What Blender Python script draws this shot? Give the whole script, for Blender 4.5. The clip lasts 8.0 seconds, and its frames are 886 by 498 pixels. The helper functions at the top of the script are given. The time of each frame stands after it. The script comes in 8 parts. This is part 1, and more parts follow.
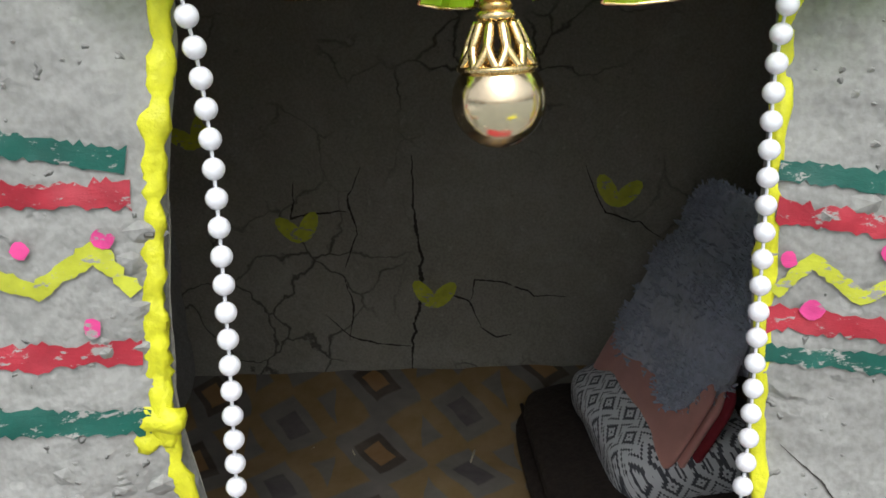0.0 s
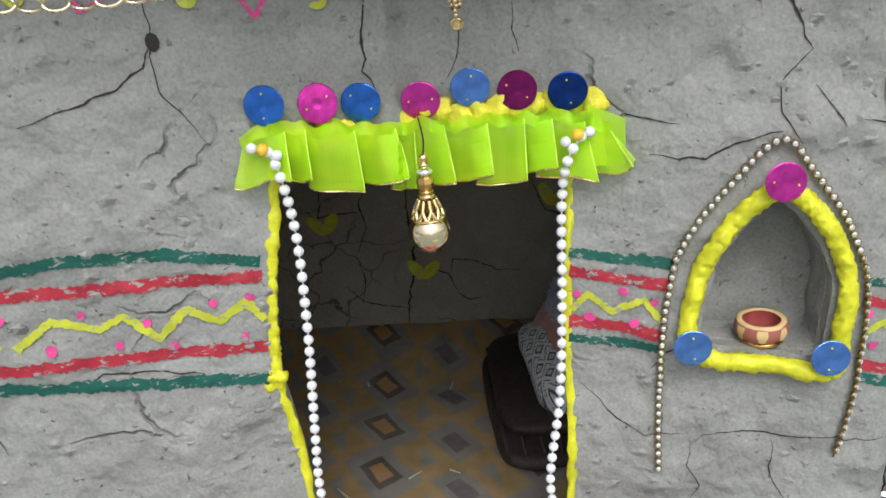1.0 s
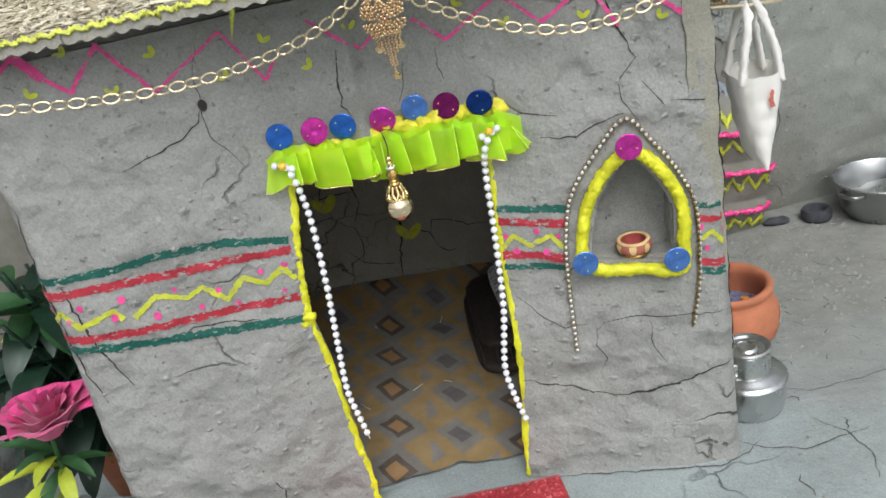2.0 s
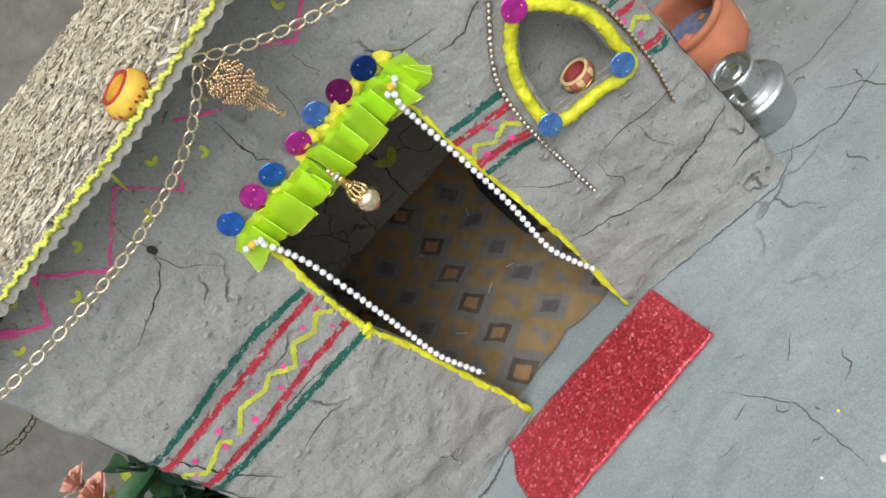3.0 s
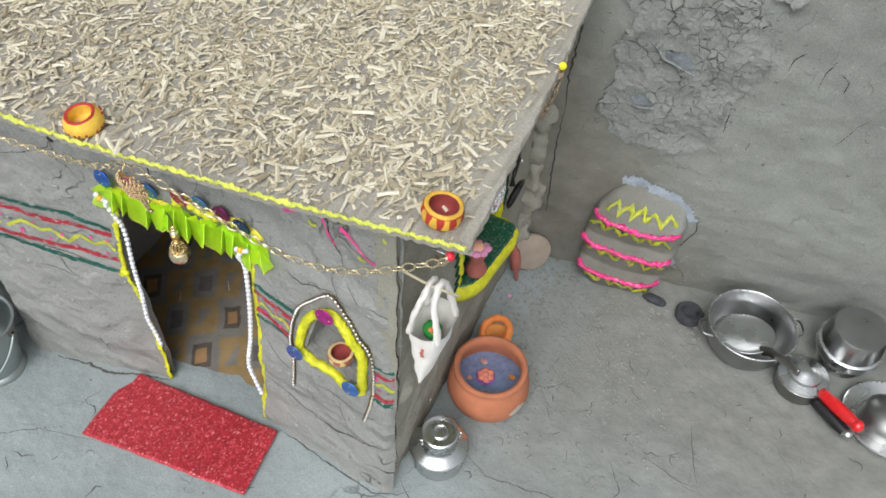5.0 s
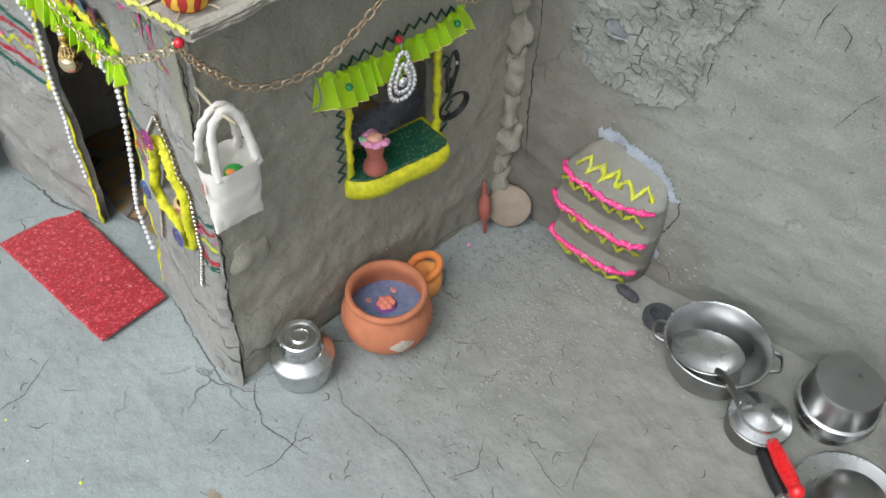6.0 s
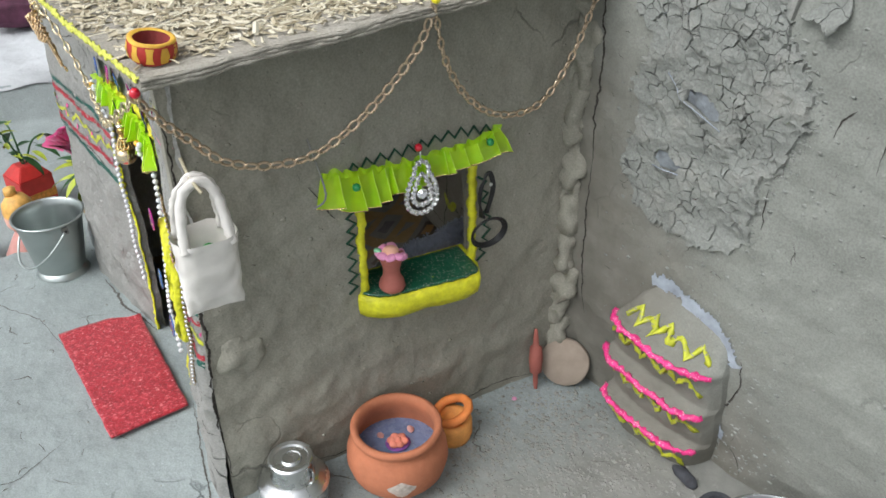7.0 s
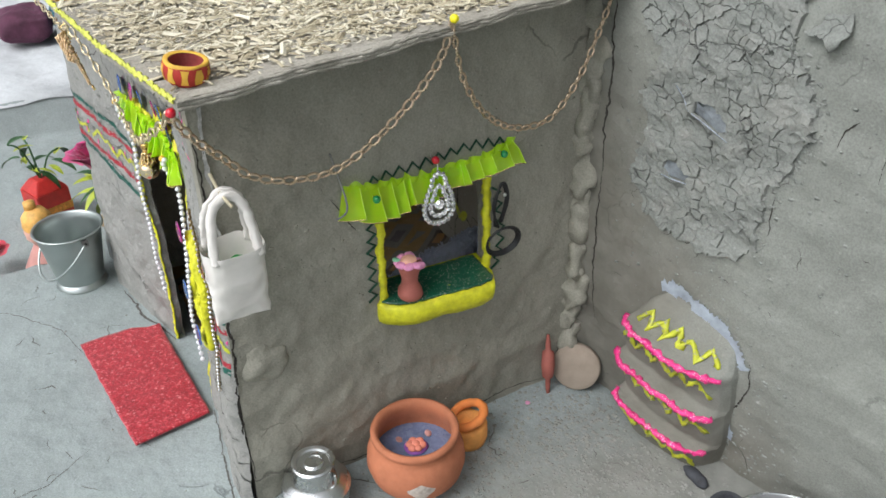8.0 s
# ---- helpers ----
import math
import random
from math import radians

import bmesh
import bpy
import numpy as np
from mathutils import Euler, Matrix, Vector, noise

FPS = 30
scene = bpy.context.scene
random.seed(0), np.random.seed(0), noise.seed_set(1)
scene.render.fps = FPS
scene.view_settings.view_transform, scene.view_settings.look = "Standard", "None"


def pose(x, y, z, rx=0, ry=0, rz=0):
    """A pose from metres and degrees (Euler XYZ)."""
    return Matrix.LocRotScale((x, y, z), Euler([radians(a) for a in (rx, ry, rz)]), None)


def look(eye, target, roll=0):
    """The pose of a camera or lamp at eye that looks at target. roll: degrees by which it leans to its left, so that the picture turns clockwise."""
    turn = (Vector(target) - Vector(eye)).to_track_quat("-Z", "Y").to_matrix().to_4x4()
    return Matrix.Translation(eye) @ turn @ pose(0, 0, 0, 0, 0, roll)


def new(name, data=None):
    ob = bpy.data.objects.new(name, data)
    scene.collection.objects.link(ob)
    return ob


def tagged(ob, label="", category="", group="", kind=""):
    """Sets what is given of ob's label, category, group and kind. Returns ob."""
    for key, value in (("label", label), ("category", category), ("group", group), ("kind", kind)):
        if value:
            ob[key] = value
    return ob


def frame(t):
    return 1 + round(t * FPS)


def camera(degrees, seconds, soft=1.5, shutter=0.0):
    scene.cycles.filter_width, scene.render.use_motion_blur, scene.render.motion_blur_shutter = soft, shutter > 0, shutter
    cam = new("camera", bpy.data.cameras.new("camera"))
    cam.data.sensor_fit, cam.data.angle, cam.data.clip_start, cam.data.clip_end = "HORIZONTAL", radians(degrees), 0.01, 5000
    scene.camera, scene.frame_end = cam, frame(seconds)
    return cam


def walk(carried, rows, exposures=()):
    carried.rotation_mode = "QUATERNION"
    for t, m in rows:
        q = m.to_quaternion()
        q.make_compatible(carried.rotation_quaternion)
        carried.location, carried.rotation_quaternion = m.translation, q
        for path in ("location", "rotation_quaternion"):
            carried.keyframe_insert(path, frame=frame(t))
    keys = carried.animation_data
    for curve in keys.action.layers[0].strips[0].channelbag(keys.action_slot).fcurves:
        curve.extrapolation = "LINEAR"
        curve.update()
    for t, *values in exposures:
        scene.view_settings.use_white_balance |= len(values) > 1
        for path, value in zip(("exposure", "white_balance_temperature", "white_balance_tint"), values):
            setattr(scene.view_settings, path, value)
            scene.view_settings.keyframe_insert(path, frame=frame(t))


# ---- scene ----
# ---------------------------------------------------------------- camera
cam = camera(55.5, 8.0, 1.6)
PATH = [
    (0, (0.007, -0.143, 0.215), (-0.125, 1.77, -0.353), -3.4),
    (0.3, (0.009, -0.148, 0.214), (-0.144, 1.771, -0.326), -4.0),
    (0.5, (0.012, -0.199, 0.245), (-0.109, 1.691, -0.399), -4.3),
    (1, (0.037, -0.286, 0.303), (-0.126, 1.568, -0.428), -5.1),
    (1.5, (0.043, -0.388, 0.346), (-0.119, 1.464, -0.39), -5.1),
    (1.7, (0.047, -0.415, 0.345), (-0.102, 1.425, -0.425), -5.5),
    (2.8, (0.121, -0.425, 0.422), (-0.292, 1.28, -0.539), -49.0),
    (3, (0.115, -0.395, 0.4), (-0.324, 1.233, -0.676), -54.8),
    (3.2, (0.125, -0.368, 0.454), (-0.407, 1.044, -0.859), -58.1),
    (3.5, (0.143, -0.384, 0.562), (-0.305, 0.846, -0.95), -48.9),
    (3.8, (0.145, -0.39, 0.61), (-0.143, 0.79, -0.979), -30.1),
    (4, (0.169, -0.4, 0.647), (-0.113, 0.795, -0.931), -20.3),
    (4.2, (0.194, -0.396, 0.671), (-0.101, 0.854, -0.863), -11.5),
    (4.5, (0.243, -0.36, 0.662), (-0.139, 0.91, -0.834), -4.0),
    (5, (0.337, -0.27, 0.652), (-0.228, 0.932, -0.843), 3.9),
    (5.2, (0.38, -0.244, 0.644), (-0.265, 0.912, -0.856), 2.8),
    (6.3, (0.575, -0.104, 0.515), (-0.706, 0.676, -0.808), -1.0),
    (6.5, (0.583, -0.083, 0.509), (-0.889, 0.672, -0.614), -1.6),
    (7, (0.603, -0.045, 0.471), (-0.899, 0.708, -0.614), -0.3),
    (7.5, (0.622, -0.044, 0.468), (-0.881, 0.715, -0.612), -0.3),
    (8, (0.611, -0.061, 0.482), (-0.899, 0.695, -0.589), -0.9),
]
walk(cam, [(t, look(eye, target, roll)) for t, eye, target, roll in PATH],
     exposures=[(t, stops, 6230, 10) for t, stops in ((0, 0.30), (0.5, 0.24), (1, 0.16), (1.5, 0.14), (3, 0.12), (3.2, 0.16), (3.5, 0.0), (4, 0.10), (5.2, 0.16), (6.5, 0.30), (8, 0.30))])

# ---------------------------------------------------------------- light: bright overcast courtyard
world = bpy.data.worlds.new("overcast_sky")
scene.world = world
world.use_nodes = True
wn = world.node_tree.nodes
sky = wn.new("ShaderNodeTexSky")
sky.sky_type = "NISHITA"
sky.sun_disc = False
sky.sun_elevation = radians(52)
sky.sun_rotation = radians(168)
sky.dust_density = 6.0
soft_sky = wn.new("ShaderNodeHueSaturation")
soft_sky.inputs["Saturation"].default_value = 0.15
world.node_tree.links.new(sky.outputs[0], soft_sky.inputs["Color"])
world.node_tree.links.new(soft_sky.outputs[0], wn["Background"].inputs["Color"])
wn["Background"].inputs["Strength"].default_value = 0.15
sun_data = bpy.data.lights.new("sun", "SUN")
sun_data.energy = 0.75
sun_data.angle = radians(35)
sun_data.color = (1.0, 0.995, 0.98)
sun = new("sun", sun_data)
sun.matrix_world = look((0.34, -1.60, 2.15), (0, 0, 0))
# ---------------------------------------------------------------- building tools
rnd = random.Random(7)


def link_mesh(name, bm, material, smooth=True):
    me = bpy.data.meshes.new(name)
    bm.normal_update()
    bm.to_mesh(me)
    bm.free()
    if material:
        me.materials.append(material)
    if smooth:
        me.polygons.foreach_set("use_smooth", [True] * len(me.polygons))
    return new(name, me)


def part(name, bm, material, parent, label="", smooth=True):
    ob = link_mesh(name, bm, material, smooth)
    ob.parent = parent
    if label:
        tagged(ob, label)
    return ob


def share(name, ob, parent, m, label=""):
    """Another piece on the mesh of ob."""
    o = new(name, ob.data)
    o.parent = parent
    o.matrix_basis = m
    if label:
        tagged(o, label)
    return o


def thing(name, at, label, category, group="", rz=0.0, rx=0.0, ry=0.0):
    ob = new(name)
    ob.empty_display_size = 0.01
    ob.matrix_basis = pose(*at, rx, ry, rz)
    return tagged(ob, label, category, group)


def solid(name, bm, material, label, category, group="", kind="", smooth=True, at=(0, 0, 0)):
    ob = link_mesh(name, bm, material, smooth)
    ob.location = at
    return tagged(ob, label, category, group, kind)


def lathe(profile, seg=40, wobble=0.0, seed=0):
    """A turned body from (radius, height) pairs."""
    bm = bmesh.new()
    rings = []
    for r, z in profile:
        if r < 1e-6:
            rings.append([bm.verts.new((0, 0, z))])
            continue
        ring = []
        for i in range(seg):
            a = 2 * math.pi * i / seg
            k = 1 + wobble * noise.noise((math.cos(a) * 1.3, math.sin(a) * 1.3, z * 40 + seed))
            ring.append(bm.verts.new((r * k * math.cos(a), r * k * math.sin(a), z)))
        rings.append(ring)
    for a, b in zip(rings, rings[1:]):
        if len(a) == 1 and len(b) == 1:
            continue
        for i in range(seg):
            j = (i + 1) % seg
            if len(a) == 1:
                bm.faces.new((a[0], b[j], b[i]))
            elif len(b) == 1:
                bm.faces.new((a[i], a[j], b[0]))
            else:
                bm.faces.new((a[i], a[j], b[j], b[i]))
    bmesh.ops.recalc_face_normals(bm, faces=bm.faces)
    return bm


def crisp(ob, degrees=35):
    """Keep the folds of turned metal sharp."""
    ob.data.set_sharp_from_angle(angle=radians(degrees))
    return ob


def smooth_line(pts, n=8, closed=False):
    """A Catmull-Rom line through the points."""
    p = [Vector(q) for q in pts]
    out = []
    m = len(p)
    for i in range(m if closed else m - 1):
        if closed:
            a, b, c, d = p[i - 1], p[i], p[(i + 1) % m], p[(i + 2) % m]
        else:
            a, b, c, d = p[max(i - 1, 0)], p[i], p[i + 1], p[min(i + 2, m - 1)]
        for k in range(n):
            t = k / n
            out.append(0.5 * ((2 * b) + (c - a) * t + (2 * a - 5 * b + 4 * c - d) * t * t + (3 * b - a - 3 * c + d) * t ** 3))
    if not closed:
        out.append(p[-1])
    return out


def tube(pts, radius, seg=8, closed=False, bm=None, lump=0.0, flat=1.0):
    """A round rod along a line; radius may be a function of 0..1; lump roughens it; flat squashes it."""
    bm = bm or bmesh.new()
    p = [Vector(q) for q in pts]
    n = len(p)
    rings = []
    up = Vector((0, 0, 1))
    side = None
    for i in range(n):
        d = (p[(i + 1) % n] - p[i - 1]) if closed else (p[min(i + 1, n - 1)] - p[max(i - 1, 0)])
        d.normalize()
        if side is None:
            side = d.cross(up if abs(d.z) < 0.9 else Vector((1, 0, 0))).normalized()
        side = (side - d * side.dot(d)).normalized()
        o = d.cross(side)
        r = radius(i / max(n - 1, 1)) if callable(radius) else radius
        ring = []
        for k in range(seg):
            a = 2 * math.pi * k / seg
            rr = r * (1 + lump * noise.noise(p[i] * 300 + Vector((math.cos(a), math.sin(a), 0)) * 2)) if lump else r
            ring.append(bm.verts.new(p[i] + side * math.cos(a) * rr * flat + o * math.sin(a) * rr))
        rings.append(ring)
    pairs = list(zip(rings, rings[1:])) + ([(rings[-1], rings[0])] if closed else [])
    for a, b in pairs:
        for k in range(seg):
            bm.faces.new((a[k], a[(k + 1) % seg], b[(k + 1) % seg], b[k]))
    if not closed:
        bm.faces.new(rings[0][::-1])
        bm.faces.new(rings[-1])
    return bm


def ball(r, u=14, v=9, at=(0, 0, 0), scale=(1, 1, 1), bm=None):
    bm = bm or bmesh.new()
    bmesh.ops.create_uvsphere(bm, u_segments=u, v_segments=v, radius=r,
                              matrix=Matrix.Translation(at) @ Matrix.Diagonal((*scale, 1)))
    return bm


def block(sx, sy, sz, at=(0, 0, 0), bevel=0.0, seg=2, bm=None):
    bm = bm or bmesh.new()
    r = bmesh.ops.create_cube(bm, size=1, matrix=Matrix.Translation(at) @ Matrix.Diagonal((sx, sy, sz, 1)))
    if bevel:
        es = list({e for v in r["verts"] for e in v.link_edges})
        bmesh.ops.bevel(bm, geom=es, offset=bevel, segments=seg, affect="EDGES", profile=0.5)
    return bm


def roughen(bm, amp, freq, seed=0.0):
    bm.normal_update()
    for v in bm.verts:
        v.co += v.normal * amp * noise.fractal(v.co * freq + Vector((seed, seed * 2, 0)), 1.0, 2.0, 3)
    return bm


def sheet(f, nu, nv, closed_u=False):
    """A surface from f(u, v), u and v from 0 to 1."""
    bm = bmesh.new()
    g = [[bm.verts.new(f(i / (nu if closed_u else nu - 1), j / (nv - 1))) for j in range(nv)] for i in range(nu)]
    for i in range(nu if closed_u else nu - 1):
        for j in range(nv - 1):
            k = (i + 1) % nu
            bm.faces.new((g[i][j], g[k][j], g[k][j + 1], g[i][j + 1]))
    return bm


def thicken(bm, t):
    bm.normal_update()
    bmesh.ops.solidify(bm, geom=bm.faces[:], thickness=t)
    return bm


def lerp(x, xs, ys):
    return float(np.interp(x, xs, ys))


def inside(x, z, poly):
    hit = False
    for (ax, az), (bx, bz) in zip(poly, poly[1:] + poly[:1]):
        if (az > z) != (bz > z) and x < (bx - ax) * (z - az) / (bz - az) + ax:
            hit = not hit
    return hit


def nearest(x, z, poly):
    best = (1e9, x, z)
    for (ax, az), (bx, bz) in zip(poly, poly[1:] + poly[:1]):
        dx, dz = bx - ax, bz - az
        t = max(0, min(1, ((x - ax) * dx + (z - az) * dz) / (dx * dx + dz * dz + 1e-12)))
        px, pz = ax + t * dx, az + t * dz
        d = math.hypot(px - x, pz - z)
        if d < best[0]:
            best = (d, px, pz)
    return best


def wall_sheet(place, us, vs, holes):
    """A wall's face on a grid, with clean-edged holes; place(u, v) gives the point."""
    bm = bmesh.new()
    cell = us[1] - us[0]
    uv = {}
    for i, u in enumerate(us):
        for j, v in enumerate(vs):
            pu, pv = u, v
            for h in holes:
                d, hx, hz = nearest(u, v, h)
                if d < cell * 0.71:
                    pu, pv = hx, hz
            uv[i, j] = (bm.verts.new(place(pu, pv)), pu, pv)
    for i in range(len(us) - 1):
        for j in range(len(vs) - 1):
            q = [uv[i, j], uv[i + 1, j], uv[i + 1, j + 1], uv[i, j + 1]]
            cu, cv = sum(c[1] for c in q) / 4, sum(c[2] for c in q) / 4
            if any(inside(cu, cv, h) for h in holes):
                continue
            bm.faces.new([c[0] for c in q])
    loose = [v for v in bm.verts if not v.link_faces]
    bmesh.ops.delete(bm, geom=loose, context="VERTS")
    bmesh.ops.dissolve_degenerate(bm, dist=1e-6, edges=bm.edges)
    return bm


def reveal(place, poly, deep, steps=4):
    """The sides of an opening; place(u, v, depth)."""
    bm = bmesh.new()
    line = [(p.x, p.y) for p in smooth_line([(u, v, 0) for u, v in poly], 6, True)]
    rows = [[bm.verts.new(place(u, v, deep * k / steps)) for u, v in line] for k in range(steps + 1)]
    for a, b in zip(rows, rows[1:]):
        for i in range(len(line)):
            j = (i + 1) % len(line)
            bm.faces.new((a[i], a[j], b[j], b[i]))
    return bm
# ---------------------------------------------------------------- materials
def nodes_of(name):
    m = bpy.data.materials.new(name)
    m.use_nodes = True
    nt = m.node_tree
    return m, nt, nt.nodes["Principled BSDF"]


def noise_node(nt, co, scale, detail=5.0, rough=0.6):
    n = nt.nodes.new("ShaderNodeTexNoise")
    n.inputs["Scale"].default_value = scale
    n.inputs["Detail"].default_value = detail
    n.inputs["Roughness"].default_value = rough
    nt.links.new(co, n.inputs["Vector"])
    return n.outputs["Fac"]


def ramp(nt, fac, stops):
    r = nt.nodes.new("ShaderNodeValToRGB")
    e = r.color_ramp.elements
    while len(e) < len(stops):
        e.new(0.5)
    for s, (p, c) in zip(e, stops):
        s.position, s.color = p, (*c, 1) if len(c) == 3 else c
    nt.links.new(fac, r.inputs["Fac"])
    return r.outputs["Color"]


def mix(nt, fac, a, b, how="MIX"):
    n = nt.nodes.new("ShaderNodeMix")
    n.data_type, n.blend_type = "RGBA", how
    for key, v in ((0, fac), (6, a), (7, b)):
        if isinstance(v, bpy.types.NodeSocket):
            nt.links.new(v, n.inputs[key])
        else:
            n.inputs[key].default_value = v if key == 0 else (*v, 1)
    return n.outputs[2]


def calc(nt, op, a, b=0.0, clamp=False):
    n = nt.nodes.new("ShaderNodeMath")
    n.operation, n.use_clamp = op, clamp
    for k, v in enumerate((a, b)):
        if isinstance(v, bpy.types.NodeSocket):
            nt.links.new(v, n.inputs[k])
        else:
            n.inputs[k].default_value = v
    return n.outputs[0]


def bump(nt, bsdf, height, strength, distance):
    b = nt.nodes.new("ShaderNodeBump")
    b.inputs["Strength"].default_value = strength
    b.inputs["Distance"].default_value = distance
    nt.links.new(height, b.inputs["Height"])
    nt.links.new(b.outputs[0], bsdf.inputs["Normal"])


def coords(nt):
    g = nt.nodes.new("ShaderNodeNewGeometry")
    return g.outputs["Position"]


def local(nt):
    return nt.nodes.new("ShaderNodeTexCoord").outputs["Object"]


def plain(name, col, rough=0.6, metal=0.0, var=0.25, scale=120, grain=0.25, fine=700, depth=0.0006, coat=0.0, spread=0.0, sheen=0.0):
    """A surface with blotches and fine grain. spread: how far single pieces differ in tone."""
    m, nt, b = nodes_of(name)
    co = local(nt)
    big = noise_node(nt, co, scale, 4)
    small = noise_node(nt, co, fine, 4)
    dark = tuple(c * (1 - var) for c in col)
    light = tuple(min(1.0, c * (1 + var * 0.6)) for c in col)
    c = ramp(nt, big, [(0.3, dark), (0.7, light)])
    if spread:
        info = nt.nodes.new("ShaderNodeObjectInfo")
        k = calc(nt, "MULTIPLY_ADD", info.outputs["Random"], spread)
        k.node.inputs[2].default_value = 1 - spread / 2
        hs = nt.nodes.new("ShaderNodeHueSaturation")
        nt.links.new(k, hs.inputs["Value"])
        nt.links.new(c, hs.inputs["Color"])
        c = hs.outputs[0]
    nt.links.new(c, b.inputs["Base Color"])
    b.inputs["Metallic"].default_value = metal
    rr = ramp(nt, small, [(0.3, (max(0, rough - 0.1),) * 3), (0.7, (min(1, rough + 0.12),) * 3)])
    nt.links.new(rr, b.inputs["Roughness"])
    if grain:
        bump(nt, b, mix(nt, 0.5, small, big), grain, depth)
    if coat:
        b.inputs["Coat Weight"].default_value = coat
    if sheen:
        b.inputs["Sheen Weight"].default_value = sheen
    return m


def metal(name, col, rough):
    """Smooth worn metal: faint smudges change its gloss."""
    m, nt, b = nodes_of(name)
    co = local(nt)
    smudge = noise_node(nt, co, 45, 3, 0.5)
    nt.links.new(ramp(nt, smudge, [(0.3, tuple(c * 0.85 for c in col)), (0.7, col)]), b.inputs["Base Color"])
    nt.links.new(ramp(nt, smudge, [(0.3, (rough * 0.8,) * 3), (0.7, (rough * 1.25,) * 3)]), b.inputs["Roughness"])
    b.inputs["Metallic"].default_value = 1.0
    return m


def mud(name, a, b2, crack_scale=22.0, crack=0.35, bumpy=0.6, stain=(0.42, 0.40, 0.36), rough=0.9):
    """Dried mud plaster: hand-smeared tone, grit, and a broken network of fine cracks."""
    m, nt, b = nodes_of(name)
    co = coords(nt)
    big = noise_node(nt, co, 11, 4)
    mid = noise_node(nt, co, 60, 3, 0.5)
    fine = noise_node(nt, co, 800, 2, 0.4)
    specks = noise_node(nt, co, 300, 2, 0.5)
    c = ramp(nt, big, [(0.32, a), (0.68, b2)])
    c = mix(nt, calc(nt, "MULTIPLY", ramp(nt, mid, [(0.50, (0, 0, 0)), (0.75, (1, 1, 1))]), 0.3), c, stain)
    c = mix(nt, 0.20, c, ramp(nt, fine, [(0.35, tuple(x * 0.55 for x in a)), (0.62, tuple(min(1, x * 1.25) for x in b2))]))
    speck = ramp(nt, specks, [(0.69, (0, 0, 0)), (0.76, (1, 1, 1))])
    c = mix(nt, calc(nt, "MULTIPLY", speck, 0.3), c, tuple(x * 0.5 for x in a))
    c = mix(nt, calc(nt, "MULTIPLY", ramp(nt, specks, [(0.28, (1, 1, 1)), (0.33, (0, 0, 0))]), 0.30), c, tuple(min(1, x * 1.5) for x in b2))
    warp = nt.nodes.new("ShaderNodeTexNoise")
    warp.inputs["Scale"].default_value = 30
    warp.inputs["Detail"].default_value = 5
    nt.links.new(co, warp.inputs["Vector"])
    off = nt.nodes.new("ShaderNodeVectorMath")
    off.operation = "MULTIPLY_ADD"
    nt.links.new(warp.outputs["Color"], off.inputs[0])
    off.inputs[1].default_value = (0.035,) * 3
    nt.links.new(co, off.inputs[2])
    vor = nt.nodes.new("ShaderNodeTexVoronoi")
    vor.feature = "DISTANCE_TO_EDGE"
    vor.inputs["Scale"].default_value = crack_scale
    nt.links.new(off.outputs[0], vor.inputs["Vector"])
    edge = ramp(nt, vor.outputs["Distance"], [(0.006, (1, 1, 1)), (0.022, (0, 0, 0))])
    where = ramp(nt, noise_node(nt, co, 9, 3), [(0.60 - crack * 0.35, (0, 0, 0)), (0.72 - crack * 0.35, (1, 1, 1))])
    line = calc(nt, "MULTIPLY", edge, where)
    c = mix(nt, calc(nt, "MULTIPLY", line, 0.75), c, tuple(x * 0.22 for x in a))
    nt.links.new(c, b.inputs["Base Color"])
    b.inputs["Roughness"].default_value = rough
    b.inputs["Specular IOR Level"].default_value = 0.25
    h = calc(nt, "ADD", calc(nt, "MULTIPLY", mid, 1.0), calc(nt, "MULTIPLY", fine, 0.035))
    dab = noise_node(nt, co, 150, 3, 0.6)
    rough_spots = ramp(nt, noise_node(nt, co, 24, 2), [(0.50, (0, 0, 0)), (0.66, (1, 1, 1))])
    h = calc(nt, "ADD", h, calc(nt, "MULTIPLY", calc(nt, "MULTIPLY", dab, rough_spots), 0.32))
    h = calc(nt, "ADD", h, calc(nt, "MULTIPLY", speck, 0.16))
    h = calc(nt, "SUBTRACT", h, calc(nt, "MULTIPLY", line, 0.5))
    bump(nt, b, h, bumpy, 0.0065)
    return m


MUD_WALL = mud("wall_mud", (0.239, 0.237, 0.220), (0.302, 0.300, 0.281), 20, 0.06, 0.85, (0.372, 0.367, 0.338))
MUD_SIDE = mud("smooth_side_mud", (0.246, 0.236, 0.194), (0.304, 0.294, 0.244), 18, 0.0, 0.42, (0.378, 0.362, 0.302))
MUD_ROOM = mud("inner_room_mud", (0.236, 0.224, 0.186), (0.304, 0.290, 0.246), 26, 0.3, 0.5)
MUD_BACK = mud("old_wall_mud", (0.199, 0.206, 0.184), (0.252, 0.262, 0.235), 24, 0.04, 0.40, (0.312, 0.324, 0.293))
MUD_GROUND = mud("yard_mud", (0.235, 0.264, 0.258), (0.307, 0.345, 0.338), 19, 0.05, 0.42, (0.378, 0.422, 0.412))


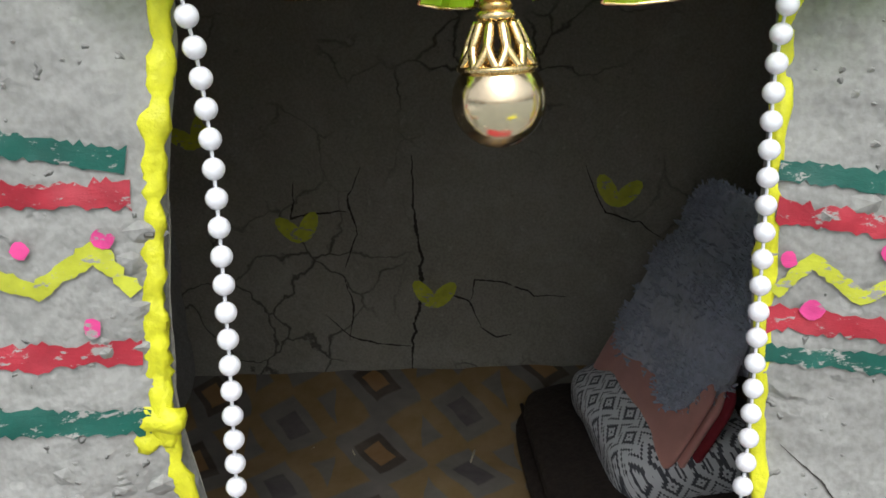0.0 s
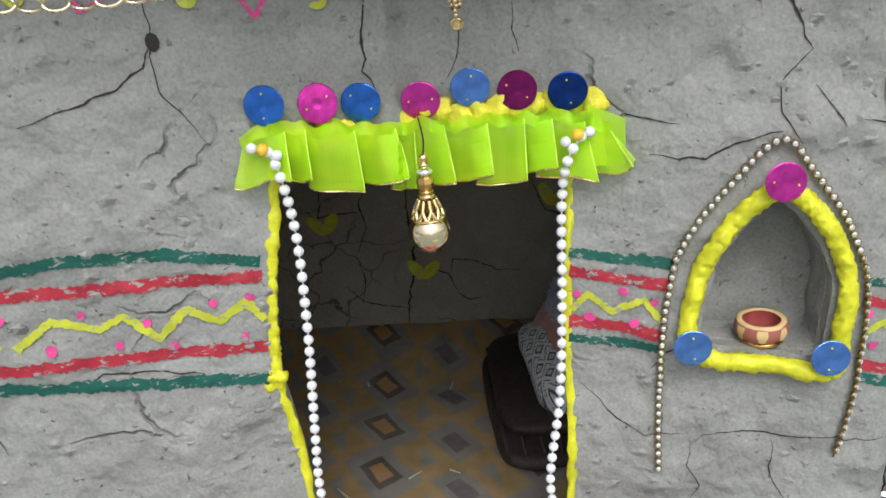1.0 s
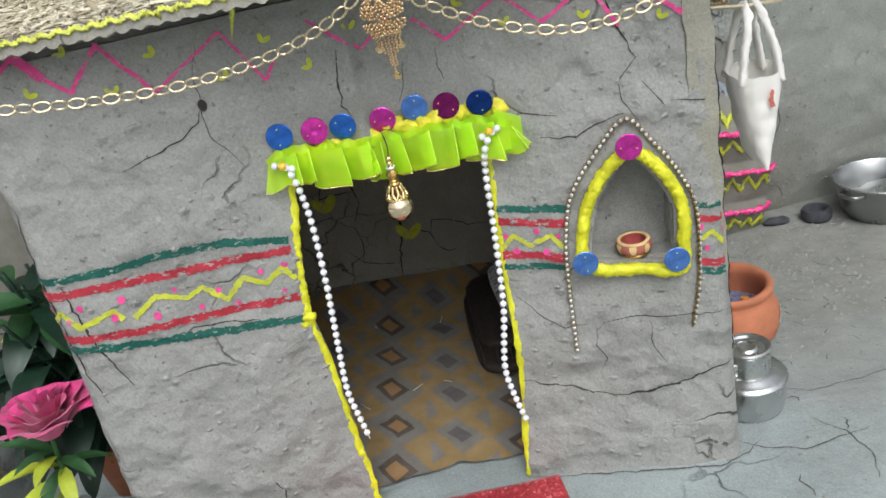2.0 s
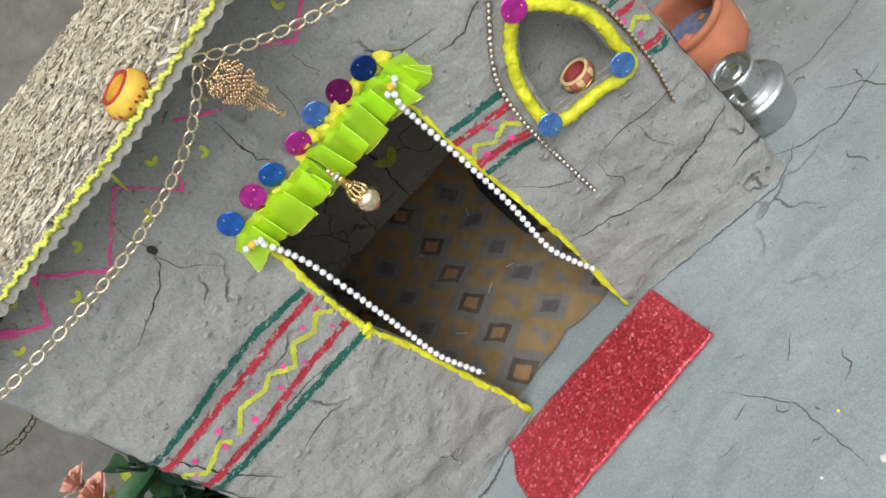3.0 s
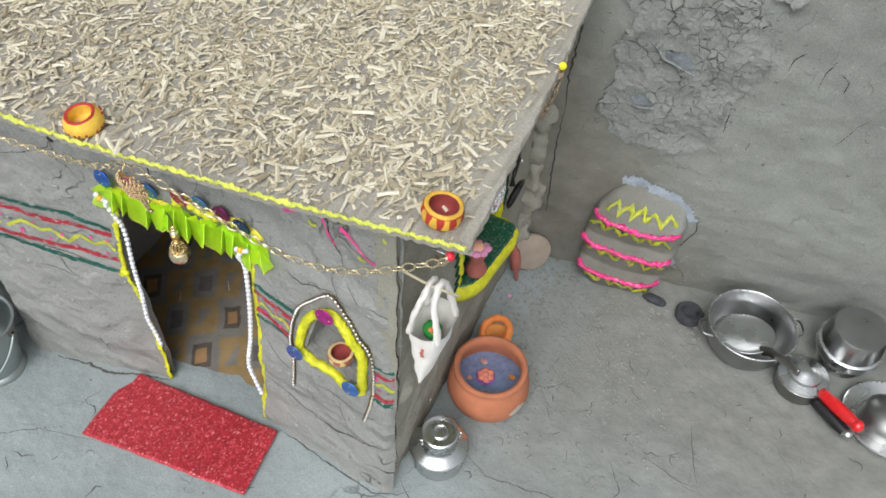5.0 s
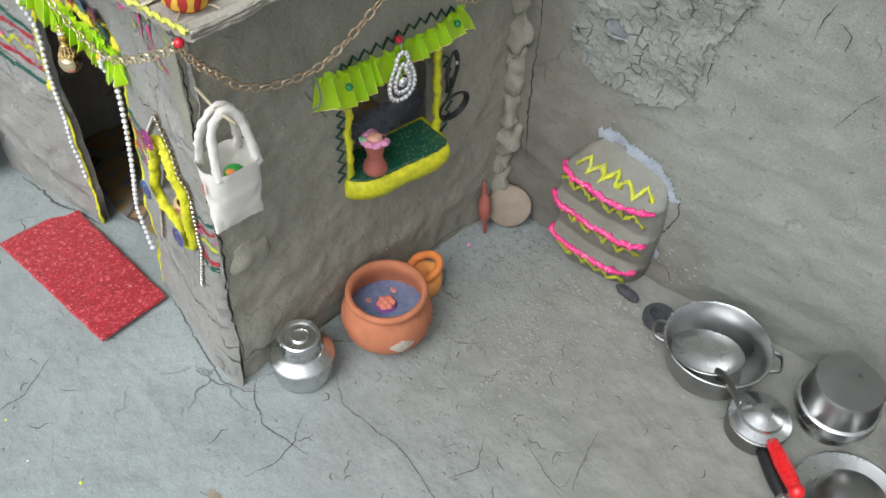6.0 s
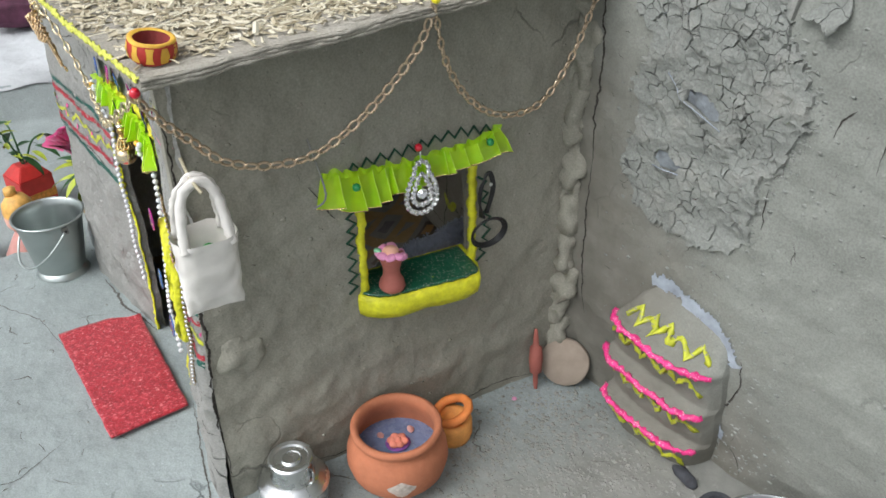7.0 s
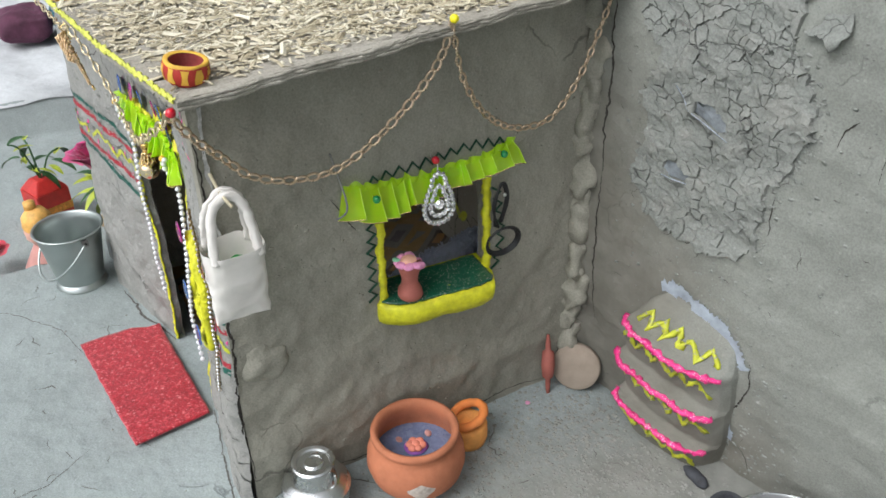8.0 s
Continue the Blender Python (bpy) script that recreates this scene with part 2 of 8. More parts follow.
def shaded_brown_yard(m):
    """Browner mud beyond the hut's corner, ragged-edged; the corner's shade is painted into it."""
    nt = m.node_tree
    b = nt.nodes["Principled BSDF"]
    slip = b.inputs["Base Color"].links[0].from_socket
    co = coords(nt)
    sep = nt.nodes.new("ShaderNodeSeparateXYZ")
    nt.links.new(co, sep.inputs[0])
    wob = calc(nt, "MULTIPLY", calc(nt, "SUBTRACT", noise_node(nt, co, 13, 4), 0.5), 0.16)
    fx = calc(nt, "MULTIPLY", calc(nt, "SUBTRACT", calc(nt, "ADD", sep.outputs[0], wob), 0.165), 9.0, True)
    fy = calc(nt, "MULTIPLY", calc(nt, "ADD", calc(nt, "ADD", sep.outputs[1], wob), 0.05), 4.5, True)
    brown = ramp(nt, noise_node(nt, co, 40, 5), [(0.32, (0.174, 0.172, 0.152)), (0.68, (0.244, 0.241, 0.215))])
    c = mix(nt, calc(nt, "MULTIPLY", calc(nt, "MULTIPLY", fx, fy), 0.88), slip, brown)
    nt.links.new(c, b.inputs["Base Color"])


def shaded_brown_wall(m):
    """Old wall: browner towards corner and foot, the hut's soft shadow painted in."""
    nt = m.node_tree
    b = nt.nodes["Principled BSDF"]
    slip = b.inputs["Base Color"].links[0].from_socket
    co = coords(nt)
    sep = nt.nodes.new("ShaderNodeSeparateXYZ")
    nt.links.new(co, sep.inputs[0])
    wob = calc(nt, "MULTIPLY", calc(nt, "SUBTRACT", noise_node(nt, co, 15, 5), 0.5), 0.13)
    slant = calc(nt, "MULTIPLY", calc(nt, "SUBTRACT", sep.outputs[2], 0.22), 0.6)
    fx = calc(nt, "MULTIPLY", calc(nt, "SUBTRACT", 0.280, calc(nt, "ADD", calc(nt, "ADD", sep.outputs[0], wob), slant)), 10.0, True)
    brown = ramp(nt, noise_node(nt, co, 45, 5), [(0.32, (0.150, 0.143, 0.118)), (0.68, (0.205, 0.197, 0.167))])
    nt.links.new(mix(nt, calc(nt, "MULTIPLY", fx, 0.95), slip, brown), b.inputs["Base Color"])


shaded_brown_yard(MUD_GROUND)
shaded_brown_wall(MUD_BACK)
MUD_DARK = plain("crack_shadow_mud", (0.035, 0.030, 0.025), 1.0, grain=0)
MUD_DUST = mud("loose_brown_dust", (0.200, 0.199, 0.180), (0.265, 0.264, 0.242), 30, 0.0, 0.6, (0.30, 0.30, 0.275))
MUD_CRACK = plain("dusty_crack_mud", (0.095, 0.090, 0.080), 1.0, grain=0)
FLAKE = mud("flaking_plaster", (0.190, 0.198, 0.181), (0.250, 0.260, 0.239), 60, 0.3, 0.75)
LIME = plain("old_blue_limewash", (0.33, 0.37, 0.42), 0.9, var=0.35, scale=60, grain=0.5)

# Darker limewash: the shade inside the gashes is put into this colour.
SCAR = plain("shaded_limewash", (0.20, 0.22, 0.235), 0.95, var=0.5, scale=110, grain=0.8, fine=420, depth=0.001)


def paint(name, col, gaps=0.5, rough=0.55, under=(0.30, 0.293, 0.27), glitter=0.0):
    """Brushed paint that lets the mud show through in scratches."""
    m, nt, b = nodes_of(name)
    co = coords(nt)
    st = nt.nodes.new("ShaderNodeVectorMath")
    st.operation = "MULTIPLY"
    st.inputs[1].default_value = (0.75, 0.75, 1.5)
    nt.links.new(co, st.inputs[0])
    scr = noise_node(nt, st.outputs[0], 260, 6, 0.7)
    c = ramp(nt, noise_node(nt, co, 150, 3), [(0.3, tuple(x * 0.75 for x in col)), (0.7, tuple(min(1, x * 1.12) for x in col))])
    c = mix(nt, ramp(nt, scr, [(0.655 - 0.13 * gaps, (0, 0, 0)), (0.69 - 0.13 * gaps, (1, 1, 1))]), c, under)
    if glitter:
        g = nt.nodes.new("ShaderNodeTexVoronoi")
        g.inputs["Scale"].default_value = 1500
        nt.links.new(co, g.inputs["Vector"])
        spark = ramp(nt, g.outputs["Color"], [(0.80, (0, 0, 0)), (0.86, (1, 1, 1))])
        c = mix(nt, calc(nt, "MULTIPLY", spark, glitter), c, (1.0, 0.75, 0.72))
        nt.links.new(mix(nt, spark, (rough,) * 3, (0.2,) * 3), b.inputs["Roughness"])
    else:
        b.inputs["Roughness"].default_value = rough
    nt.links.new(c, b.inputs["Base Color"])
    bump(nt, b, scr, 0.4, 0.0008)
    return m


P_GREEN = paint("green_wall_paint", (0.004, 0.090, 0.066), 0.66)
P_RED = paint("red_wall_paint", (0.38, 0.020, 0.036), 0.66)
P_YELLOW = paint("yellow_wall_paint", (0.52, 0.55, 0.035), 0.7)
P_PINK = paint("pink_wall_paint", (0.74, 0.06, 0.27), 0.7)
P_STOVE_PINK = paint("glitter_pink_paint", (0.80, 0.04, 0.24), 0.05, 0.5, glitter=0.7)
P_SILL = paint("dark_green_sill_paint", (0.006, 0.085, 0.045), 0.15, 0.35, glitter=0.45)
Y_TRIM = plain("thick_yellow_paint", (0.66, 0.65, 0.018), 0.5, var=0.25, scale=160, grain=0.9, fine=420, depth=0.0012)
Y_STONE = plain("yellow_painted_mud", (0.78, 0.80, 0.035), 0.55, var=0.2, scale=50, grain=0.9, fine=160, depth=0.002)
Y_FLUFF = plain("yellow_foam_trim", (0.80, 0.72, 0.05), 0.6, var=0.3, scale=200, grain=0.9, fine=400, depth=0.001)
Y_LACE = plain("yellow_braid", (0.62, 0.64, 0.10), 0.55, var=0.25, scale=300, grain=0.7, fine=900)
PEARL = plain("pearl", (0.76, 0.76, 0.79), 0.25, var=0.04, grain=0, coat=0.4)
AMBER = plain("amber_bead", (0.86, 0.50, 0.03), 0.25, var=0.1, grain=0, coat=0.4)
GOLD = plain("pale_gold", (0.83, 0.62, 0.30), 0.22, 1.0, var=0.2, grain=0.15)
GOLD_DARK = plain("antique_gold", (0.62, 0.40, 0.14), 0.3, 1.0, var=0.3, grain=0.2)
GOLD_WHITE = plain("champagne_gold", (0.96, 0.77, 0.52), 0.16, 1.0, var=0.12, grain=0.1)
CHAIN = plain("light_gold_chain", (0.78, 0.66, 0.44), 0.28, 1.0, var=0.15, grain=0.1)
CHAIN_ROSE = plain("copper_gold_chain", (0.70, 0.55, 0.39), 0.3, 1.0, var=0.2, grain=0.1)
STEEL = metal("brushed_steel", (0.66, 0.675, 0.67), 0.27)
STEEL_DULL = metal("dull_aluminium", (0.40, 0.405, 0.40), 0.33)
STEEL_DARK = metal("dark_steel", (0.30, 0.298, 0.288), 0.38)
BUCKET = metal("galvanised_tin", (0.50, 0.545, 0.53), 0.38)
ROSE_GOLD = plain("rose_gold_beads", (0.76, 0.56, 0.34), 0.26, 1.0, var=0.2, grain=0.1)
BRASSY = plain("brass_setting", (0.35, 0.26, 0.13), 0.4, 1.0, var=0.3, grain=0.2)
CLAY = plain("terracotta", (0.46, 0.165, 0.082), 0.85, var=0.22, scale=45, grain=0.5, fine=500)
CLAY_ORANGE = plain("orange_painted_clay", (0.80, 0.25, 0.06), 0.7, var=0.2, scale=90, grain=0.5)
CORAL = plain("coral_clay", (0.74, 0.25, 0.17), 0.7, var=0.2, scale=120, grain=0.5)
CLAY_AMBER = plain("amber_painted_clay", (0.82, 0.36, 0.09), 0.75, var=0.22, scale=110, grain=0.6)
CLAY_ROSE = plain("rose_brown_clay", (0.36, 0.11, 0.085), 0.75, var=0.2, scale=90, grain=0.4)
CLAY_DARK = plain("dark_maroon_clay", (0.25, 0.035, 0.03), 0.7, var=0.25, scale=120, grain=0.5)
BUFF = plain("buff_clay", (0.33, 0.27, 0.215), 0.9, var=0.15, scale=90, grain=0.4)
BLACK = plain("black_rubber", (0.012, 0.012, 0.013), 0.45, var=0.3, grain=0.3)
CHARCOAL = plain("charcoal_stone", (0.045, 0.048, 0.055), 0.8, var=0.4, scale=150, grain=0.7)
RED_PLASTIC = plain("red_plastic", (0.62, 0.012, 0.015), 0.3, var=0.08, grain=0.05, coat=0.3)
PIN_RED = plain("red_pin", (0.60, 0.01, 0.03), 0.3, var=0.05, grain=0, coat=0.4)
PIN_YELLOW = plain("yellow_pin", (0.85, 0.75, 0.01), 0.3, var=0.05, grain=0, coat=0.4)
PIN_GREEN = plain("green_pin", (0.01, 0.25, 0.07), 0.3, var=0.05, grain=0, coat=0.4)
CANVAS = plain("white_cotton", (0.74, 0.71, 0.66), 0.9, var=0.08, scale=70, grain=0.4, fine=1400, sheen=0.2)
RICRAC = plain("dark_green_braid", (0.006, 0.06, 0.03), 0.7, var=0.3, scale=300, grain=0.6, fine=1200)
ROSE = plain("magenta_silk", (0.62, 0.042, 0.21), 0.6, var=0.35, scale=130, grain=0.2, sheen=0.3)
PEACH = plain("peach_silk", (0.72, 0.36, 0.25), 0.65, var=0.3, scale=100, grain=0.2, sheen=0.3)
TAN = plain("tan_silk", (0.36, 0.29, 0.185), 0.65, var=0.3, scale=60, grain=0.4, sheen=0.3)
LEAF = plain("leaf_green", (0.035, 0.11, 0.035), 0.5, var=0.5, scale=70, grain=0.3)
LEAF_LIME = plain("lime_leaf", (0.42, 0.50, 0.04), 0.5, var=0.4, scale=60, grain=0.3)
LEAF_DARK = plain("dark_leaf", (0.012, 0.040, 0.022), 0.45, var=0.5, scale=50, grain=0.3)
RED_LACQUER = plain("red_lacquered_wood", (0.50, 0.03, 0.025), 0.4, var=0.2, scale=80, grain=0.3)
OCHRE = plain("ochre_band", (0.62, 0.26, 0.04), 0.6, var=0.5, scale=300, grain=0.4)
RED_SILK = plain("crimson_silk", (0.58, 0.015, 0.05), 0.55, var=0.35, scale=120, grain=0.3, sheen=0.4)
PINK_CLOTH = plain("dusty_pink_cotton", (0.52, 0.26, 0.225), 0.9, var=0.12, scale=70, grain=0.4, fine=1500, sheen=0.2)
MAROON_CLOTH = plain("maroon_cotton", (0.20, 0.012, 0.022), 0.9, var=0.2, scale=80, grain=0.4, fine=1500)
TOWEL = plain("blue_grey_terry", (0.40, 0.44, 0.54), 0.95, var=0.2, scale=300, grain=0.9, fine=900, depth=0.002, sheen=0.5)
WICKER = plain("dark_brown_weave", (0.028, 0.020, 0.016), 0.7, var=0.5, scale=300, grain=0.8)
FLESH = plain("doll_vinyl", (0.72, 0.42, 0.34), 0.5, var=0.1, grain=0.1)
BLUE_WATER = plain("milky_blue_water", (0.16, 0.21, 0.34), 0.25, var=0.3, scale=90, grain=0.35, fine=160, coat=0.5)


def jewel_glass():
    m, nt, b = nodes_of("cut_glass")
    b.inputs["Base Color"].default_value = (0.95, 0.95, 0.95, 1)
    b.inputs["Roughness"].default_value = 0.06
    b.inputs["Metallic"].default_value = 0.75
    return m


RHINE = jewel_glass()


def foil(name, col):
    """Metallic foil with fine hatching and a mirror-like sheen."""
    m, nt, b = nodes_of(name)
    co = local(nt)
    st = nt.nodes.new("ShaderNodeTexWave")
    st.inputs["Scale"].default_value = 420
    st.inputs["Distortion"].default_value = 1.5
    nt.links.new(co, st.inputs["Vector"])
    nn = noise_node(nt, co, 160, 4)
    c = ramp(nt, nn, [(0.3, tuple(x * 0.65 for x in col)), (0.7, tuple(min(1, x * 1.3) for x in col))])
    nt.links.new(c, b.inputs["Base Color"])
    b.inputs["Metallic"].default_value = 0.92
    b.inputs["Roughness"].default_value = 0.22
    bump(nt, b, mix(nt, 0.4, st.outputs["Fac"], nn), 0.25, 0.0005)
    return m


FOIL_BLUE = foil("blue_foil", (0.055, 0.20, 0.72))
FOIL_SKY = foil("light_blue_foil", (0.14, 0.30, 0.85))
FOIL_NAVY = foil("navy_foil", (0.015, 0.05, 0.25))
FOIL_PINK = foil("pink_foil", (0.78, 0.06, 0.45))
FOIL_PLUM = foil("plum_foil", (0.25, 0.02, 0.14))


def organza():
    m, nt, b = nodes_of("lime_organza")
    co = coords(nt)
    c = ramp(nt, noise_node(nt, co, 60, 3), [(0.3, (0.56, 1.0, 0.008)), (0.7, (0.74, 1.0, 0.02))])
    b.inputs["Roughness"].default_value = 0.45
    nt.links.new(c, b.inputs["Base Color"])
    tr = nt.nodes.new("ShaderNodeBsdfTranslucent")
    nt.links.new(c, tr.inputs["Color"])
    clear = nt.nodes.new("ShaderNodeBsdfTransparent")
    m1, m2 = nt.nodes.new("ShaderNodeMixShader"), nt.nodes.new("ShaderNodeMixShader")
    m1.inputs[0].default_value = 0.45
    m2.inputs[0].default_value = 0.30
    nt.links.new(b.outputs[0], m1.inputs[1])
    nt.links.new(tr.outputs[0], m1.inputs[2])
    nt.links.new(m1.outputs[0], m2.inputs[1])
    nt.links.new(clear.outputs[0], m2.inputs[2])
    nt.links.new(m2.outputs[0], nt.nodes["Material Output"].inputs["Surface"])
    weave = nt.nodes.new("ShaderNodeTexWave")
    weave.inputs["Scale"].default_value = 500
    nt.links.new(co, weave.inputs["Vector"])
    bump(nt, b, weave.outputs["Fac"], 0.2, 0.0003)
    return m


ORGANZA = organza()
LIME_EDGE = plain("doubled_lime_organza", (0.70, 0.92, 0.10), 0.5, var=0.15, grain=0)


def glitter_red():
    m, nt, b = nodes_of("red_glitter_foam")
    co = local(nt)
    v = nt.nodes.new("ShaderNodeTexVoronoi")
    v.inputs["Scale"].default_value = 640
    nt.links.new(co, v.inputs["Vector"])
    big = noise_node(nt, co, 120, 4)
    # Glitter flecks; their sparkle and pink sheen are painted in as pale cells.
    c = ramp(nt, v.outputs["Color"], [(0.0, (0.13, 0.005, 0.010)), (0.5, (0.38, 0.012, 0.024)), (0.70, (0.52, 0.035, 0.055)), (0.85, (0.74, 0.16, 0.18)), (1.0, (0.97, 0.55, 0.55))])
    c = mix(nt, 0.35, c, ramp(nt, big, [(0.3, (0.30, 0.008, 0.015)), (0.7, (0.58, 0.03, 0.04))]))
    nt.links.new(c, b.inputs["Base Color"])
    b.inputs["Roughness"].default_value = 0.42
    b.inputs["Metallic"].default_value = 0.2
    b.inputs["Sheen Weight"].default_value = 0.3
    b.inputs["Sheen Roughness"].default_value = 0.5
    b.inputs["Sheen Tint"].default_value = (1.0, 0.75, 0.75, 1)
    bump(nt, b, v.outputs["Color"], 0.7, 0.0008)
    return m


GLITTER = glitter_red()


def straw():
    m, nt, b = nodes_of("dry_straw")
    g = nt.nodes.new("ShaderNodeNewGeometry")
    c = ramp(nt, g.outputs["Random Per Island"], [(0.0, (0.24, 0.20, 0.125)), (0.25, (0.42, 0.37, 0.25)), (0.6, (0.60, 0.55, 0.40)), (1.0, (0.80, 0.77, 0.63))])
    c = mix(nt, 0.3, c, ramp(nt, noise_node(nt, g.outputs["Position"], 600, 3), [(0.3, (0.25, 0.19, 0.11)), (0.7, (0.62, 0.55, 0.40))]))
    nt.links.new(c, b.inputs["Base Color"])
    b.inputs["Roughness"].default_value = 0.65
    return m


STRAW = straw()
ROOF_BOARD = mud("ridged_roof_board", (0.27, 0.25, 0.21), (0.36, 0.34, 0.29), 30, 0.0, 0.4)


def diamonds():
    """Printed cotton: ochre and grey bands with dark diamonds and tan hearts."""
    m, nt, b = nodes_of("printed_diamond_cotton")
    co = coords(nt)
    sep = nt.nodes.new("ShaderNodeSeparateXYZ")
    wob = nt.nodes.new("ShaderNodeVectorMath")
    wob.operation = "MULTIPLY_ADD"
    wn2 = nt.nodes.new("ShaderNodeTexNoise")
    wn2.inputs["Scale"].default_value = 22
    nt.links.new(co, wn2.inputs["Vector"])
    nt.links.new(wn2.outputs["Color"], wob.inputs[0])
    wob.inputs[1].default_value = (0.012, 0.012, 0.0)
    nt.links.new(co, wob.inputs[2])
    nt.links.new(wob.outputs[0], sep.inputs[0])
    # lattice axes: one motif step is (0.047, -0.021), the other (-0.005, 0.049)
    px = calc(nt, "SUBTRACT", sep.outputs[0], 0.012)
    py = calc(nt, "SUBTRACT", sep.outputs[1], 0.059)
    u = calc(nt, "ADD", calc(nt, "MULTIPLY", px, 22.3), calc(nt, "MULTIPLY", py, 2.27))
    v = calc(nt, "ADD", calc(nt, "MULTIPLY", px, 9.55), calc(nt, "MULTIPLY", py, 21.4))
    ru = calc(nt, "ABSOLUTE", calc(nt, "SUBTRACT", u, calc(nt, "ROUND", u)))
    rv = calc(nt, "ABSOLUTE", calc(nt, "SUBTRACT", v, calc(nt, "ROUND", v)))
    d = calc(nt, "ADD", ru, calc(nt, "MULTIPLY", rv, 0.9))
    par = calc(nt, "ABSOLUTE", calc(nt, "MODULO", calc(nt, "ROUND", u), 2.0))
    dark, grey, ochre, tan = (0.028, 0.022, 0.019), (0.150, 0.145, 0.140), (0.245, 0.155, 0.048), (0.29, 0.145, 0.040)
    a1 = ramp(nt, d, [(0.0, tan), (0.16, tan), (0.18, dark), (0.28, dark), (0.31, grey), (0.52, grey), (0.56, ochre)])
    a2 = ramp(nt, d, [(0.0, (0.06, 0.06, 0.075)), (0.19, (0.06, 0.06, 0.075)), (0.22, grey), (0.38, grey), (0.42, ochre), (0.70, ochre), (0.74, grey)])
    c = mix(nt, par, a2, a1)
    c = mix(nt, 0.22, c, ramp(nt, noise_node(nt, co, 70, 4), [(0.3, (0.16, 0.12, 0.08)), (0.7, (0.45, 0.38, 0.28))]))
    nt.links.new(c, b.inputs["Base Color"])
    b.inputs["Roughness"].default_value = 0.95
    bump(nt, b, noise_node(nt, co, 1200, 3), 0.3, 0.0005)
    return m


DIAMOND = diamonds()


def ikat(name, ground, ink, scale):
    """Woven cloth with a stepped lozenge pattern."""
    m, nt, b = nodes_of(name)
    co = local(nt)
    sep = nt.nodes.new("ShaderNodeSeparateXYZ")
    nt.links.new(co, sep.inputs[0])
    steps = 6.0
    s = calc(nt, "MULTIPLY", calc(nt, "ADD", sep.outputs[0], calc(nt, "MULTIPLY", sep.outputs[2], 0.35)), scale)
    t = calc(nt, "MULTIPLY", calc(nt, "ADD", sep.outputs[1], calc(nt, "MULTIPLY", sep.outputs[2], -0.7)), scale)
    row = calc(nt, "ROUND", t)
    s = calc(nt, "ADD", s, calc(nt, "MULTIPLY", row, 0.5))
    ru = calc(nt, "ABSOLUTE", calc(nt, "SUBTRACT", s, calc(nt, "ROUND", s)))
    rv = calc(nt, "ABSOLUTE", calc(nt, "SUBTRACT", t, row))
    ru = calc(nt, "DIVIDE", calc(nt, "ROUND", calc(nt, "MULTIPLY", ru, steps * 2)), steps * 2)
    rv = calc(nt, "DIVIDE", calc(nt, "ROUND", calc(nt, "MULTIPLY", rv, steps * 2)), steps * 2)
    d = calc(nt, "ADD", ru, rv)
    c = ramp(nt, d, [(0.0, ink), (0.07, ink), (0.08, ground), (0.20, ground), (0.21, ink), (0.34, ink), (0.35, ground), (0.60, ground), (0.62, ink), (0.70, ink), (0.71, ground)])
    c.node.color_ramp.interpolation = "CONSTANT"
    c = mix(nt, 0.15, c, ramp(nt, noise_node(nt, co, 150, 4), [(0.3, tuple(x * 0.5 for x in ground)), (0.7, ground)]))
    nt.links.new(c, b.inputs["Base Color"])
    b.inputs["Roughness"].default_value = 0.95
    bump(nt, b, noise_node(nt, co, 1500, 3), 0.35, 0.0005)
    return m


IKAT = ikat("white_black_ikat", (0.62, 0.64, 0.66), (0.015, 0.018, 0.03), 92)
PATTERN = ikat("black_cream_print", (0.018, 0.015, 0.013), (0.34, 0.30, 0.21), 70)
# ---------------------------------------------------------------- the surfaces of the place
FX = (-0.20, -0.15, -0.10, -0.046, 0.0, 0.05, 0.10, 0.15, 0.185)
FY = (-0.043, -0.032, -0.020, -0.003, 0.006, 0.008, 0.004, -0.001, -0.001)
LEFT, WALL_TOP = -0.181, 0.312


def lumps(u, v, seed, coarse=0.0022, fine=0.0010):
    return (0.0016 * noise.noise((u * 52, v * 52, seed + 2)) + coarse * noise.noise((u * 26, v * 26, seed)) + fine * noise.noise((u * 95, v * 95, seed + 5))
            + 0.5 * fine * noise.noise((u * 240, v * 240, seed + 9)))


def front_y(x, z):
    """The front wall's outer face."""
    return 0.0012 * noise.noise((x * 38, z * 60, 12.0)) + lerp(x, FX, FY) + 0.045 * (z - 0.12) * (1 if x > 0 else 0.3) + lumps(x, z, 1.0)


def side_x(y, z):
    """The outer face of the wall with the window."""
    return 0.180 - 0.068 * y + lumps(y, z, 4.0, 0.0018, 0.0007) - 0.004 * max(0.0, 0.05 - z) / 0.05


def back_y(x, z):
    """The old wall behind."""
    return (0.284 if x < 0.17 else 0.284 + 0.24 * (x - 0.17)) + 0.012 * max(0.0, 0.1 - z) / 0.1 * (x > 0.17) + lumps(x, z, 8.0, 0.0020, 0.0007) - 0.02 * max(0.0, z)


def ground_z(x, y):
    z = 0.0018 * noise.noise((x * 14, y * 14, 2.0)) + 0.0008 * noise.noise((x * 60, y * 60, 7.0))
    edge = -0.243 + 0.006 * noise.noise((y * 30, 1.0, 0.0))
    z -= 0.022 * min(1.0, max(0.0, (edge - x) / 0.006))
    rim = -0.64 + 0.012 * noise.noise((y * 9, 4.0, 0.0))
    z += 0.045 * min(1.0, max(0.0, (rim - x) / 0.03)) * (1 + 0.2 * noise.noise((x * 20, y * 20, 3.0)))
    lip = -0.216 + 0.008 * noise.noise((x * 20, 9.0, 0.0)) + 0.10 * (x - 0.16)
    z -= 0.016 * min(1.0, max(0.0, (lip - y) / 0.006))
    return z


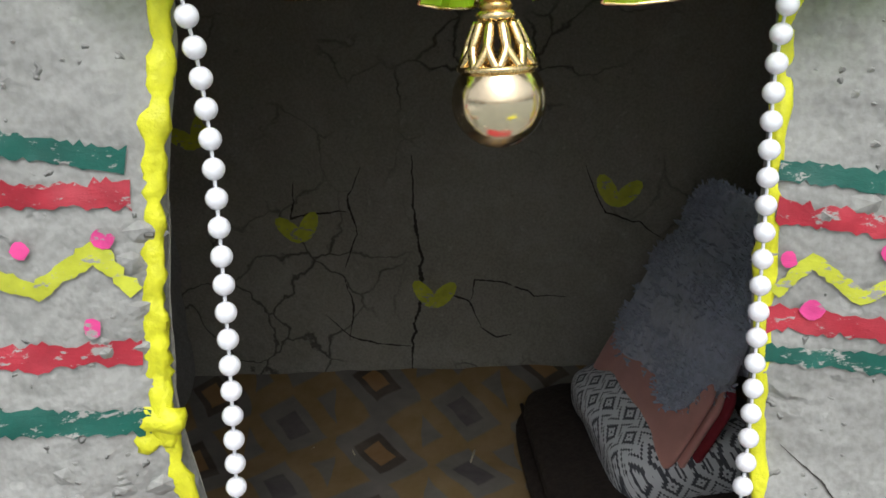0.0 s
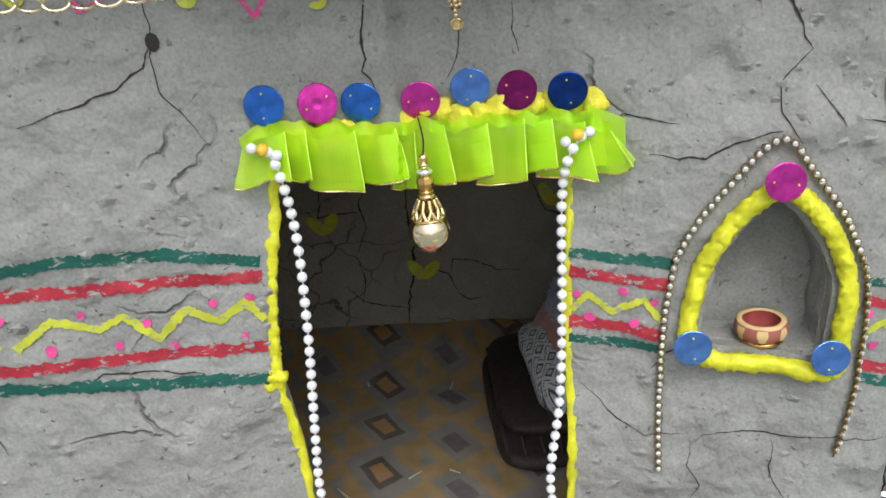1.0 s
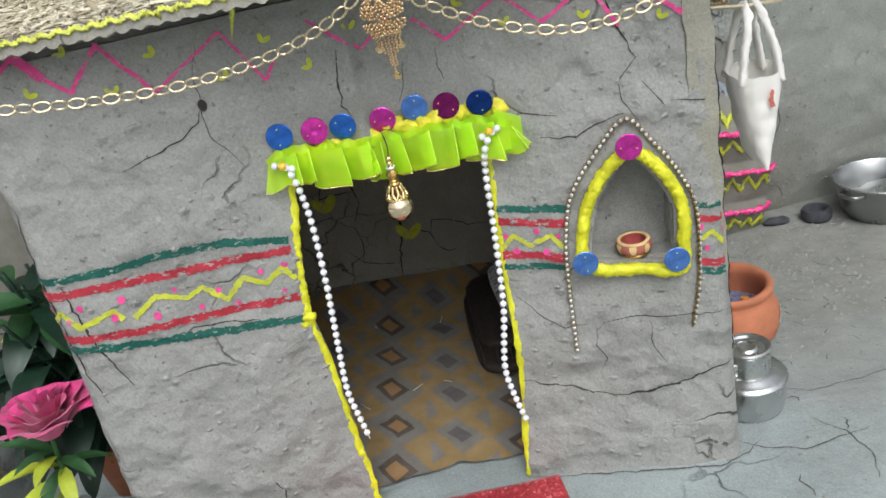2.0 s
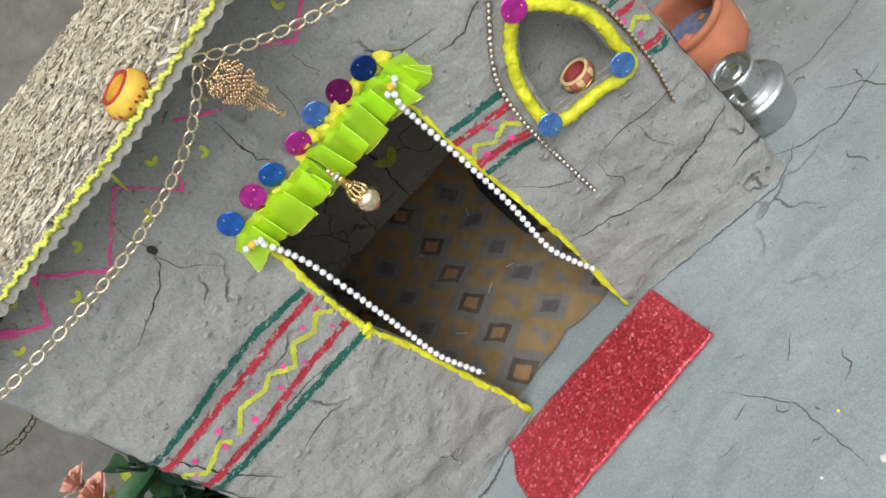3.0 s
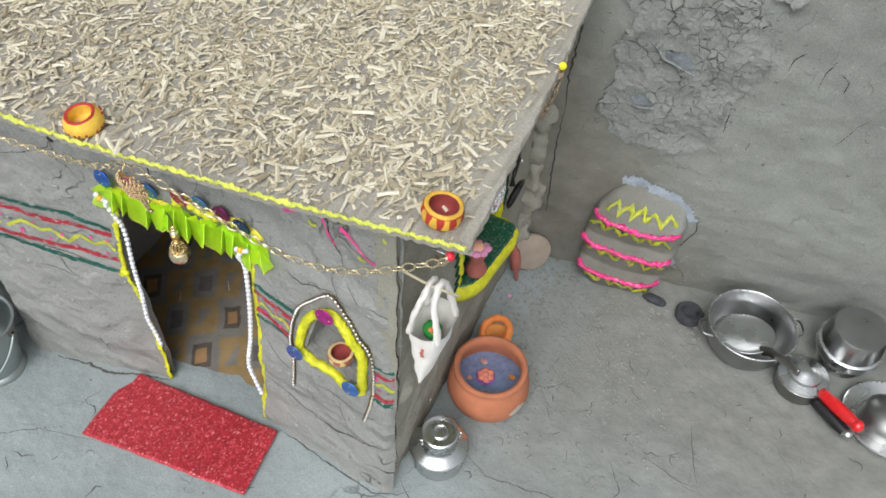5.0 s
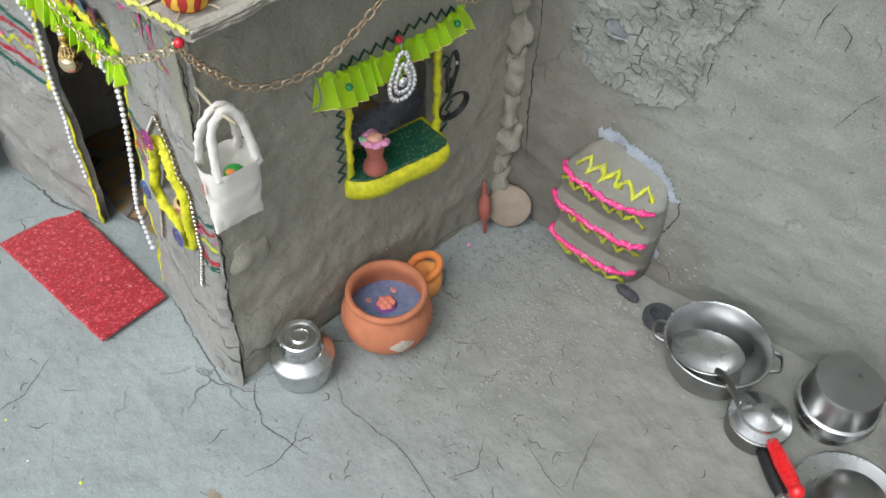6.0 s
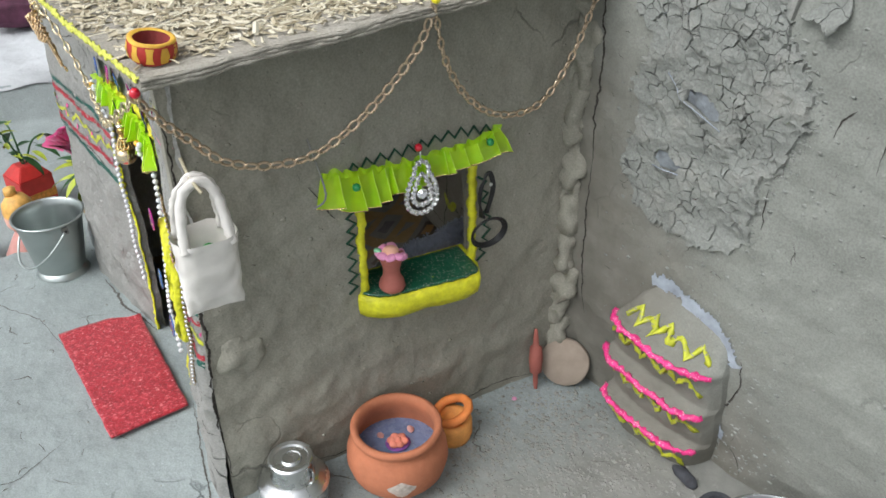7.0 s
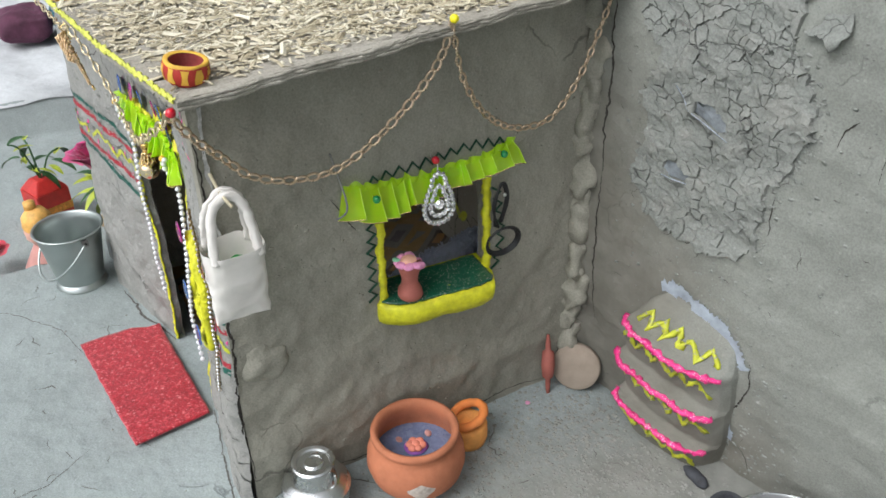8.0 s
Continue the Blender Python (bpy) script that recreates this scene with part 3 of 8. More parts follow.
def spaced(lo, hi, step, far):
    """Grid lines: close within lo..hi, then wider and wider out to far."""
    inner = [lo + step * i for i in range(int((hi - lo) / step) + 1)]
    out, d, a, b = [], step, [], []
    while lo - d > -far:
        a.append(lo - d)
        d *= 1.6
    d = step
    while inner[-1] + d < far:
        b.append(inner[-1] + d)
        d *= 1.6
    return [-far] + a[::-1] + inner + b + [far]


# ---- ground
gx, gy = spaced(-0.72, 0.66, 0.004, 60.0), spaced(-0.30, 0.40, 0.004, 60.0)
verts = [(x, y, ground_z(x, y)) for x in gx for y in gy]
ny = len(gy)
quads = [(i * ny + j, (i + 1) * ny + j, (i + 1) * ny + j + 1, i * ny + j + 1) for i in range(len(gx) - 1) for j in range(ny - 1)]
me = bpy.data.meshes.new("ground")
me.from_pydata(verts, [], quads)
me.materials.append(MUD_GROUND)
me.polygons.foreach_set("use_smooth", [True] * len(me.polygons))
ground = tagged(new("ground", me), "grey dried mud yard, cracked and hand smoothed, with a low step", "ground", kind="structure")

# ---- openings
DOOR = [(-0.0461, -0.01), (-0.0468, 0.0312), (-0.0493, 0.0528), (-0.0521, 0.1096), (-0.0555, 0.1433), (-0.0541, 0.1632), (-0.0517, 0.1832), (-0.0471, 0.2082),
        (-0.0457, 0.2295), (0.0598, 0.2273), (0.0592, 0.2092), (0.0565, 0.1582), (0.0563, 0.0892), (0.0500, 0.0188), (0.0489, -0.01)]
NICHE = [(0.1315, 0.2006), (0.1216, 0.1900), (0.1138, 0.1784), (0.1079, 0.1588), (0.1052, 0.1450), (0.1259, 0.1416), (0.1499, 0.1389), (0.1515, 0.1518),
         (0.1523, 0.1698), (0.1465, 0.1835), (0.1396, 0.1940)]
WINDOW = [(0.113, 0.222), (0.112, 0.180), (0.112, 0.137), (0.155, 0.137), (0.197, 0.137), (0.197, 0.180), (0.195, 0.222)]


def frange(a, b, n):
    return [a + (b - a) * i / n for i in range(n + 1)]


def close_wall(bm, place, us, vs, deep):
    """The wall's inner face and rims, so that it has thickness."""
    def strip(line):
        a = [bm.verts.new(place(u, v, 0)) for u, v in line]
        b = [bm.verts.new(place(u, v, deep)) for u, v in line]
        for i in range(len(line) - 1):
            bm.faces.new((a[i], a[i + 1], b[i + 1], b[i]))
    strip([(u, vs[-1]) for u in us])
    strip([(us[0], v) for v in vs])
    strip([(us[-1], v) for v in vs])


def front_at(x, z, depth=0.0):
    round_off = 0.006 * (max(0.0, (x - 0.172) / 0.008) ** 2 + max(0.0, (LEFT + 0.009 - x) / 0.009) ** 2)
    return Vector((x, front_y(x, z) + round_off * (depth == 0) + depth, z))


us, vs = frange(LEFT, 0.180, 170), frange(-0.006, WALL_TOP, 150)
bm = wall_sheet(lambda u, v: front_at(u, v), us, vs, [DOOR, NICHE])
close_wall(bm, front_at, us, vs, 0.006)
front_wall = tagged(link_mesh("wall_front", bm, MUD_WALL), "grey mud plaster hut wall with painted stripes and a doorway", "wall", kind="structure")
bm = wall_sheet(lambda u, v: front_at(u, v, 0.0065), us[::3], vs[::3], [DOOR, NICHE])
part("inner_face", bm, MUD_ROOM, front_wall)
part("doorway_side", reveal(front_at, DOOR, 0.006), MUD_WALL, front_wall)
part("niche_side", reveal(front_at, NICHE, 0.024), MUD_WALL, front_wall)
bm = sheet(lambda u, v: front_at(0.0966 + 0.0660 * u, 0.1315 + 0.0770 * v, 0.0235), 30, 36)
part("niche_back", bm, MUD_WALL, front_wall, "lumpy grey mud back of the niche")


def side_at(y, z, depth=0.0):
    return Vector((side_x(y, z) - depth, y, z))


us, vs = frange(0.004, 0.292, 140), frange(-0.006, 0.328, 140)
bm = wall_sheet(lambda u, v: side_at(u, v), us, vs, [WINDOW])
close_wall(bm, side_at, us, vs, 0.014)
side_wall = tagged(link_mesh("wall_side", bm, MUD_SIDE), "smooth brownish grey mud hut wall with a small window", "wall", kind="structure")
part("inner_face", wall_sheet(lambda u, v: side_at(u, v, 0.014), us[::3], vs[::3], [WINDOW]), MUD_ROOM, side_wall)
part("window_side", reveal(side_at, WINDOW, 0.014), MUD_SIDE, side_wall)

us, vs = frange(-0.03, 0.292, 60), frange(-0.03, 0.315, 60)
bm = wall_sheet(lambda u, v: Vector((LEFT + 0.002 + lumps(u, v, 6.0), u, v)), us, vs, [])
bmesh.ops.solidify(bm, geom=bm.faces[:], thickness=-0.014)
left_wall = solid("wall_left", bm, MUD_WALL, "plain grey mud hut wall", "wall", kind="structure")

bm = ball(0.0165, 30, 20, scale=(0.34, 1.0, 1.1))
roughen(bm, 0.0035, 60, 7.0)
part("mud_lump", bm, MUD_SIDE, side_wall, "rough thumbed-on mud lump").location = (side_x(0.024, 0.128) - 0.0022, 0.024, 0.128)


# lumpy mud bead where the hut meets the old wall
seam = thing("wall_joint", (0, 0, 0), "pressed lumps of mud sealing the corner of two walls", "mud joint")
tagged(seam, kind="structure")
z = 0.045
while z < 0.325:
    h = 0.013 + 0.016 * rnd.random()
    bm = ball(0.0088, 22, 16, scale=(1.0 + 0.5 * rnd.random(), 0.8, h / 0.0100))
    roughen(bm, 0.0060, 85, z * 70)
    ob = part("mud_lump", bm, MUD_SIDE, seam)
    ob.matrix_basis = pose(side_x(0.278, z) - 0.001 + 0.005 * rnd.random(), 0.2795, z, rnd.uniform(-14, 14), rnd.uniform(-16, 16), rnd.uniform(-25, 25))
    z += h * 0.95

us = frange(-1.4, -0.24, 40) + frange(-0.23, 0.70, 230) + frange(0.72, 1.8, 40)
vs = frange(-0.03, 0.50, 132) + frange(0.53, 1.1, 18)
def wall_body(u, v, depth):
    return Vector((u, back_y(u, v) + depth, v))


bm = wall_sheet(lambda u, v: Vector((u, back_y(u, v), v)), us, vs, [])
close_wall(bm, wall_body, us, vs, 0.12)
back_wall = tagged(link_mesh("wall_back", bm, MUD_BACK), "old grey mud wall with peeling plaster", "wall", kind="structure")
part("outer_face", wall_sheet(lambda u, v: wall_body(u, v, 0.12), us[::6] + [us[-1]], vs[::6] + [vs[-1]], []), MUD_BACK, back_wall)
bm = sheet(lambda u, v: Vector((LEFT + 0.01 + (0.345 - 0.015) * u, back_y(LEFT + 0.345 * u, 0.32 * v) - 0.003, 0.32 * v)), 60, 50)
part("room_end", bm, MUD_ROOM, back_wall, "dim cracked mud at the back of the room")


# ---- painting and cracks on a wall
def front_line(pts, n=6):
    return [(p.x, p.y) for p in smooth_line([(x, z, 0) for x, z in pts], n)]


def wall_ribbon(place, line, width, lift, jag=0.0, seed=0.0, bm=None, taper=False):
    """A strip that lies on a wall along the line; jag makes its edges uneven."""
    bm = bm or bmesh.new()
    line = [Vector((a, b)) for a, b in line]
    dense = []
    for a, b in zip(line, line[1:]):
        k = max(1, int((b - a).length / 0.0009))
        dense += [a + (b - a) * i / k for i in range(k)]
    dense.append(line[-1])
    rows = []
    n = len(dense)
    for i, p in enumerate(dense):
        d = dense[min(i + 1, n - 1)] - dense[max(i - 1, 0)]
        d.normalize()
        o = Vector((-d.y, d.x))
        w = width * (1 - 0.75 * abs(2 * i / max(n - 1, 1) - 1) ** 2) if taper else width
        w1 = w * (0.5 + 0.55 * jag * noise.noise((p.x * 110, p.y * 110, seed)) + 0.85 * jag * noise.noise((p.x * 800, p.y * 800, seed)))
        w2 = w * (0.5 + 0.55 * jag * noise.noise((p.x * 110, p.y * 110, seed + 7)) + 0.85 * jag * noise.noise((p.x * 800, p.y * 800, seed + 3)))
        m = max(2, int(width / 0.0014) + 1)
        rows.append([bm.verts.new(place(*(p + o * (-w1 + (w1 + w2) * k / (m - 1))), lift)) for k in range(m)])
    for a, b in zip(rows, rows[1:]):
        for k in range(len(a) - 1):
            bm.faces.new((a[k], a[k + 1], b[k + 1], b[k]))
    return bm


def wall_patch(place, outline, lift, bm=None):
    """A filled blot on a wall."""
    bm = bm or bmesh.new()
    c = Vector((sum(p[0] for p in outline) / len(outline), sum(p[1] for p in outline) / len(outline)))
    rings = [[bm.verts.new(place(*(c + (Vector(p) - c) * k), lift)) for p in outline] for k in (0.33, 0.66, 1.0)]
    mid = bm.verts.new(place(*c, lift))
    n = len(outline)
    for i in range(n):
        j = (i + 1) % n
        bm.faces.new((mid, rings[0][i], rings[0][j]))
        for a, b in zip(rings, rings[1:]):
            bm.faces.new((a[i], b[i], b[j], a[j]))
    return bm


def on_front(x, z, lift):
    return front_at(min(x, 0.1785), z) + Vector((0, -lift, 0))


def on_side(y, z, lift):
    return side_at(y, z) + Vector((lift, 0, 0))


def on_back(x, z, lift):
    return Vector((x, back_y(x, z) - lift, z))


def on_room(x, z, lift):
    return Vector((x, back_y(x, z) - 0.003 - lift, z))


def on_ground(x, y, lift):
    return Vector((x, y, ground_z(x, y) + lift))


STRIPES = [
    (P_GREEN, 0.0052, [(-0.1820, 0.2038), (-0.1468, 0.2014), (-0.1133, 0.2026), (-0.0768, 0.1977), (-0.0546, 0.1922)]),
    (P_RED, 0.0056, [(-0.1830, 0.1957), (-0.1388, 0.1921), (-0.0962, 0.1901), (-0.0547, 0.1862)]),
    (P_RED, 0.0052, [(-0.1831, 0.1706), (-0.1471, 0.1643), (-0.1007, 0.1621), (-0.0573, 0.1573)]),
    (P_GREEN, 0.0054, [(-0.1821, 0.1636), (-0.1432, 0.1562), (-0.1028, 0.1512), (-0.0575, 0.1443)]),
    (P_GREEN, 0.0046, [(0.0583, 0.1821), (0.0746, 0.1794), (0.0982, 0.1763)]),
    (P_RED, 0.0052, [(0.0581, 0.1741), (0.0775, 0.1712), (0.0958, 0.1674)]),
    (P_RED, 0.0055, [(0.0574, 0.1532), (0.0767, 0.1513), (0.0930, 0.1476)]),
    (P_GREEN, 0.0042, [(0.0571, 0.1463), (0.0765, 0.1444), (0.0928, 0.1416)]),
    (P_GREEN, 0.0042, [(0.1642, 0.1677), (0.1750, 0.1667), (0.1826, 0.1650)]),
    (P_RED, 0.0050, [(0.1638, 0.1606), (0.1746, 0.1586), (0.1822, 0.1578)]),
    (P_RED, 0.0048, [(0.1637, 0.1344), (0.1734, 0.1324), (0.1810, 0.1316)]),
    (P_GREEN, 0.0048, [(0.1635, 0.1294), (0.1731, 0.1274), (0.1807, 0.1266)]),
]
for k, (m, w, pts) in enumerate(STRIPES):
    part("painted_stripe", wall_ribbon(on_front, front_line(pts), w * 0.86, 0.0005, 0.34, k), m, front_wall, "uneven hand-painted stripe")
ZIGS = [
    (P_YELLOW, 0.0036, [(-0.1831, 0.1776), (-0.1748, 0.1856), (-0.1676, 0.1745), (-0.1500, 0.1794), (-0.1460, 0.1733)]),
    (P_YELLOW, 0.0036, [(-0.1410, 0.1721), (-0.1277, 0.1808), (-0.1126, 0.1754), (-0.1035, 0.1792), (-0.0935, 0.1680), (-0.0924, 0.1690)]),
    (P_YELLOW, 0.0036, [(-0.0945, 0.1670), (-0.0832, 0.1778), (-0.0722, 0.1706), (-0.0619, 0.1774), (-0.0560, 0.1692)]),
    (P_YELLOW, 0.0032, [(0.0586, 0.1581), (0.0649, 0.1648), (0.0739, 0.1574), (0.0853, 0.1629), (0.0922, 0.1536)]),
    (P_YELLOW, 0.0030, [(0.1654, 0.1483), (0.1721, 0.1517), (0.1782, 0.1430), (0.1827, 0.1456)]),
    (P_PINK, 0.0024, [(-0.1753, 0.2945), (-0.1500, 0.3168), (-0.1378, 0.3010), (-0.1306, 0.2936), (-0.1140, 0.3129), (-0.0949, 0.2845)]),
    (P_PINK, 0.0016, [(-0.0949, 0.2845), (-0.0596, 0.3055), (-0.0436, 0.2774), (-0.0383, 0.2855)]),
    (P_PINK, 0.0016, [(-0.0184, 0.3015), (0.0046, 0.2813), (0.0216, 0.2943)]),
    (P_PINK, 0.0020, [(0.0329, 0.2910), (0.0480, 0.2774), (0.0776, 0.2949), (0.0968, 0.2778)]),
    (P_PINK, 0.0022, [(0.0968, 0.2778), (0.1214, 0.2922), (0.1343, 0.2689)]),
    (P_PINK, 0.0030, [(0.1382, 0.2862), (0.1498, 0.2836), (0.1720, 0.2646), (0.1842, 0.2880)]),
    (P_PINK, 0.0055, [(-0.1521, 0.3168), (-0.1398, 0.3031)]),
]
for k, (m, w, pts) in enumerate(ZIGS):
    part("painted_zigzag", wall_ribbon(on_front, pts, w * 0.85, 0.0007, 0.35, 20 + k), m, front_wall, "hand-painted zigzag line")
DOTS = [(-0.1810, 0.1867), (-0.1644, 0.1855), (-0.1717, 0.1796), (-0.1501, 0.1754), (-0.1439, 0.1842), (-0.1299, 0.1698), (-0.1176, 0.1815), (-0.1066, 0.1683),
        (-0.0964, 0.1751), (-0.0895, 0.1639), (-0.0731, 0.1786), (-0.0642, 0.1634), (-0.0599, 0.1793), (0.0608, 0.1650), (0.0783, 0.1662), (0.0656, 0.1548),
        (0.0894, 0.1617), (0.0819, 0.1531), (0.1684, 0.1420), (0.1797, 0.1510), (0.1658, 0.1554)]
for x, z in DOTS:
    r = 0.0011 + 0.0005 * rnd.random()
    o = [(x + r * math.cos(a) * (1 + 0.6 * rnd.random()), z + 1.3 * r * math.sin(a) * (1 + 0.2 * rnd.random())) for a in np.linspace(0, 6.283, 11)[:-1]]
    part("painted_dot", wall_patch(on_front, o, 0.0010), P_PINK, front_wall)


def petal_pair(place, x, z, s, tilt, lift=0.0010):
    bm = bmesh.new()
    for q in (-1, 1):
        a0 = radians(90 + q * 38 + tilt)
        d, o = Vector((math.cos(a0), math.sin(a0))), Vector((-math.sin(a0), math.cos(a0)))
        c = Vector((x, z)) + d * s * 0.55
        out = [tuple(c + d * s * 0.62 * math.cos(a) + o * s * 0.30 * math.sin(a)) for a in np.linspace(0, 6.283, 13)[:-1]]
        wall_patch(place, out, lift + (0.0003 if q > 0 else 0), bm)
    return bm


for x, z in [(-0.1491, 0.2982), (-0.1284, 0.3132), (-0.1132, 0.2901), (-0.0905, 0.3041), (-0.0620, 0.2849), (-0.0411, 0.2979), (-0.0209, 0.2809), (0.0015, 0.2941),
             (0.0548, 0.2958), (0.0974, 0.2942), (0.0782, 0.2816), (0.1177, 0.2779), (0.1384, 0.2924), (0.1536, 0.2720), (0.1723, 0.2959)]:
    part("painted_petal", petal_pair(on_front, x, z - 0.002, 0.0042, rnd.uniform(-60, 60)), P_YELLOW, front_wall)


def crack(place, pts, width, parent, seed):
    """An open crack: a jagged dark split."""
    line = []
    for (ax, az), (bx, bz) in zip(pts, pts[1:]):
        n = max(2, int(math.hypot(bx - ax, bz - az) / 0.004))
        for i in range(n):
            t = i / n
            x, z = ax + (bx - ax) * t, az + (bz - az) * t
            line.append((x + 0.0018 * noise.noise((x * 170, z * 170, seed)), z + 0.0018 * noise.noise((x * 170, z * 170, seed + 3))))
    line.append(pts[-1])
    part("crack", wall_ribbon(place, line, width, 0.0004, 0.7, seed, taper=True), MUD_CRACK if parent is ground else MUD_DARK, parent)


CRACKS = [
    (0.0007, [(-0.0709, 0.3037), (-0.0763, 0.2873), (-0.0766, 0.2729), (-0.0778, 0.2617), (-0.0719, 0.2483), (-0.0639, 0.2359)]),
    (0.0012, [(-0.0766, 0.2729), (-0.0798, 0.2658), (-0.0891, 0.2598), (-0.1045, 0.2551), (-0.1219, 0.2504)]),
    (0.0012, [(-0.0075, 0.2837), (-0.0099, 0.2683), (-0.0102, 0.2560), (-0.0073, 0.2488)]),
    (0.0007, [(0.0241, 0.2706), (0.0216, 0.2563), (0.0173, 0.2493)]),
    (0.0007, [(0.0417, 0.2744), (0.0414, 0.2642), (0.0433, 0.2570)]),
    (0.0018, [(0.0976, 0.3014), (0.1067, 0.2918), (0.1183, 0.2923), (0.1275, 0.2857), (0.1343, 0.2689), (0.1410, 0.2521)]),
    (0.0009, [(0.1410, 0.2521), (0.1310, 0.2413), (0.1327, 0.2320), (0.1386, 0.2205)]),
    (0.0012, [(0.0873, 0.2180), (0.1069, 0.2162), (0.1166, 0.2217), (0.1324, 0.2249)]),
    (0.0009, [(0.0701, 0.2269), (0.0796, 0.2336), (0.0909, 0.2310), (0.0981, 0.2287)]),
    (0.0008, [(0.1426, 0.2397), (0.1527, 0.2258)]),
    (0.0009, [(0.1582, 0.2273), (0.1723, 0.2242), (0.1855, 0.2243)]),
    (0.0013, [(0.0568, 0.0726), (0.0667, 0.0672), (0.0848, 0.0633), (0.1099, 0.0529)]),
    (0.0022, [(0.1069, 0.0541), (0.1275, 0.0553), (0.1453, 0.0578), (0.1659, 0.0662), (0.1778, 0.0677)]),
    (0.0007, [(0.0616, 0.1263), (0.0744, 0.1128), (0.0863, 0.1034), (0.1006, 0.1046)]),
    (0.0008, [(0.1035, 0.0995), (0.1089, 0.1050), (0.1265, 0.1067), (0.1526, 0.1036), (0.1785, 0.1026)]),
    (0.0007, [(0.1337, 0.1032), (0.1340, 0.0863), (0.1417, 0.0719)]),
    (0.0007, [(0.1036, 0.1015), (0.1021, 0.0898), (0.1079, 0.0795), (0.1035, 0.0720)]),
    (0.0022, [(-0.1766, 0.2443), (-0.1798, 0.2189), (-0.1789, 0.1957), (-0.1769, 0.1746), (-0.1750, 0.1456), (-0.1700, 0.1267)]),
    (0.0016, [(-0.1705, 0.2057), (-0.1686, 0.1856), (-0.1646, 0.1655), (-0.1596, 0.1455), (-0.1535, 0.1306)]),
    (0.0012, [(-0.1230, 0.1527), (-0.1149, 0.1565), (-0.0967, 0.1561), (-0.0806, 0.1508)]),
    (0.0012, [(-0.1002, 0.0461), (-0.0964, 0.0363), (-0.0985, 0.0267)]),
    (0.0010, [(0.0874, 0.1329), (0.0927, 0.1396), (0.0979, 0.1424)]),
]
for k, (w, pts) in enumerate(CRACKS):
    crack(on_front, pts, w * 0.62, front_wall, k * 1.7)
o = [(-0.0761 + 0.0022 * math.cos(a), 0.2729 + 0.0032 * math.sin(a)) for a in np.linspace(0, 6.283, 10)[:-1]]
part("crack", wall_patch(on_front, o, 0.0006), MUD_DARK, front_wall)
for k, (w, pts) in enumerate([
        (0.0011, [(0.030, 0.012), (0.085, 0.004), (0.160, 0.004), (0.225, 0.008), (0.262, 0.004)]),
        (0.0016, [(0.004, 0.300), (0.006, 0.270), (0.003, 0.230), (0.006, 0.150), (0.002, 0.090), (0.005, 0.030)]),
        (0.0007, [(0.080, 0.232), (0.090, 0.215), (0.096, 0.205)])]):
    crack(on_side, pts, w, side_wall, 40 + k * 1.3)
ROOM_CRACKS = [
    (0.0016, [(-0.035, 0.140), (-0.036, 0.110), (-0.034, 0.085), (-0.036, 0.060), (-0.042, 0.035), (-0.043, 0.006)]),
    (0.0011, [(-0.036, 0.060), (-0.022, 0.064), (-0.010, 0.060), (-0.004, 0.045)]),
    (0.0010, [(-0.010, 0.060), (-0.006, 0.072), (0.010, 0.070), (0.025, 0.062), (0.042, 0.060)]),
    (0.0010, [(-0.042, 0.035), (-0.060, 0.037), (-0.076, 0.042), (-0.088, 0.055)]),
    (0.0010, [(-0.076, 0.080), (-0.066, 0.100), (-0.070, 0.120), (-0.062, 0.135)]),
    (0.0009, [(-0.076, 0.078), (-0.072, 0.060), (-0.076, 0.040)]),
    (0.0010, [(-0.096, 0.132), (-0.100, 0.110), (-0.090, 0.112), (-0.070, 0.112)]),
    (0.0008, [(0.052, 0.130), (0.062, 0.105), (0.080, 0.100), (0.095, 0.088)]),
    (0.0008, [(-0.005, 0.045), (0.003, 0.038), (0.012, 0.040)]),
    (0.0008, [(-0.076, 0.020), (-0.090, 0.010), (-0.098, 0.006)]),
]
for k, (w, pts) in enumerate(ROOM_CRACKS):
    crack(on_room, pts, w, back_wall, 60 + k * 1.9)
for x, z, t in [(-0.096, 0.098, 8), (-0.029, 0.058, -6), (0.067, 0.110, -12), (-0.145, 0.150, 20)]:
    part("painted_petal", petal_pair(on_room, x, z, 0.0150, t), P_YELLOW, back_wall, "yellow painted leaf pair")
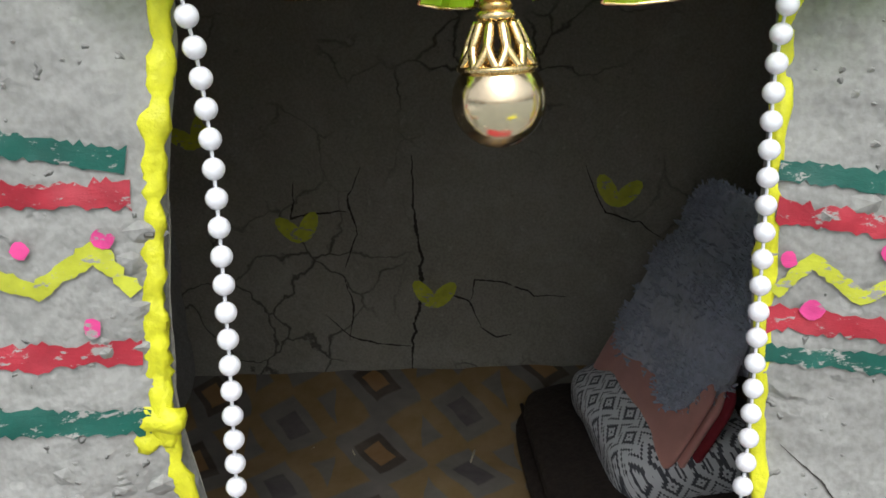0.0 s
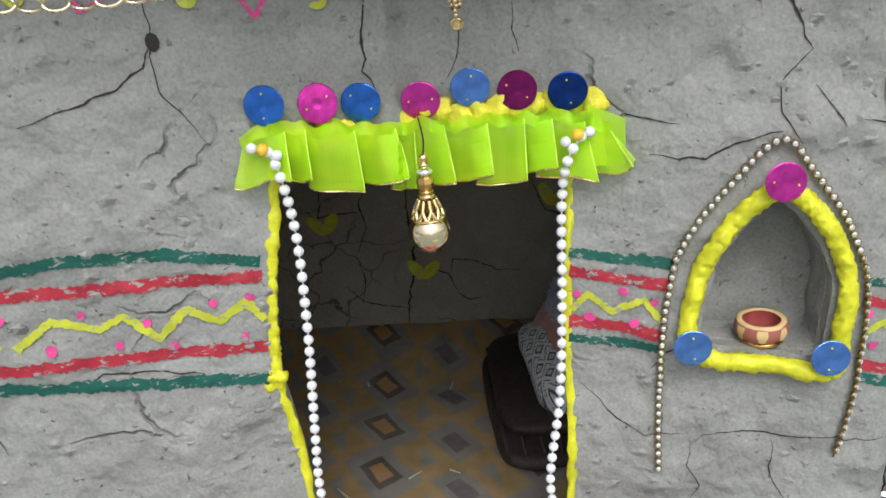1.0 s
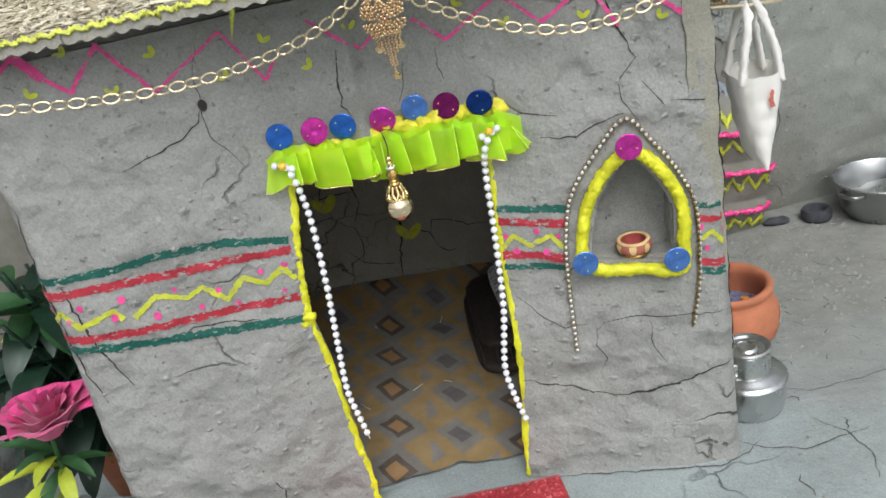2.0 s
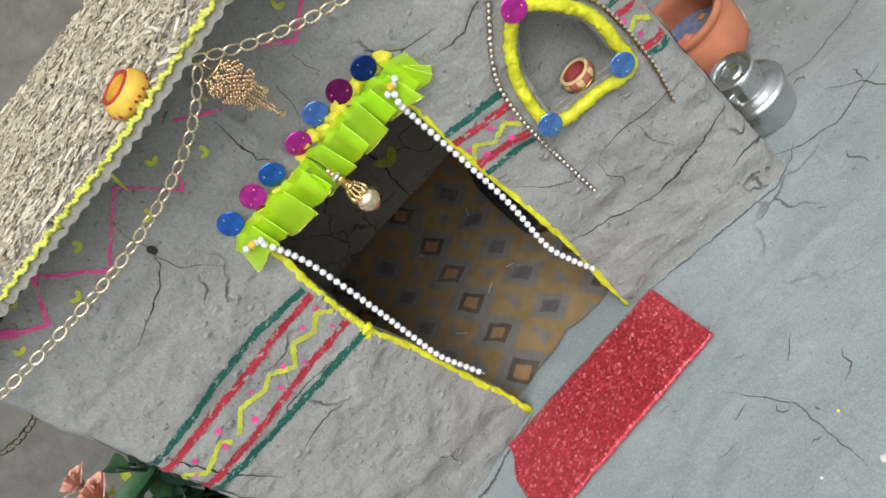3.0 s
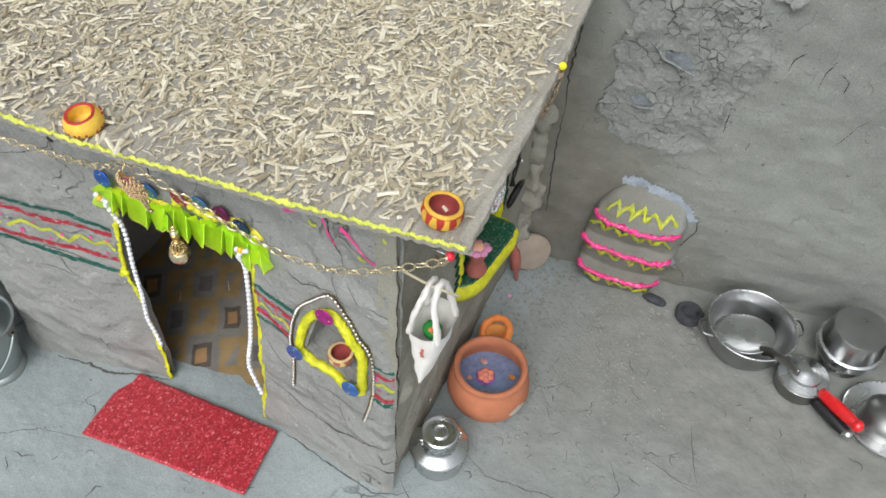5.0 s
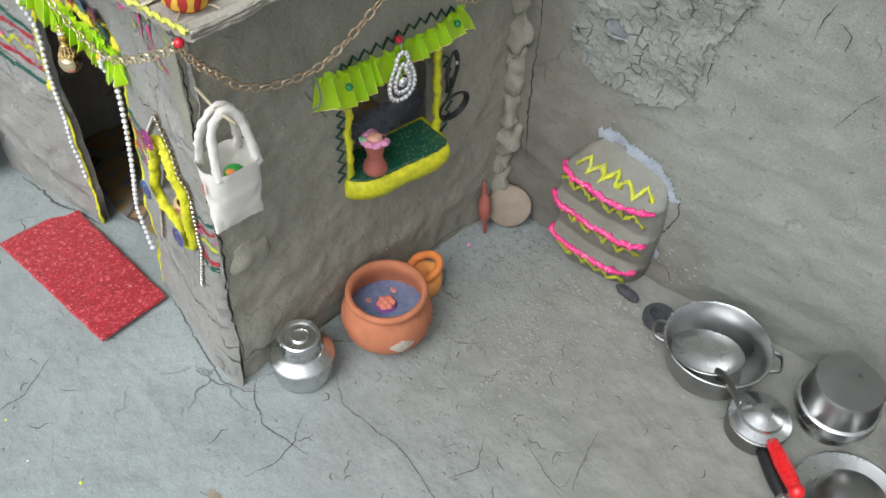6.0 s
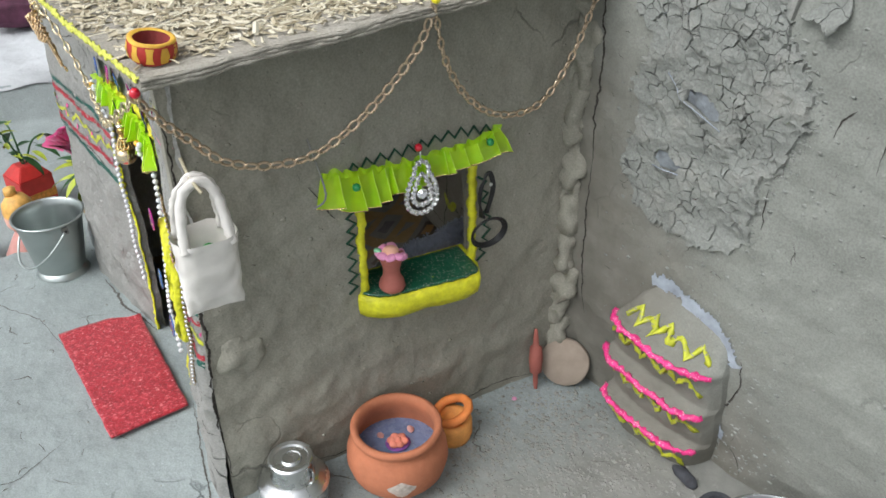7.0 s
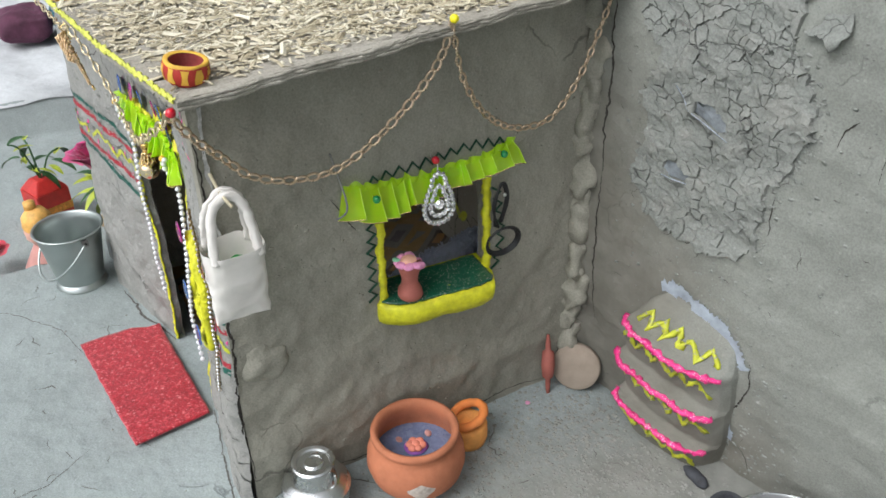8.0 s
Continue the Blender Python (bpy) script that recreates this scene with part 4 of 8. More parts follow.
# the crack along the hut's foot and over the yard
for k, (w, pts) in enumerate([
        (0.0022, [(-0.150, -0.037), (-0.120, -0.030), (-0.100, -0.029), (-0.070, -0.015), (-0.046, -0.008)]),
        (0.0012, [(0.062, 0.000), (0.090, -0.003), (0.130, -0.008), (0.165, -0.011), (0.184, -0.003), (0.194, 0.006)]),
        (0.0010, [(0.180, 0.010), (0.195, 0.000), (0.220, -0.008), (0.260, 0.004)]),
        (0.0008, [(0.215, 0.060), (0.240, 0.048), (0.300, 0.058), (0.345, 0.052), (0.390, 0.066)]),
        (0.0014, [(0.235, -0.070), (0.300, -0.050), (0.360, -0.026), (0.430, -0.008), (0.520, 0.020)]),
        (0.0009, [(0.160, 0.060), (0.185, 0.072), (0.200, 0.090)]),
        (0.0009, [(0.230, 0.020), (0.245, 0.002), (0.252, -0.020), (0.246, -0.040)]),
        (0.0007, [(-0.060, -0.085), (-0.110, -0.100), (-0.160, -0.140), (-0.200, -0.190)]),
        (0.0007, [(0.060, -0.095), (0.085, -0.130), (0.090, -0.180)]),
        (0.0008, [(0.380, 0.180), (0.390, 0.150), (0.400, 0.130)]),
        (0.0008, [(0.360, 0.130), (0.385, 0.124), (0.400, 0.126)]),
        (0.0008, [(0.330, 0.110), (0.345, 0.090), (0.338, 0.070)]),
        (0.0008, [(0.430, 0.120), (0.455, 0.128), (0.470, 0.118)])]):
    crack(on_ground, pts, w, ground, 90 + k * 1.1)

# short hair cracks scattered over the yard
bm = bmesh.new()
rc = random.Random(21)
made = 0
while made < 150:
    x, y = (rc.uniform(0.20, 0.56), rc.uniform(-0.12, 0.27)) if made < 110 else (rc.uniform(-0.22, 0.40), rc.uniform(-0.20, -0.02))
    a, L = rc.uniform(0, 6.283), rc.uniform(0.003, 0.013)
    pts = [(x, y)]
    for _ in range(rc.choice((2, 3, 4))):
        a += rc.uniform(-1.2, 1.2)
        pts.append((pts[-1][0] + L * 0.5 * math.cos(a), pts[-1][1] + L * 0.5 * math.sin(a)))
    if all(py < back_y(px, 0) - 0.01 for px, py in pts) and (x > 0.19 or y < -0.03):
        wall_ribbon(on_ground, pts, rc.uniform(0.0004, 0.0011), 0.0004, 0.5, made, bm, True)
        made += 1
part("hair_cracks", bm, MUD_CRACK, ground)
tagged(ground.children[-1], kind="stuff")

# thick yellow rope of paint round the door and the niche
for n, side in enumerate((DOOR[:9], DOOR[9:])):
    line = [on_front(x + (-0.0004 if x < 0 else 0.0004), max(z, 0.002), -0.0002) for x, z in front_line(side, 16)]
    bm = tube(line, lambda t: (0.0020, 0.0016)[n] + 0.0008 * noise.noise((t * 14, n * 9, 0)) + 0.0012 * noise.noise((t * 60, n * 9, 3)), 14, False, None, 0.45, 0.42)
    roughen(bm, 0.0007, 420, n * 3.0)
    part("door_trim", bm, Y_TRIM, front_wall, "lumpy bright yellow painted door edge")
bm = ball(0.0046, 16, 12, on_front(-0.0570, 0.1423, 0.0), (1.0, 0.5, 1.0))
roughen(bm, 0.0026, 260)
part("door_trim", bm, Y_TRIM, front_wall, "lumpy bright yellow painted door edge")
NICHE_TRIM = [(0.1317, 0.2056), (0.1187, 0.1953), (0.1098, 0.1827), (0.1040, 0.1670), (0.1011, 0.1452), (0.1143, 0.1384), (0.1382, 0.1357), (0.1540, 0.1344),
              (0.1558, 0.1503), (0.1566, 0.1694), (0.1509, 0.1862), (0.1419, 0.1989)]
line = [on_front(x, z, 0.0032) for x, z in [(p.x, p.y) for p in smooth_line([(x, z, 0) for x, z in NICHE_TRIM], 16, True)]]
bm = tube(line, lambda t: 0.0034 + 0.0003 * noise.noise((t * 34, 5, 1)) + 0.0004 * noise.noise((t * 110, 5, 1)), 20, True, None, 0.12, 0.95)
roughen(bm, 0.0010, 520, 2.0)
part("niche_trim", bm, Y_TRIM, front_wall, "thick bright yellow rim of the niche")

# ---- peeling plaster on the old wall
PEEL = [(0.2100, 0.3260), (0.2200, 0.3116), (0.2287, 0.2997), (0.2154, 0.2773), (0.2208, 0.2527), (0.2163, 0.2351), (0.2107, 0.2114), (0.2270, 0.2117), (0.2329, 0.2176), (0.2239, 0.1919), (0.2435, 0.1853),
        (0.2670, 0.1835), (0.2859, 0.1875), (0.2981, 0.1980), (0.2981, 0.2233), (0.2959, 0.2356), (0.3060, 0.2502), (0.3110, 0.2664), (0.3194, 0.2830), (0.3132, 0.3036), (0.3025, 0.3188), (0.2971, 0.3368), (0.3040, 0.3600), (0.2960, 0.4000), (0.2150, 0.4100), (0.2040, 0.3600)]
# three gashes where the crust has torn, and the lower lips that curl out of two of them
GASHES = [[(0.2358, 0.2857), (0.2407, 0.2898), (0.2444, 0.2887), (0.2485, 0.2797), (0.2561, 0.2799), (0.2642, 0.2756), (0.2694, 0.2686), (0.2742, 0.2614), (0.2662, 0.2659), (0.2563, 0.2706), (0.2477, 0.2738), (0.2432, 0.2802)],
          [(0.2317, 0.2231), (0.2354, 0.2326), (0.2429, 0.2331), (0.2492, 0.2286), (0.2517, 0.2238), (0.2422, 0.2248)],
          [(0.2155, 0.3185), (0.2243, 0.3156), (0.2376, 0.3201), (0.2437, 0.3249), (0.2261, 0.3199)]]
LIPS = [[(0.2350, 0.2862), (0.2432, 0.2802), (0.2477, 0.2738), (0.2563, 0.2706), (0.2662, 0.2659), (0.2742, 0.2614)], [(0.2317, 0.2231), (0.2422, 0.2248), (0.2517, 0.2238)]]
rk = random.Random(31)
cells = []
for _ in range(5000):
    x, z = rk.uniform(0.20, 0.325), rk.uniform(0.180, 0.41)
    if not inside(x, z, PEEL):
        continue
    r = 0.0046 + 0.0050 * max(0.0, min(1.0, (0.285 - x) / 0.045)) + 0.004 * noise.noise((x * 40, z * 40, 3))
    r *= rk.uniform(0.55, 1.4)
    if all((cx - x) ** 2 + (cz - z) ** 2 > r * r for cx, cz in cells):
        cells.append((x, z))


def crust(p):
    """How far the crust stands off the wall; it curls up along the torn lips."""
    h = 0.0020 + 0.0010 * noise.noise((p.x * 38, p.y * 38, 5)) + 0.0007 * noise.noise((p.x * 120, p.y * 120, 1)) + 0.0004 * noise.noise((p.x * 330, p.y * 330, 1))
    for lip in LIPS:
        if lip[0][0] - 0.004 < p.x < lip[-1][0] + 0.004:
            under = lerp(p.x, [q[0] for q in lip], [q[1] for q in lip]) - p.y
            if under > -0.001:
                mid = 1 - abs(2 * (p.x - lip[0][0]) / (lip[-1][0] - lip[0][0]) - 1) ** 2
                h += 0.0042 * max(0.15, mid) * math.exp(-max(0.0, under) / 0.0045)
    return max(0.0006, h)


def clipped(poly, p0, n):
    """The part of a convex outline behind the line through p0 with normal n."""
    out = []
    for a, b in zip(poly, poly[1:] + poly[:1]):
        da, db = (a - p0).dot(n), (b - p0).dot(n)
        if da <= 0:
            out.append(a)
        if da * db < 0:
            out.append(a + (b - a) * (da / (da - db)))
    return out


plates = []
for x, z in cells:
    c = Vector((x, z))
    poly = [c + Vector((0.014 * math.cos(a), 0.014 * math.sin(a))) for a in np.linspace(0, 6.283, 15)[:-1]]
    for d2, cx, cz in sorted(((cx - x) ** 2 + (cz - z) ** 2, cx, cz) for cx, cz in cells)[1:15]:
        n = Vector((cx, cz)) - c
        poly = clipped(poly, c + n * 0.5, n.normalized())
    if len(poly) < 3 or any(inside(x, z, g) for g in GASHES):
        continue
    edge = []
    for a, b in zip(poly, poly[1:] + poly[:1]):
        k = max(1, int((b - a).length / 0.0013))
        for i in range(k):
            p = a + (b - a) * i / k
            p = p + Vector((noise.noise((p.x * 150, p.y * 150, 2)), noise.noise((p.x * 150, p.y * 150, 8)))) * 0.0036 + Vector((noise.noise((p.x * 600, p.y * 600, 2)), noise.noise((p.x * 600, p.y * 600, 8)))) * 0.0011
            for g in GASHES:
                if inside(p.x, p.y, g):
                    p = Vector(nearest(p.x, p.y, g)[1:])
            open_by = max(0.0, noise.noise((p.x * 75, p.y * 45, 9)) + 0.16) * 0.0010
            if not inside(p.x, p.y, PEEL):
                q = Vector(nearest(p.x, p.y, PEEL)[1:])
                p = q + (p - q) * 0.35 + Vector((noise.noise((p.x * 210, p.y * 210, 5)), noise.noise((p.x * 210, p.y * 210, 15)))) * 0.0050
            edge.append(p + (c - p).normalized() * open_by)
    plates.append((max((p - c).length for p in edge), c, edge))
plates.sort(key=lambda f: (f[1].y > 0.36, -f[0]))
crumbs = bmesh.new()
for number, (size, c, edge) in enumerate(plates):
    bm = bmesh.new() if number < 290 else crumbs
    own = 0.0009 * noise.noise((number * 3.7, 1.3, 0.2)) ** 2 * 4 + 0.0002
    rings = [[bm.verts.new(on_back(*(c + (p - c) * k), crust(c + (p - c) * k) + own * (0.6 + 0.6 * k))) for p in edge] for k in (0.35, 0.7, 0.93, 1.0)]
    low = [bm.verts.new(on_back(p.x, p.y, max(-0.001, crust(p) - 0.0034))) for p in edge]
    mid = bm.verts.new(on_back(c.x, c.y, crust(c) + own * 0.6))
    n = len(edge)
    for i in range(n):
        k = (i + 1) % n
        bm.faces.new((mid, rings[0][i], rings[0][k]))
        for r0, r1 in zip(rings + [low], rings[1:] + [low]):
            if r0 is not r1:
                bm.faces.new((r0[i], r1[i], r1[k], r0[k]))
    if number < 290:
        part("plaster_flake", bm, FLAKE, back_wall, smooth=False)
part("crumbled_plaster", crumbs, FLAKE, back_wall, "finely crumbled plaster", smooth=False)
tagged(back_wall.children[-1], kind="stuff")
for lip in LIPS:
    line = smooth_line([on_back(x, z, crust(Vector((x, z - 0.0006))) + 0.0002) for x, z in lip], 6)
    part("plaster_lip", tube(line, lambda t: 0.00036 + 0.0002 * noise.noise((t * 40, 3, 1)), 6, False, None, 0.5), LIME, back_wall, "pale broken lip of the plaster")


def loose_sheet(outline, hinge, height, seed):
    """A large flake, curling away from the wall along the line hinge[0]..hinge[1]."""
    a, b = Vector(hinge[0]), Vector(hinge[1])
    d = (b - a).normalized()
    c = Vector((sum(p[0] for p in outline) / len(outline), sum(p[1] for p in outline) / len(outline)))
    ring = []
    for p, q in zip(outline, outline[1:] + outline[:1]):
        p, q = Vector(p), Vector(q)
        k = max(1, int((q - p).length / 0.0018))
        ring += [p + (q - p) * i / k for i in range(k)]
    ring = [p + Vector((noise.noise((p.x * 300, p.y * 300, seed)), noise.noise((p.x * 300, p.y * 300, seed + 4)))) * 0.0018 for p in ring]
    bm = bmesh.new()

    def lifted(p):
        off = abs((p - a).cross(d))
        return on_back(p.x, p.y, 0.0024 + height * math.exp(-(off / 0.006) ** 1.1) + 0.0006 * noise.noise((p.x * 150, p.y * 150, seed)))
    mid = bm.verts.new(lifted(c))
    rings = [[bm.verts.new(lifted(c + (p - c) * k)) for p in ring] for k in (0.25, 0.5, 0.75, 0.9, 1.0)]
    n = len(ring)
    for i in range(n):
        k = (i + 1) % n
        bm.faces.new((mid, rings[0][i], rings[0][k]))
        for r0, r1 in zip(rings, rings[1:]):
            bm.faces.new((r0[i], r1[i], r1[k], r0[k]))
    under = [bm.verts.new(v.co + Vector((0, 0.0008, 0))) for v in rings[-1]]
    under_in = [bm.verts.new(v.co + Vector((0, 0.0008, 0))) for v in rings[-3]]
    for i in range(n):
        k = (i + 1) % n
        bm.faces.new((rings[-1][i], under[i], under[k], rings[-1][k]))
        bm.faces.new((under[i], under_in[i], under_in[k], under[k]))
    part("loose_plaster", bm, FLAKE, back_wall, "large flake of plaster curling off the wall")


loose_sheet([(0.2090, 0.2190), (0.2125, 0.2200), (0.2150, 0.2150), (0.2225, 0.2120), (0.2215, 0.2090), (0.2120, 0.2095)], ((0.2095, 0.2190), (0.2115, 0.2095)), 0.0030, 5.0)
loose_sheet([(0.307, 0.338), (0.313, 0.342), (0.318, 0.350), (0.330, 0.353), (0.332, 0.344), (0.329, 0.337), (0.324, 0.331), (0.320, 0.337)], ((0.320, 0.334), (0.331, 0.338)), 0.0040, 11.0)
for g in GASHES:
    mid = Vector((sum(p[0] for p in g) / len(g), sum(p[1] for p in g) / len(g)))
    part("limewash_scar", wall_patch(on_back, [tuple(mid + (Vector(p) - mid) * 1.25) for p in g], 0.0007), SCAR, back_wall, "bared pale blue limewash")
for pts, w in [([(0.243, 0.137), (0.258, 0.139), (0.272, 0.133), (0.288, 0.127), (0.303, 0.117), (0.312, 0.104)], 0.0095), ([(0.303, 0.046), (0.306, 0.038), (0.305, 0.032)], 0.005)]:
    part("limewash_scar", wall_ribbon(on_back, front_line(pts), w, 0.0013, 0.5, w * 1000), LIME, back_wall, "bared pale blue limewash")
for k, (w, pts) in enumerate([
        (0.0010, [(0.3360, 0.2801), (0.3374, 0.2899), (0.3438, 0.2971)]), (0.0006, [(0.3663, 0.2950), (0.3614, 0.2844), (0.3616, 0.2676)]), (0.0007, [(0.3712, 0.2852), (0.3795, 0.2783), (0.3794, 0.2690)]), (0.0007, [(0.3076, 0.2360), (0.3075, 0.2251), (0.3083, 0.2097)]),
        (0.0012, [(0.315, 0.112), (0.317, 0.094), (0.312, 0.076), (0.304, 0.060), (0.302, 0.040), (0.304, 0.020)]), (0.0007, [(0.310, 0.030), (0.320, 0.020), (0.324, 0.008)]),
                (0.0016, [(0.182, 0.345), (0.181, 0.310), (0.183, 0.275), (0.180, 0.240), (0.182, 0.205)]), (0.0011, [(0.182, 0.205), (0.180, 0.160), (0.182, 0.110), (0.181, 0.070)]),
        (0.0013, [(0.220, 0.3116), (0.231, 0.3003), (0.2369, 0.2918)]), (0.0004, [(0.390, 0.215), (0.401, 0.240), (0.408, 0.252)]), (0.0012, [(0.2287, 0.2993), (0.2262, 0.2909), (0.2164, 0.2755)])]):
    crack(on_back, pts, w, back_wall, 120 + k * 1.3)
# hair cracks and crumbs round the bare patch
bm = bmesh.new()
made = 0
while made < 48:
    x, z = (rk.gauss(0.265, 0.055), rk.gauss(0.26, 0.07)) if made < 36 else (rk.uniform(0.22, 0.52), rk.uniform(0.03, 0.30))
    if inside(x, z, PEEL) or not (0.19 < x < 0.56 and 0.015 < z < 0.42):
        continue
    a, L, pts = rk.uniform(0, 6.283), rk.uniform(0.002, 0.008), [(x, z)]
    for _ in range(rk.choice((2, 3, 4))):
        a += rk.uniform(-1.2, 1.2)
        pts.append((pts[-1][0] + L * 0.5 * math.cos(a), pts[-1][1] + L * 0.5 * math.sin(a)))
    wall_ribbon(on_back, pts, rk.uniform(0.0002, 0.0006), 0.0004, 0.5, made, bm, True)
    made += 1
part("hair_cracks", bm, MUD_CRACK, back_wall)
tagged(back_wall.children[-1], kind="stuff")
def grains(name, place, spots, material, parent, label):
    """Small flakes and grains of mud stuck to a face; spots are (a, b, size)."""
    cv, cf = [], []
    for x, z, g in spots:
        b = len(cv)
        for q in range(6):
            w = g * (0.7 + 0.6 * rk.random())
            cv.append(tuple(place(x + w * 1.3 * math.cos(q * 1.047 + x * 900), z + w * math.sin(q * 1.047 + x * 900), 0.0001)))
        cv.append(tuple(place(x + g * 0.3, z + g * 0.35, min(0.0011, g * 0.55) + 0.0003)))
        cf.extend([(b + q, b + (q + 1) % 6, b + 6) for q in range(6)])
    me = bpy.data.meshes.new(name)
    me.from_pydata(cv, [], cf)
    me.materials.append(material)
    ob = tagged(new(name, me), label, kind="stuff")
    ob.parent = parent


spots = []
for _ in range(2600):
    near_bin = rk.random() < 0.35
    x, z = (rk.gauss(0.285, 0.035), abs(rk.gauss(0.05, 0.06))) if near_bin else ((rk.gauss(0.275, 0.045), rk.gauss(0.265, 0.065)) if rk.random() < 0.4 else (lambda p: (p[0] + rk.gauss(0.001, 0.0045), p[1] + rk.gauss(0, 0.0045)))(PEEL[14:20][rk.randrange(6)] if rk.random() < 0.2 else nearest(rk.gauss(0.305, 0.012), rk.gauss(0.265, 0.035), PEEL)[1:]))
    if 0.195 < x < 0.45 and 0.004 < z < 0.42:
        spots.append((x, z, 0.0003 + 0.0013 * rk.random() ** 3))
grains("mud_grain", on_back, spots, FLAKE, back_wall, "small grains of crumbled mud")
spots = []
for _ in range(1500):
    x, z = rk.uniform(-0.175, 0.172), rk.uniform(0.006, 0.305)
    if noise.noise((x * 22, z * 22, 4)) > -0.05 and not inside(x, z, DOOR) and not inside(x, z, NICHE):
        spots.append((x, z, 0.0004 + 0.0021 * rk.random() ** 3))
grains("mud_grain", on_front, spots, MUD_WALL, front_wall, "small flakes of mud left by the hand")
spots = []
for _ in range(420):
    y, z = rk.uniform(0.004, 0.27), rk.uniform(0.004, 0.32)
    if noise.noise((y * 22, z * 22, 9)) > 0.05 and not inside(y, z, WINDOW):
        spots.append((y, z, 0.0003 + 0.0014 * rk.random() ** 3))
grains("mud_grain", on_side, spots, MUD_SIDE, side_wall, "small flakes of mud left by the hand")
# loose brown dust and crumbs gathered in the corner of the yard
cv, cf = [], []
while len(cf) < 5 * 1500:
    x, y = rk.gauss(0.245, 0.050), rk.gauss(0.235, 0.062)
    if not (x > side_x(y, 0.0) + 0.001 and y < back_y(x, 0.0) - 0.001 and x < 0.42 and y > 0.02):
        continue
    g, b = 0.0005 + 0.0017 * rk.random() ** 2, len(cv)
    turn = rk.uniform(0, 6.283)
    for q in range(5):
        w = g * (0.7 + 0.6 * rk.random())
        cv.append((x + w * math.cos(q * 1.257 + turn), y + w * math.sin(q * 1.257 + turn), ground_z(x, y) + 0.0001))
    cv.append((x, y, ground_z(x, y) + 0.0003 + 0.22 * g))
    cf.extend([(b + q, b + (q + 1) % 5, b + 5) for q in range(5)])
me = bpy.data.meshes.new("corner_dust")
me.from_pydata(cv, [], cf)
me.materials.append(MUD_DUST)
dust = tagged(new("corner_dust", me), "loose brown dust and crumbs in the corner", kind="stuff")
dust.parent = ground
# ---------------------------------------------------------------- roof
RX = (-0.245, -0.15, -0.03, 0.08, 0.15, 0.228)


def roof_z(x, y):
    """The roof's upper face."""
    t = (y + 0.03) / 0.31
    front = lerp(x, RX, (0.324, 0.3245, 0.3250, 0.329, 0.330, 0.331))
    back = lerp(x, RX, (0.334, 0.334, 0.334, 0.337, 0.342, 0.348))
    return front + (back - front) * t + 0.0012 * noise.noise((x * 14, y * 14, 3)) + 0.0007 * math.sin(x * 2 * math.pi / 0.0078)


def roof_front(x):
    return lerp(x, (-0.245, -0.10, 0.03, 0.12, 0.228), (-0.060, -0.048, -0.037, -0.025, -0.006)) + 0.0008 * noise.noise((x * 60, 0, 0))


def roof_right(y):
    return lerp(y, (-0.01, 0.08, 0.15, 0.22, 0.285), (0.227, 0.218, 0.2105, 0.201, 0.193)) + 0.0012 * noise.noise((y * 70, 2, 0))


def roof_at(u, v, drop=0.0):
    x0 = -0.245
    y0 = roof_front(x0 + (0.228 - x0) * u)
    y = y0 + (0.282 - y0) * v
    x = x0 + (roof_right(y) - x0) * u
    return Vector((x, y, roof_z(x, y) - drop))


roof = thing("roof", (0, 0, 0), "flat hut roof of ridged board strewn with chopped straw", "roof")
bm = bmesh.new()
nu, nv = 300, 60
top = [[bm.verts.new(roof_at(i / nu, j / nv)) for j in range(nv + 1)] for i in range(nu + 1)]
low = [[bm.verts.new(roof_at(i / nu, j / nv, 0.0055 + 0.001 * noise.noise((i * 0.7, j * 0.7, 0)))) for j in range(nv + 1)] for i in range(nu + 1)]
for i in range(nu):
    for j in range(nv):
        bm.faces.new((top[i][j], top[i + 1][j], top[i + 1][j + 1], top[i][j + 1]))
        bm.faces.new((low[i][j], low[i][j + 1], low[i + 1][j + 1], low[i + 1][j]))
for j in range(nv):
    bm.faces.new((top[nu][j], low[nu][j], low[nu][j + 1], top[nu][j + 1]))
    bm.faces.new((top[0][j], top[0][j + 1], low[0][j + 1], low[0][j]))
for i in range(nu):
    bm.faces.new((top[i][0], low[i][0], low[i + 1][0], top[i + 1][0]))
part("board", bm, ROOF_BOARD, roof, "grey ridged board with a ragged layered edge", smooth=False)
# mud packed between the wall tops and the board
def packing(line, low, parent, material):
    bm = bmesh.new()
    rows = []
    for x, y in line:
        top = roof_z(x, y) - 0.0035
        rows.append([bm.verts.new((x + 0.0012 * noise.noise((x * 90, y * 90, k)), y + 0.0012 * noise.noise((x * 90, y * 90, k + 5)), low + (top - low) * k / 3)) for k in range(4)])
    for a, b in zip(rows, rows[1:]):
        for k in range(3):
            bm.faces.new((a[k], b[k], b[k + 1], a[k + 1]))
    part("wall_head", thicken(bm, 0.008), material, parent, "mud packed under the roof board")


packing([(x, front_y(x, 0.31) + 0.006) for x in frange(LEFT, 0.172, 60)], 0.308, front_wall, MUD_WALL)
packing([(side_x(y, 0.32) - 0.007, y) for y in frange(0.008, 0.278, 50)], 0.322, side_wall, MUD_SIDE)
packing([(LEFT + 0.008, y) for y in frange(-0.025, 0.278, 40)], 0.310, left_wall, MUD_WALL)
# layered torn rim on the open side
bm = bmesh.new()
for k in range(3):
    line = [Vector((roof_right(y) + 0.0012 * noise.noise((y * 120, k * 3, 1)), y, roof_z(roof_right(y), y) - 0.0012 - 0.0018 * k)) for y in frange(-0.006, 0.28, 140)]
    tube(line, 0.0011, 5, False, bm, 0.8)
part("torn_edge", bm, ROOF_BOARD, roof)

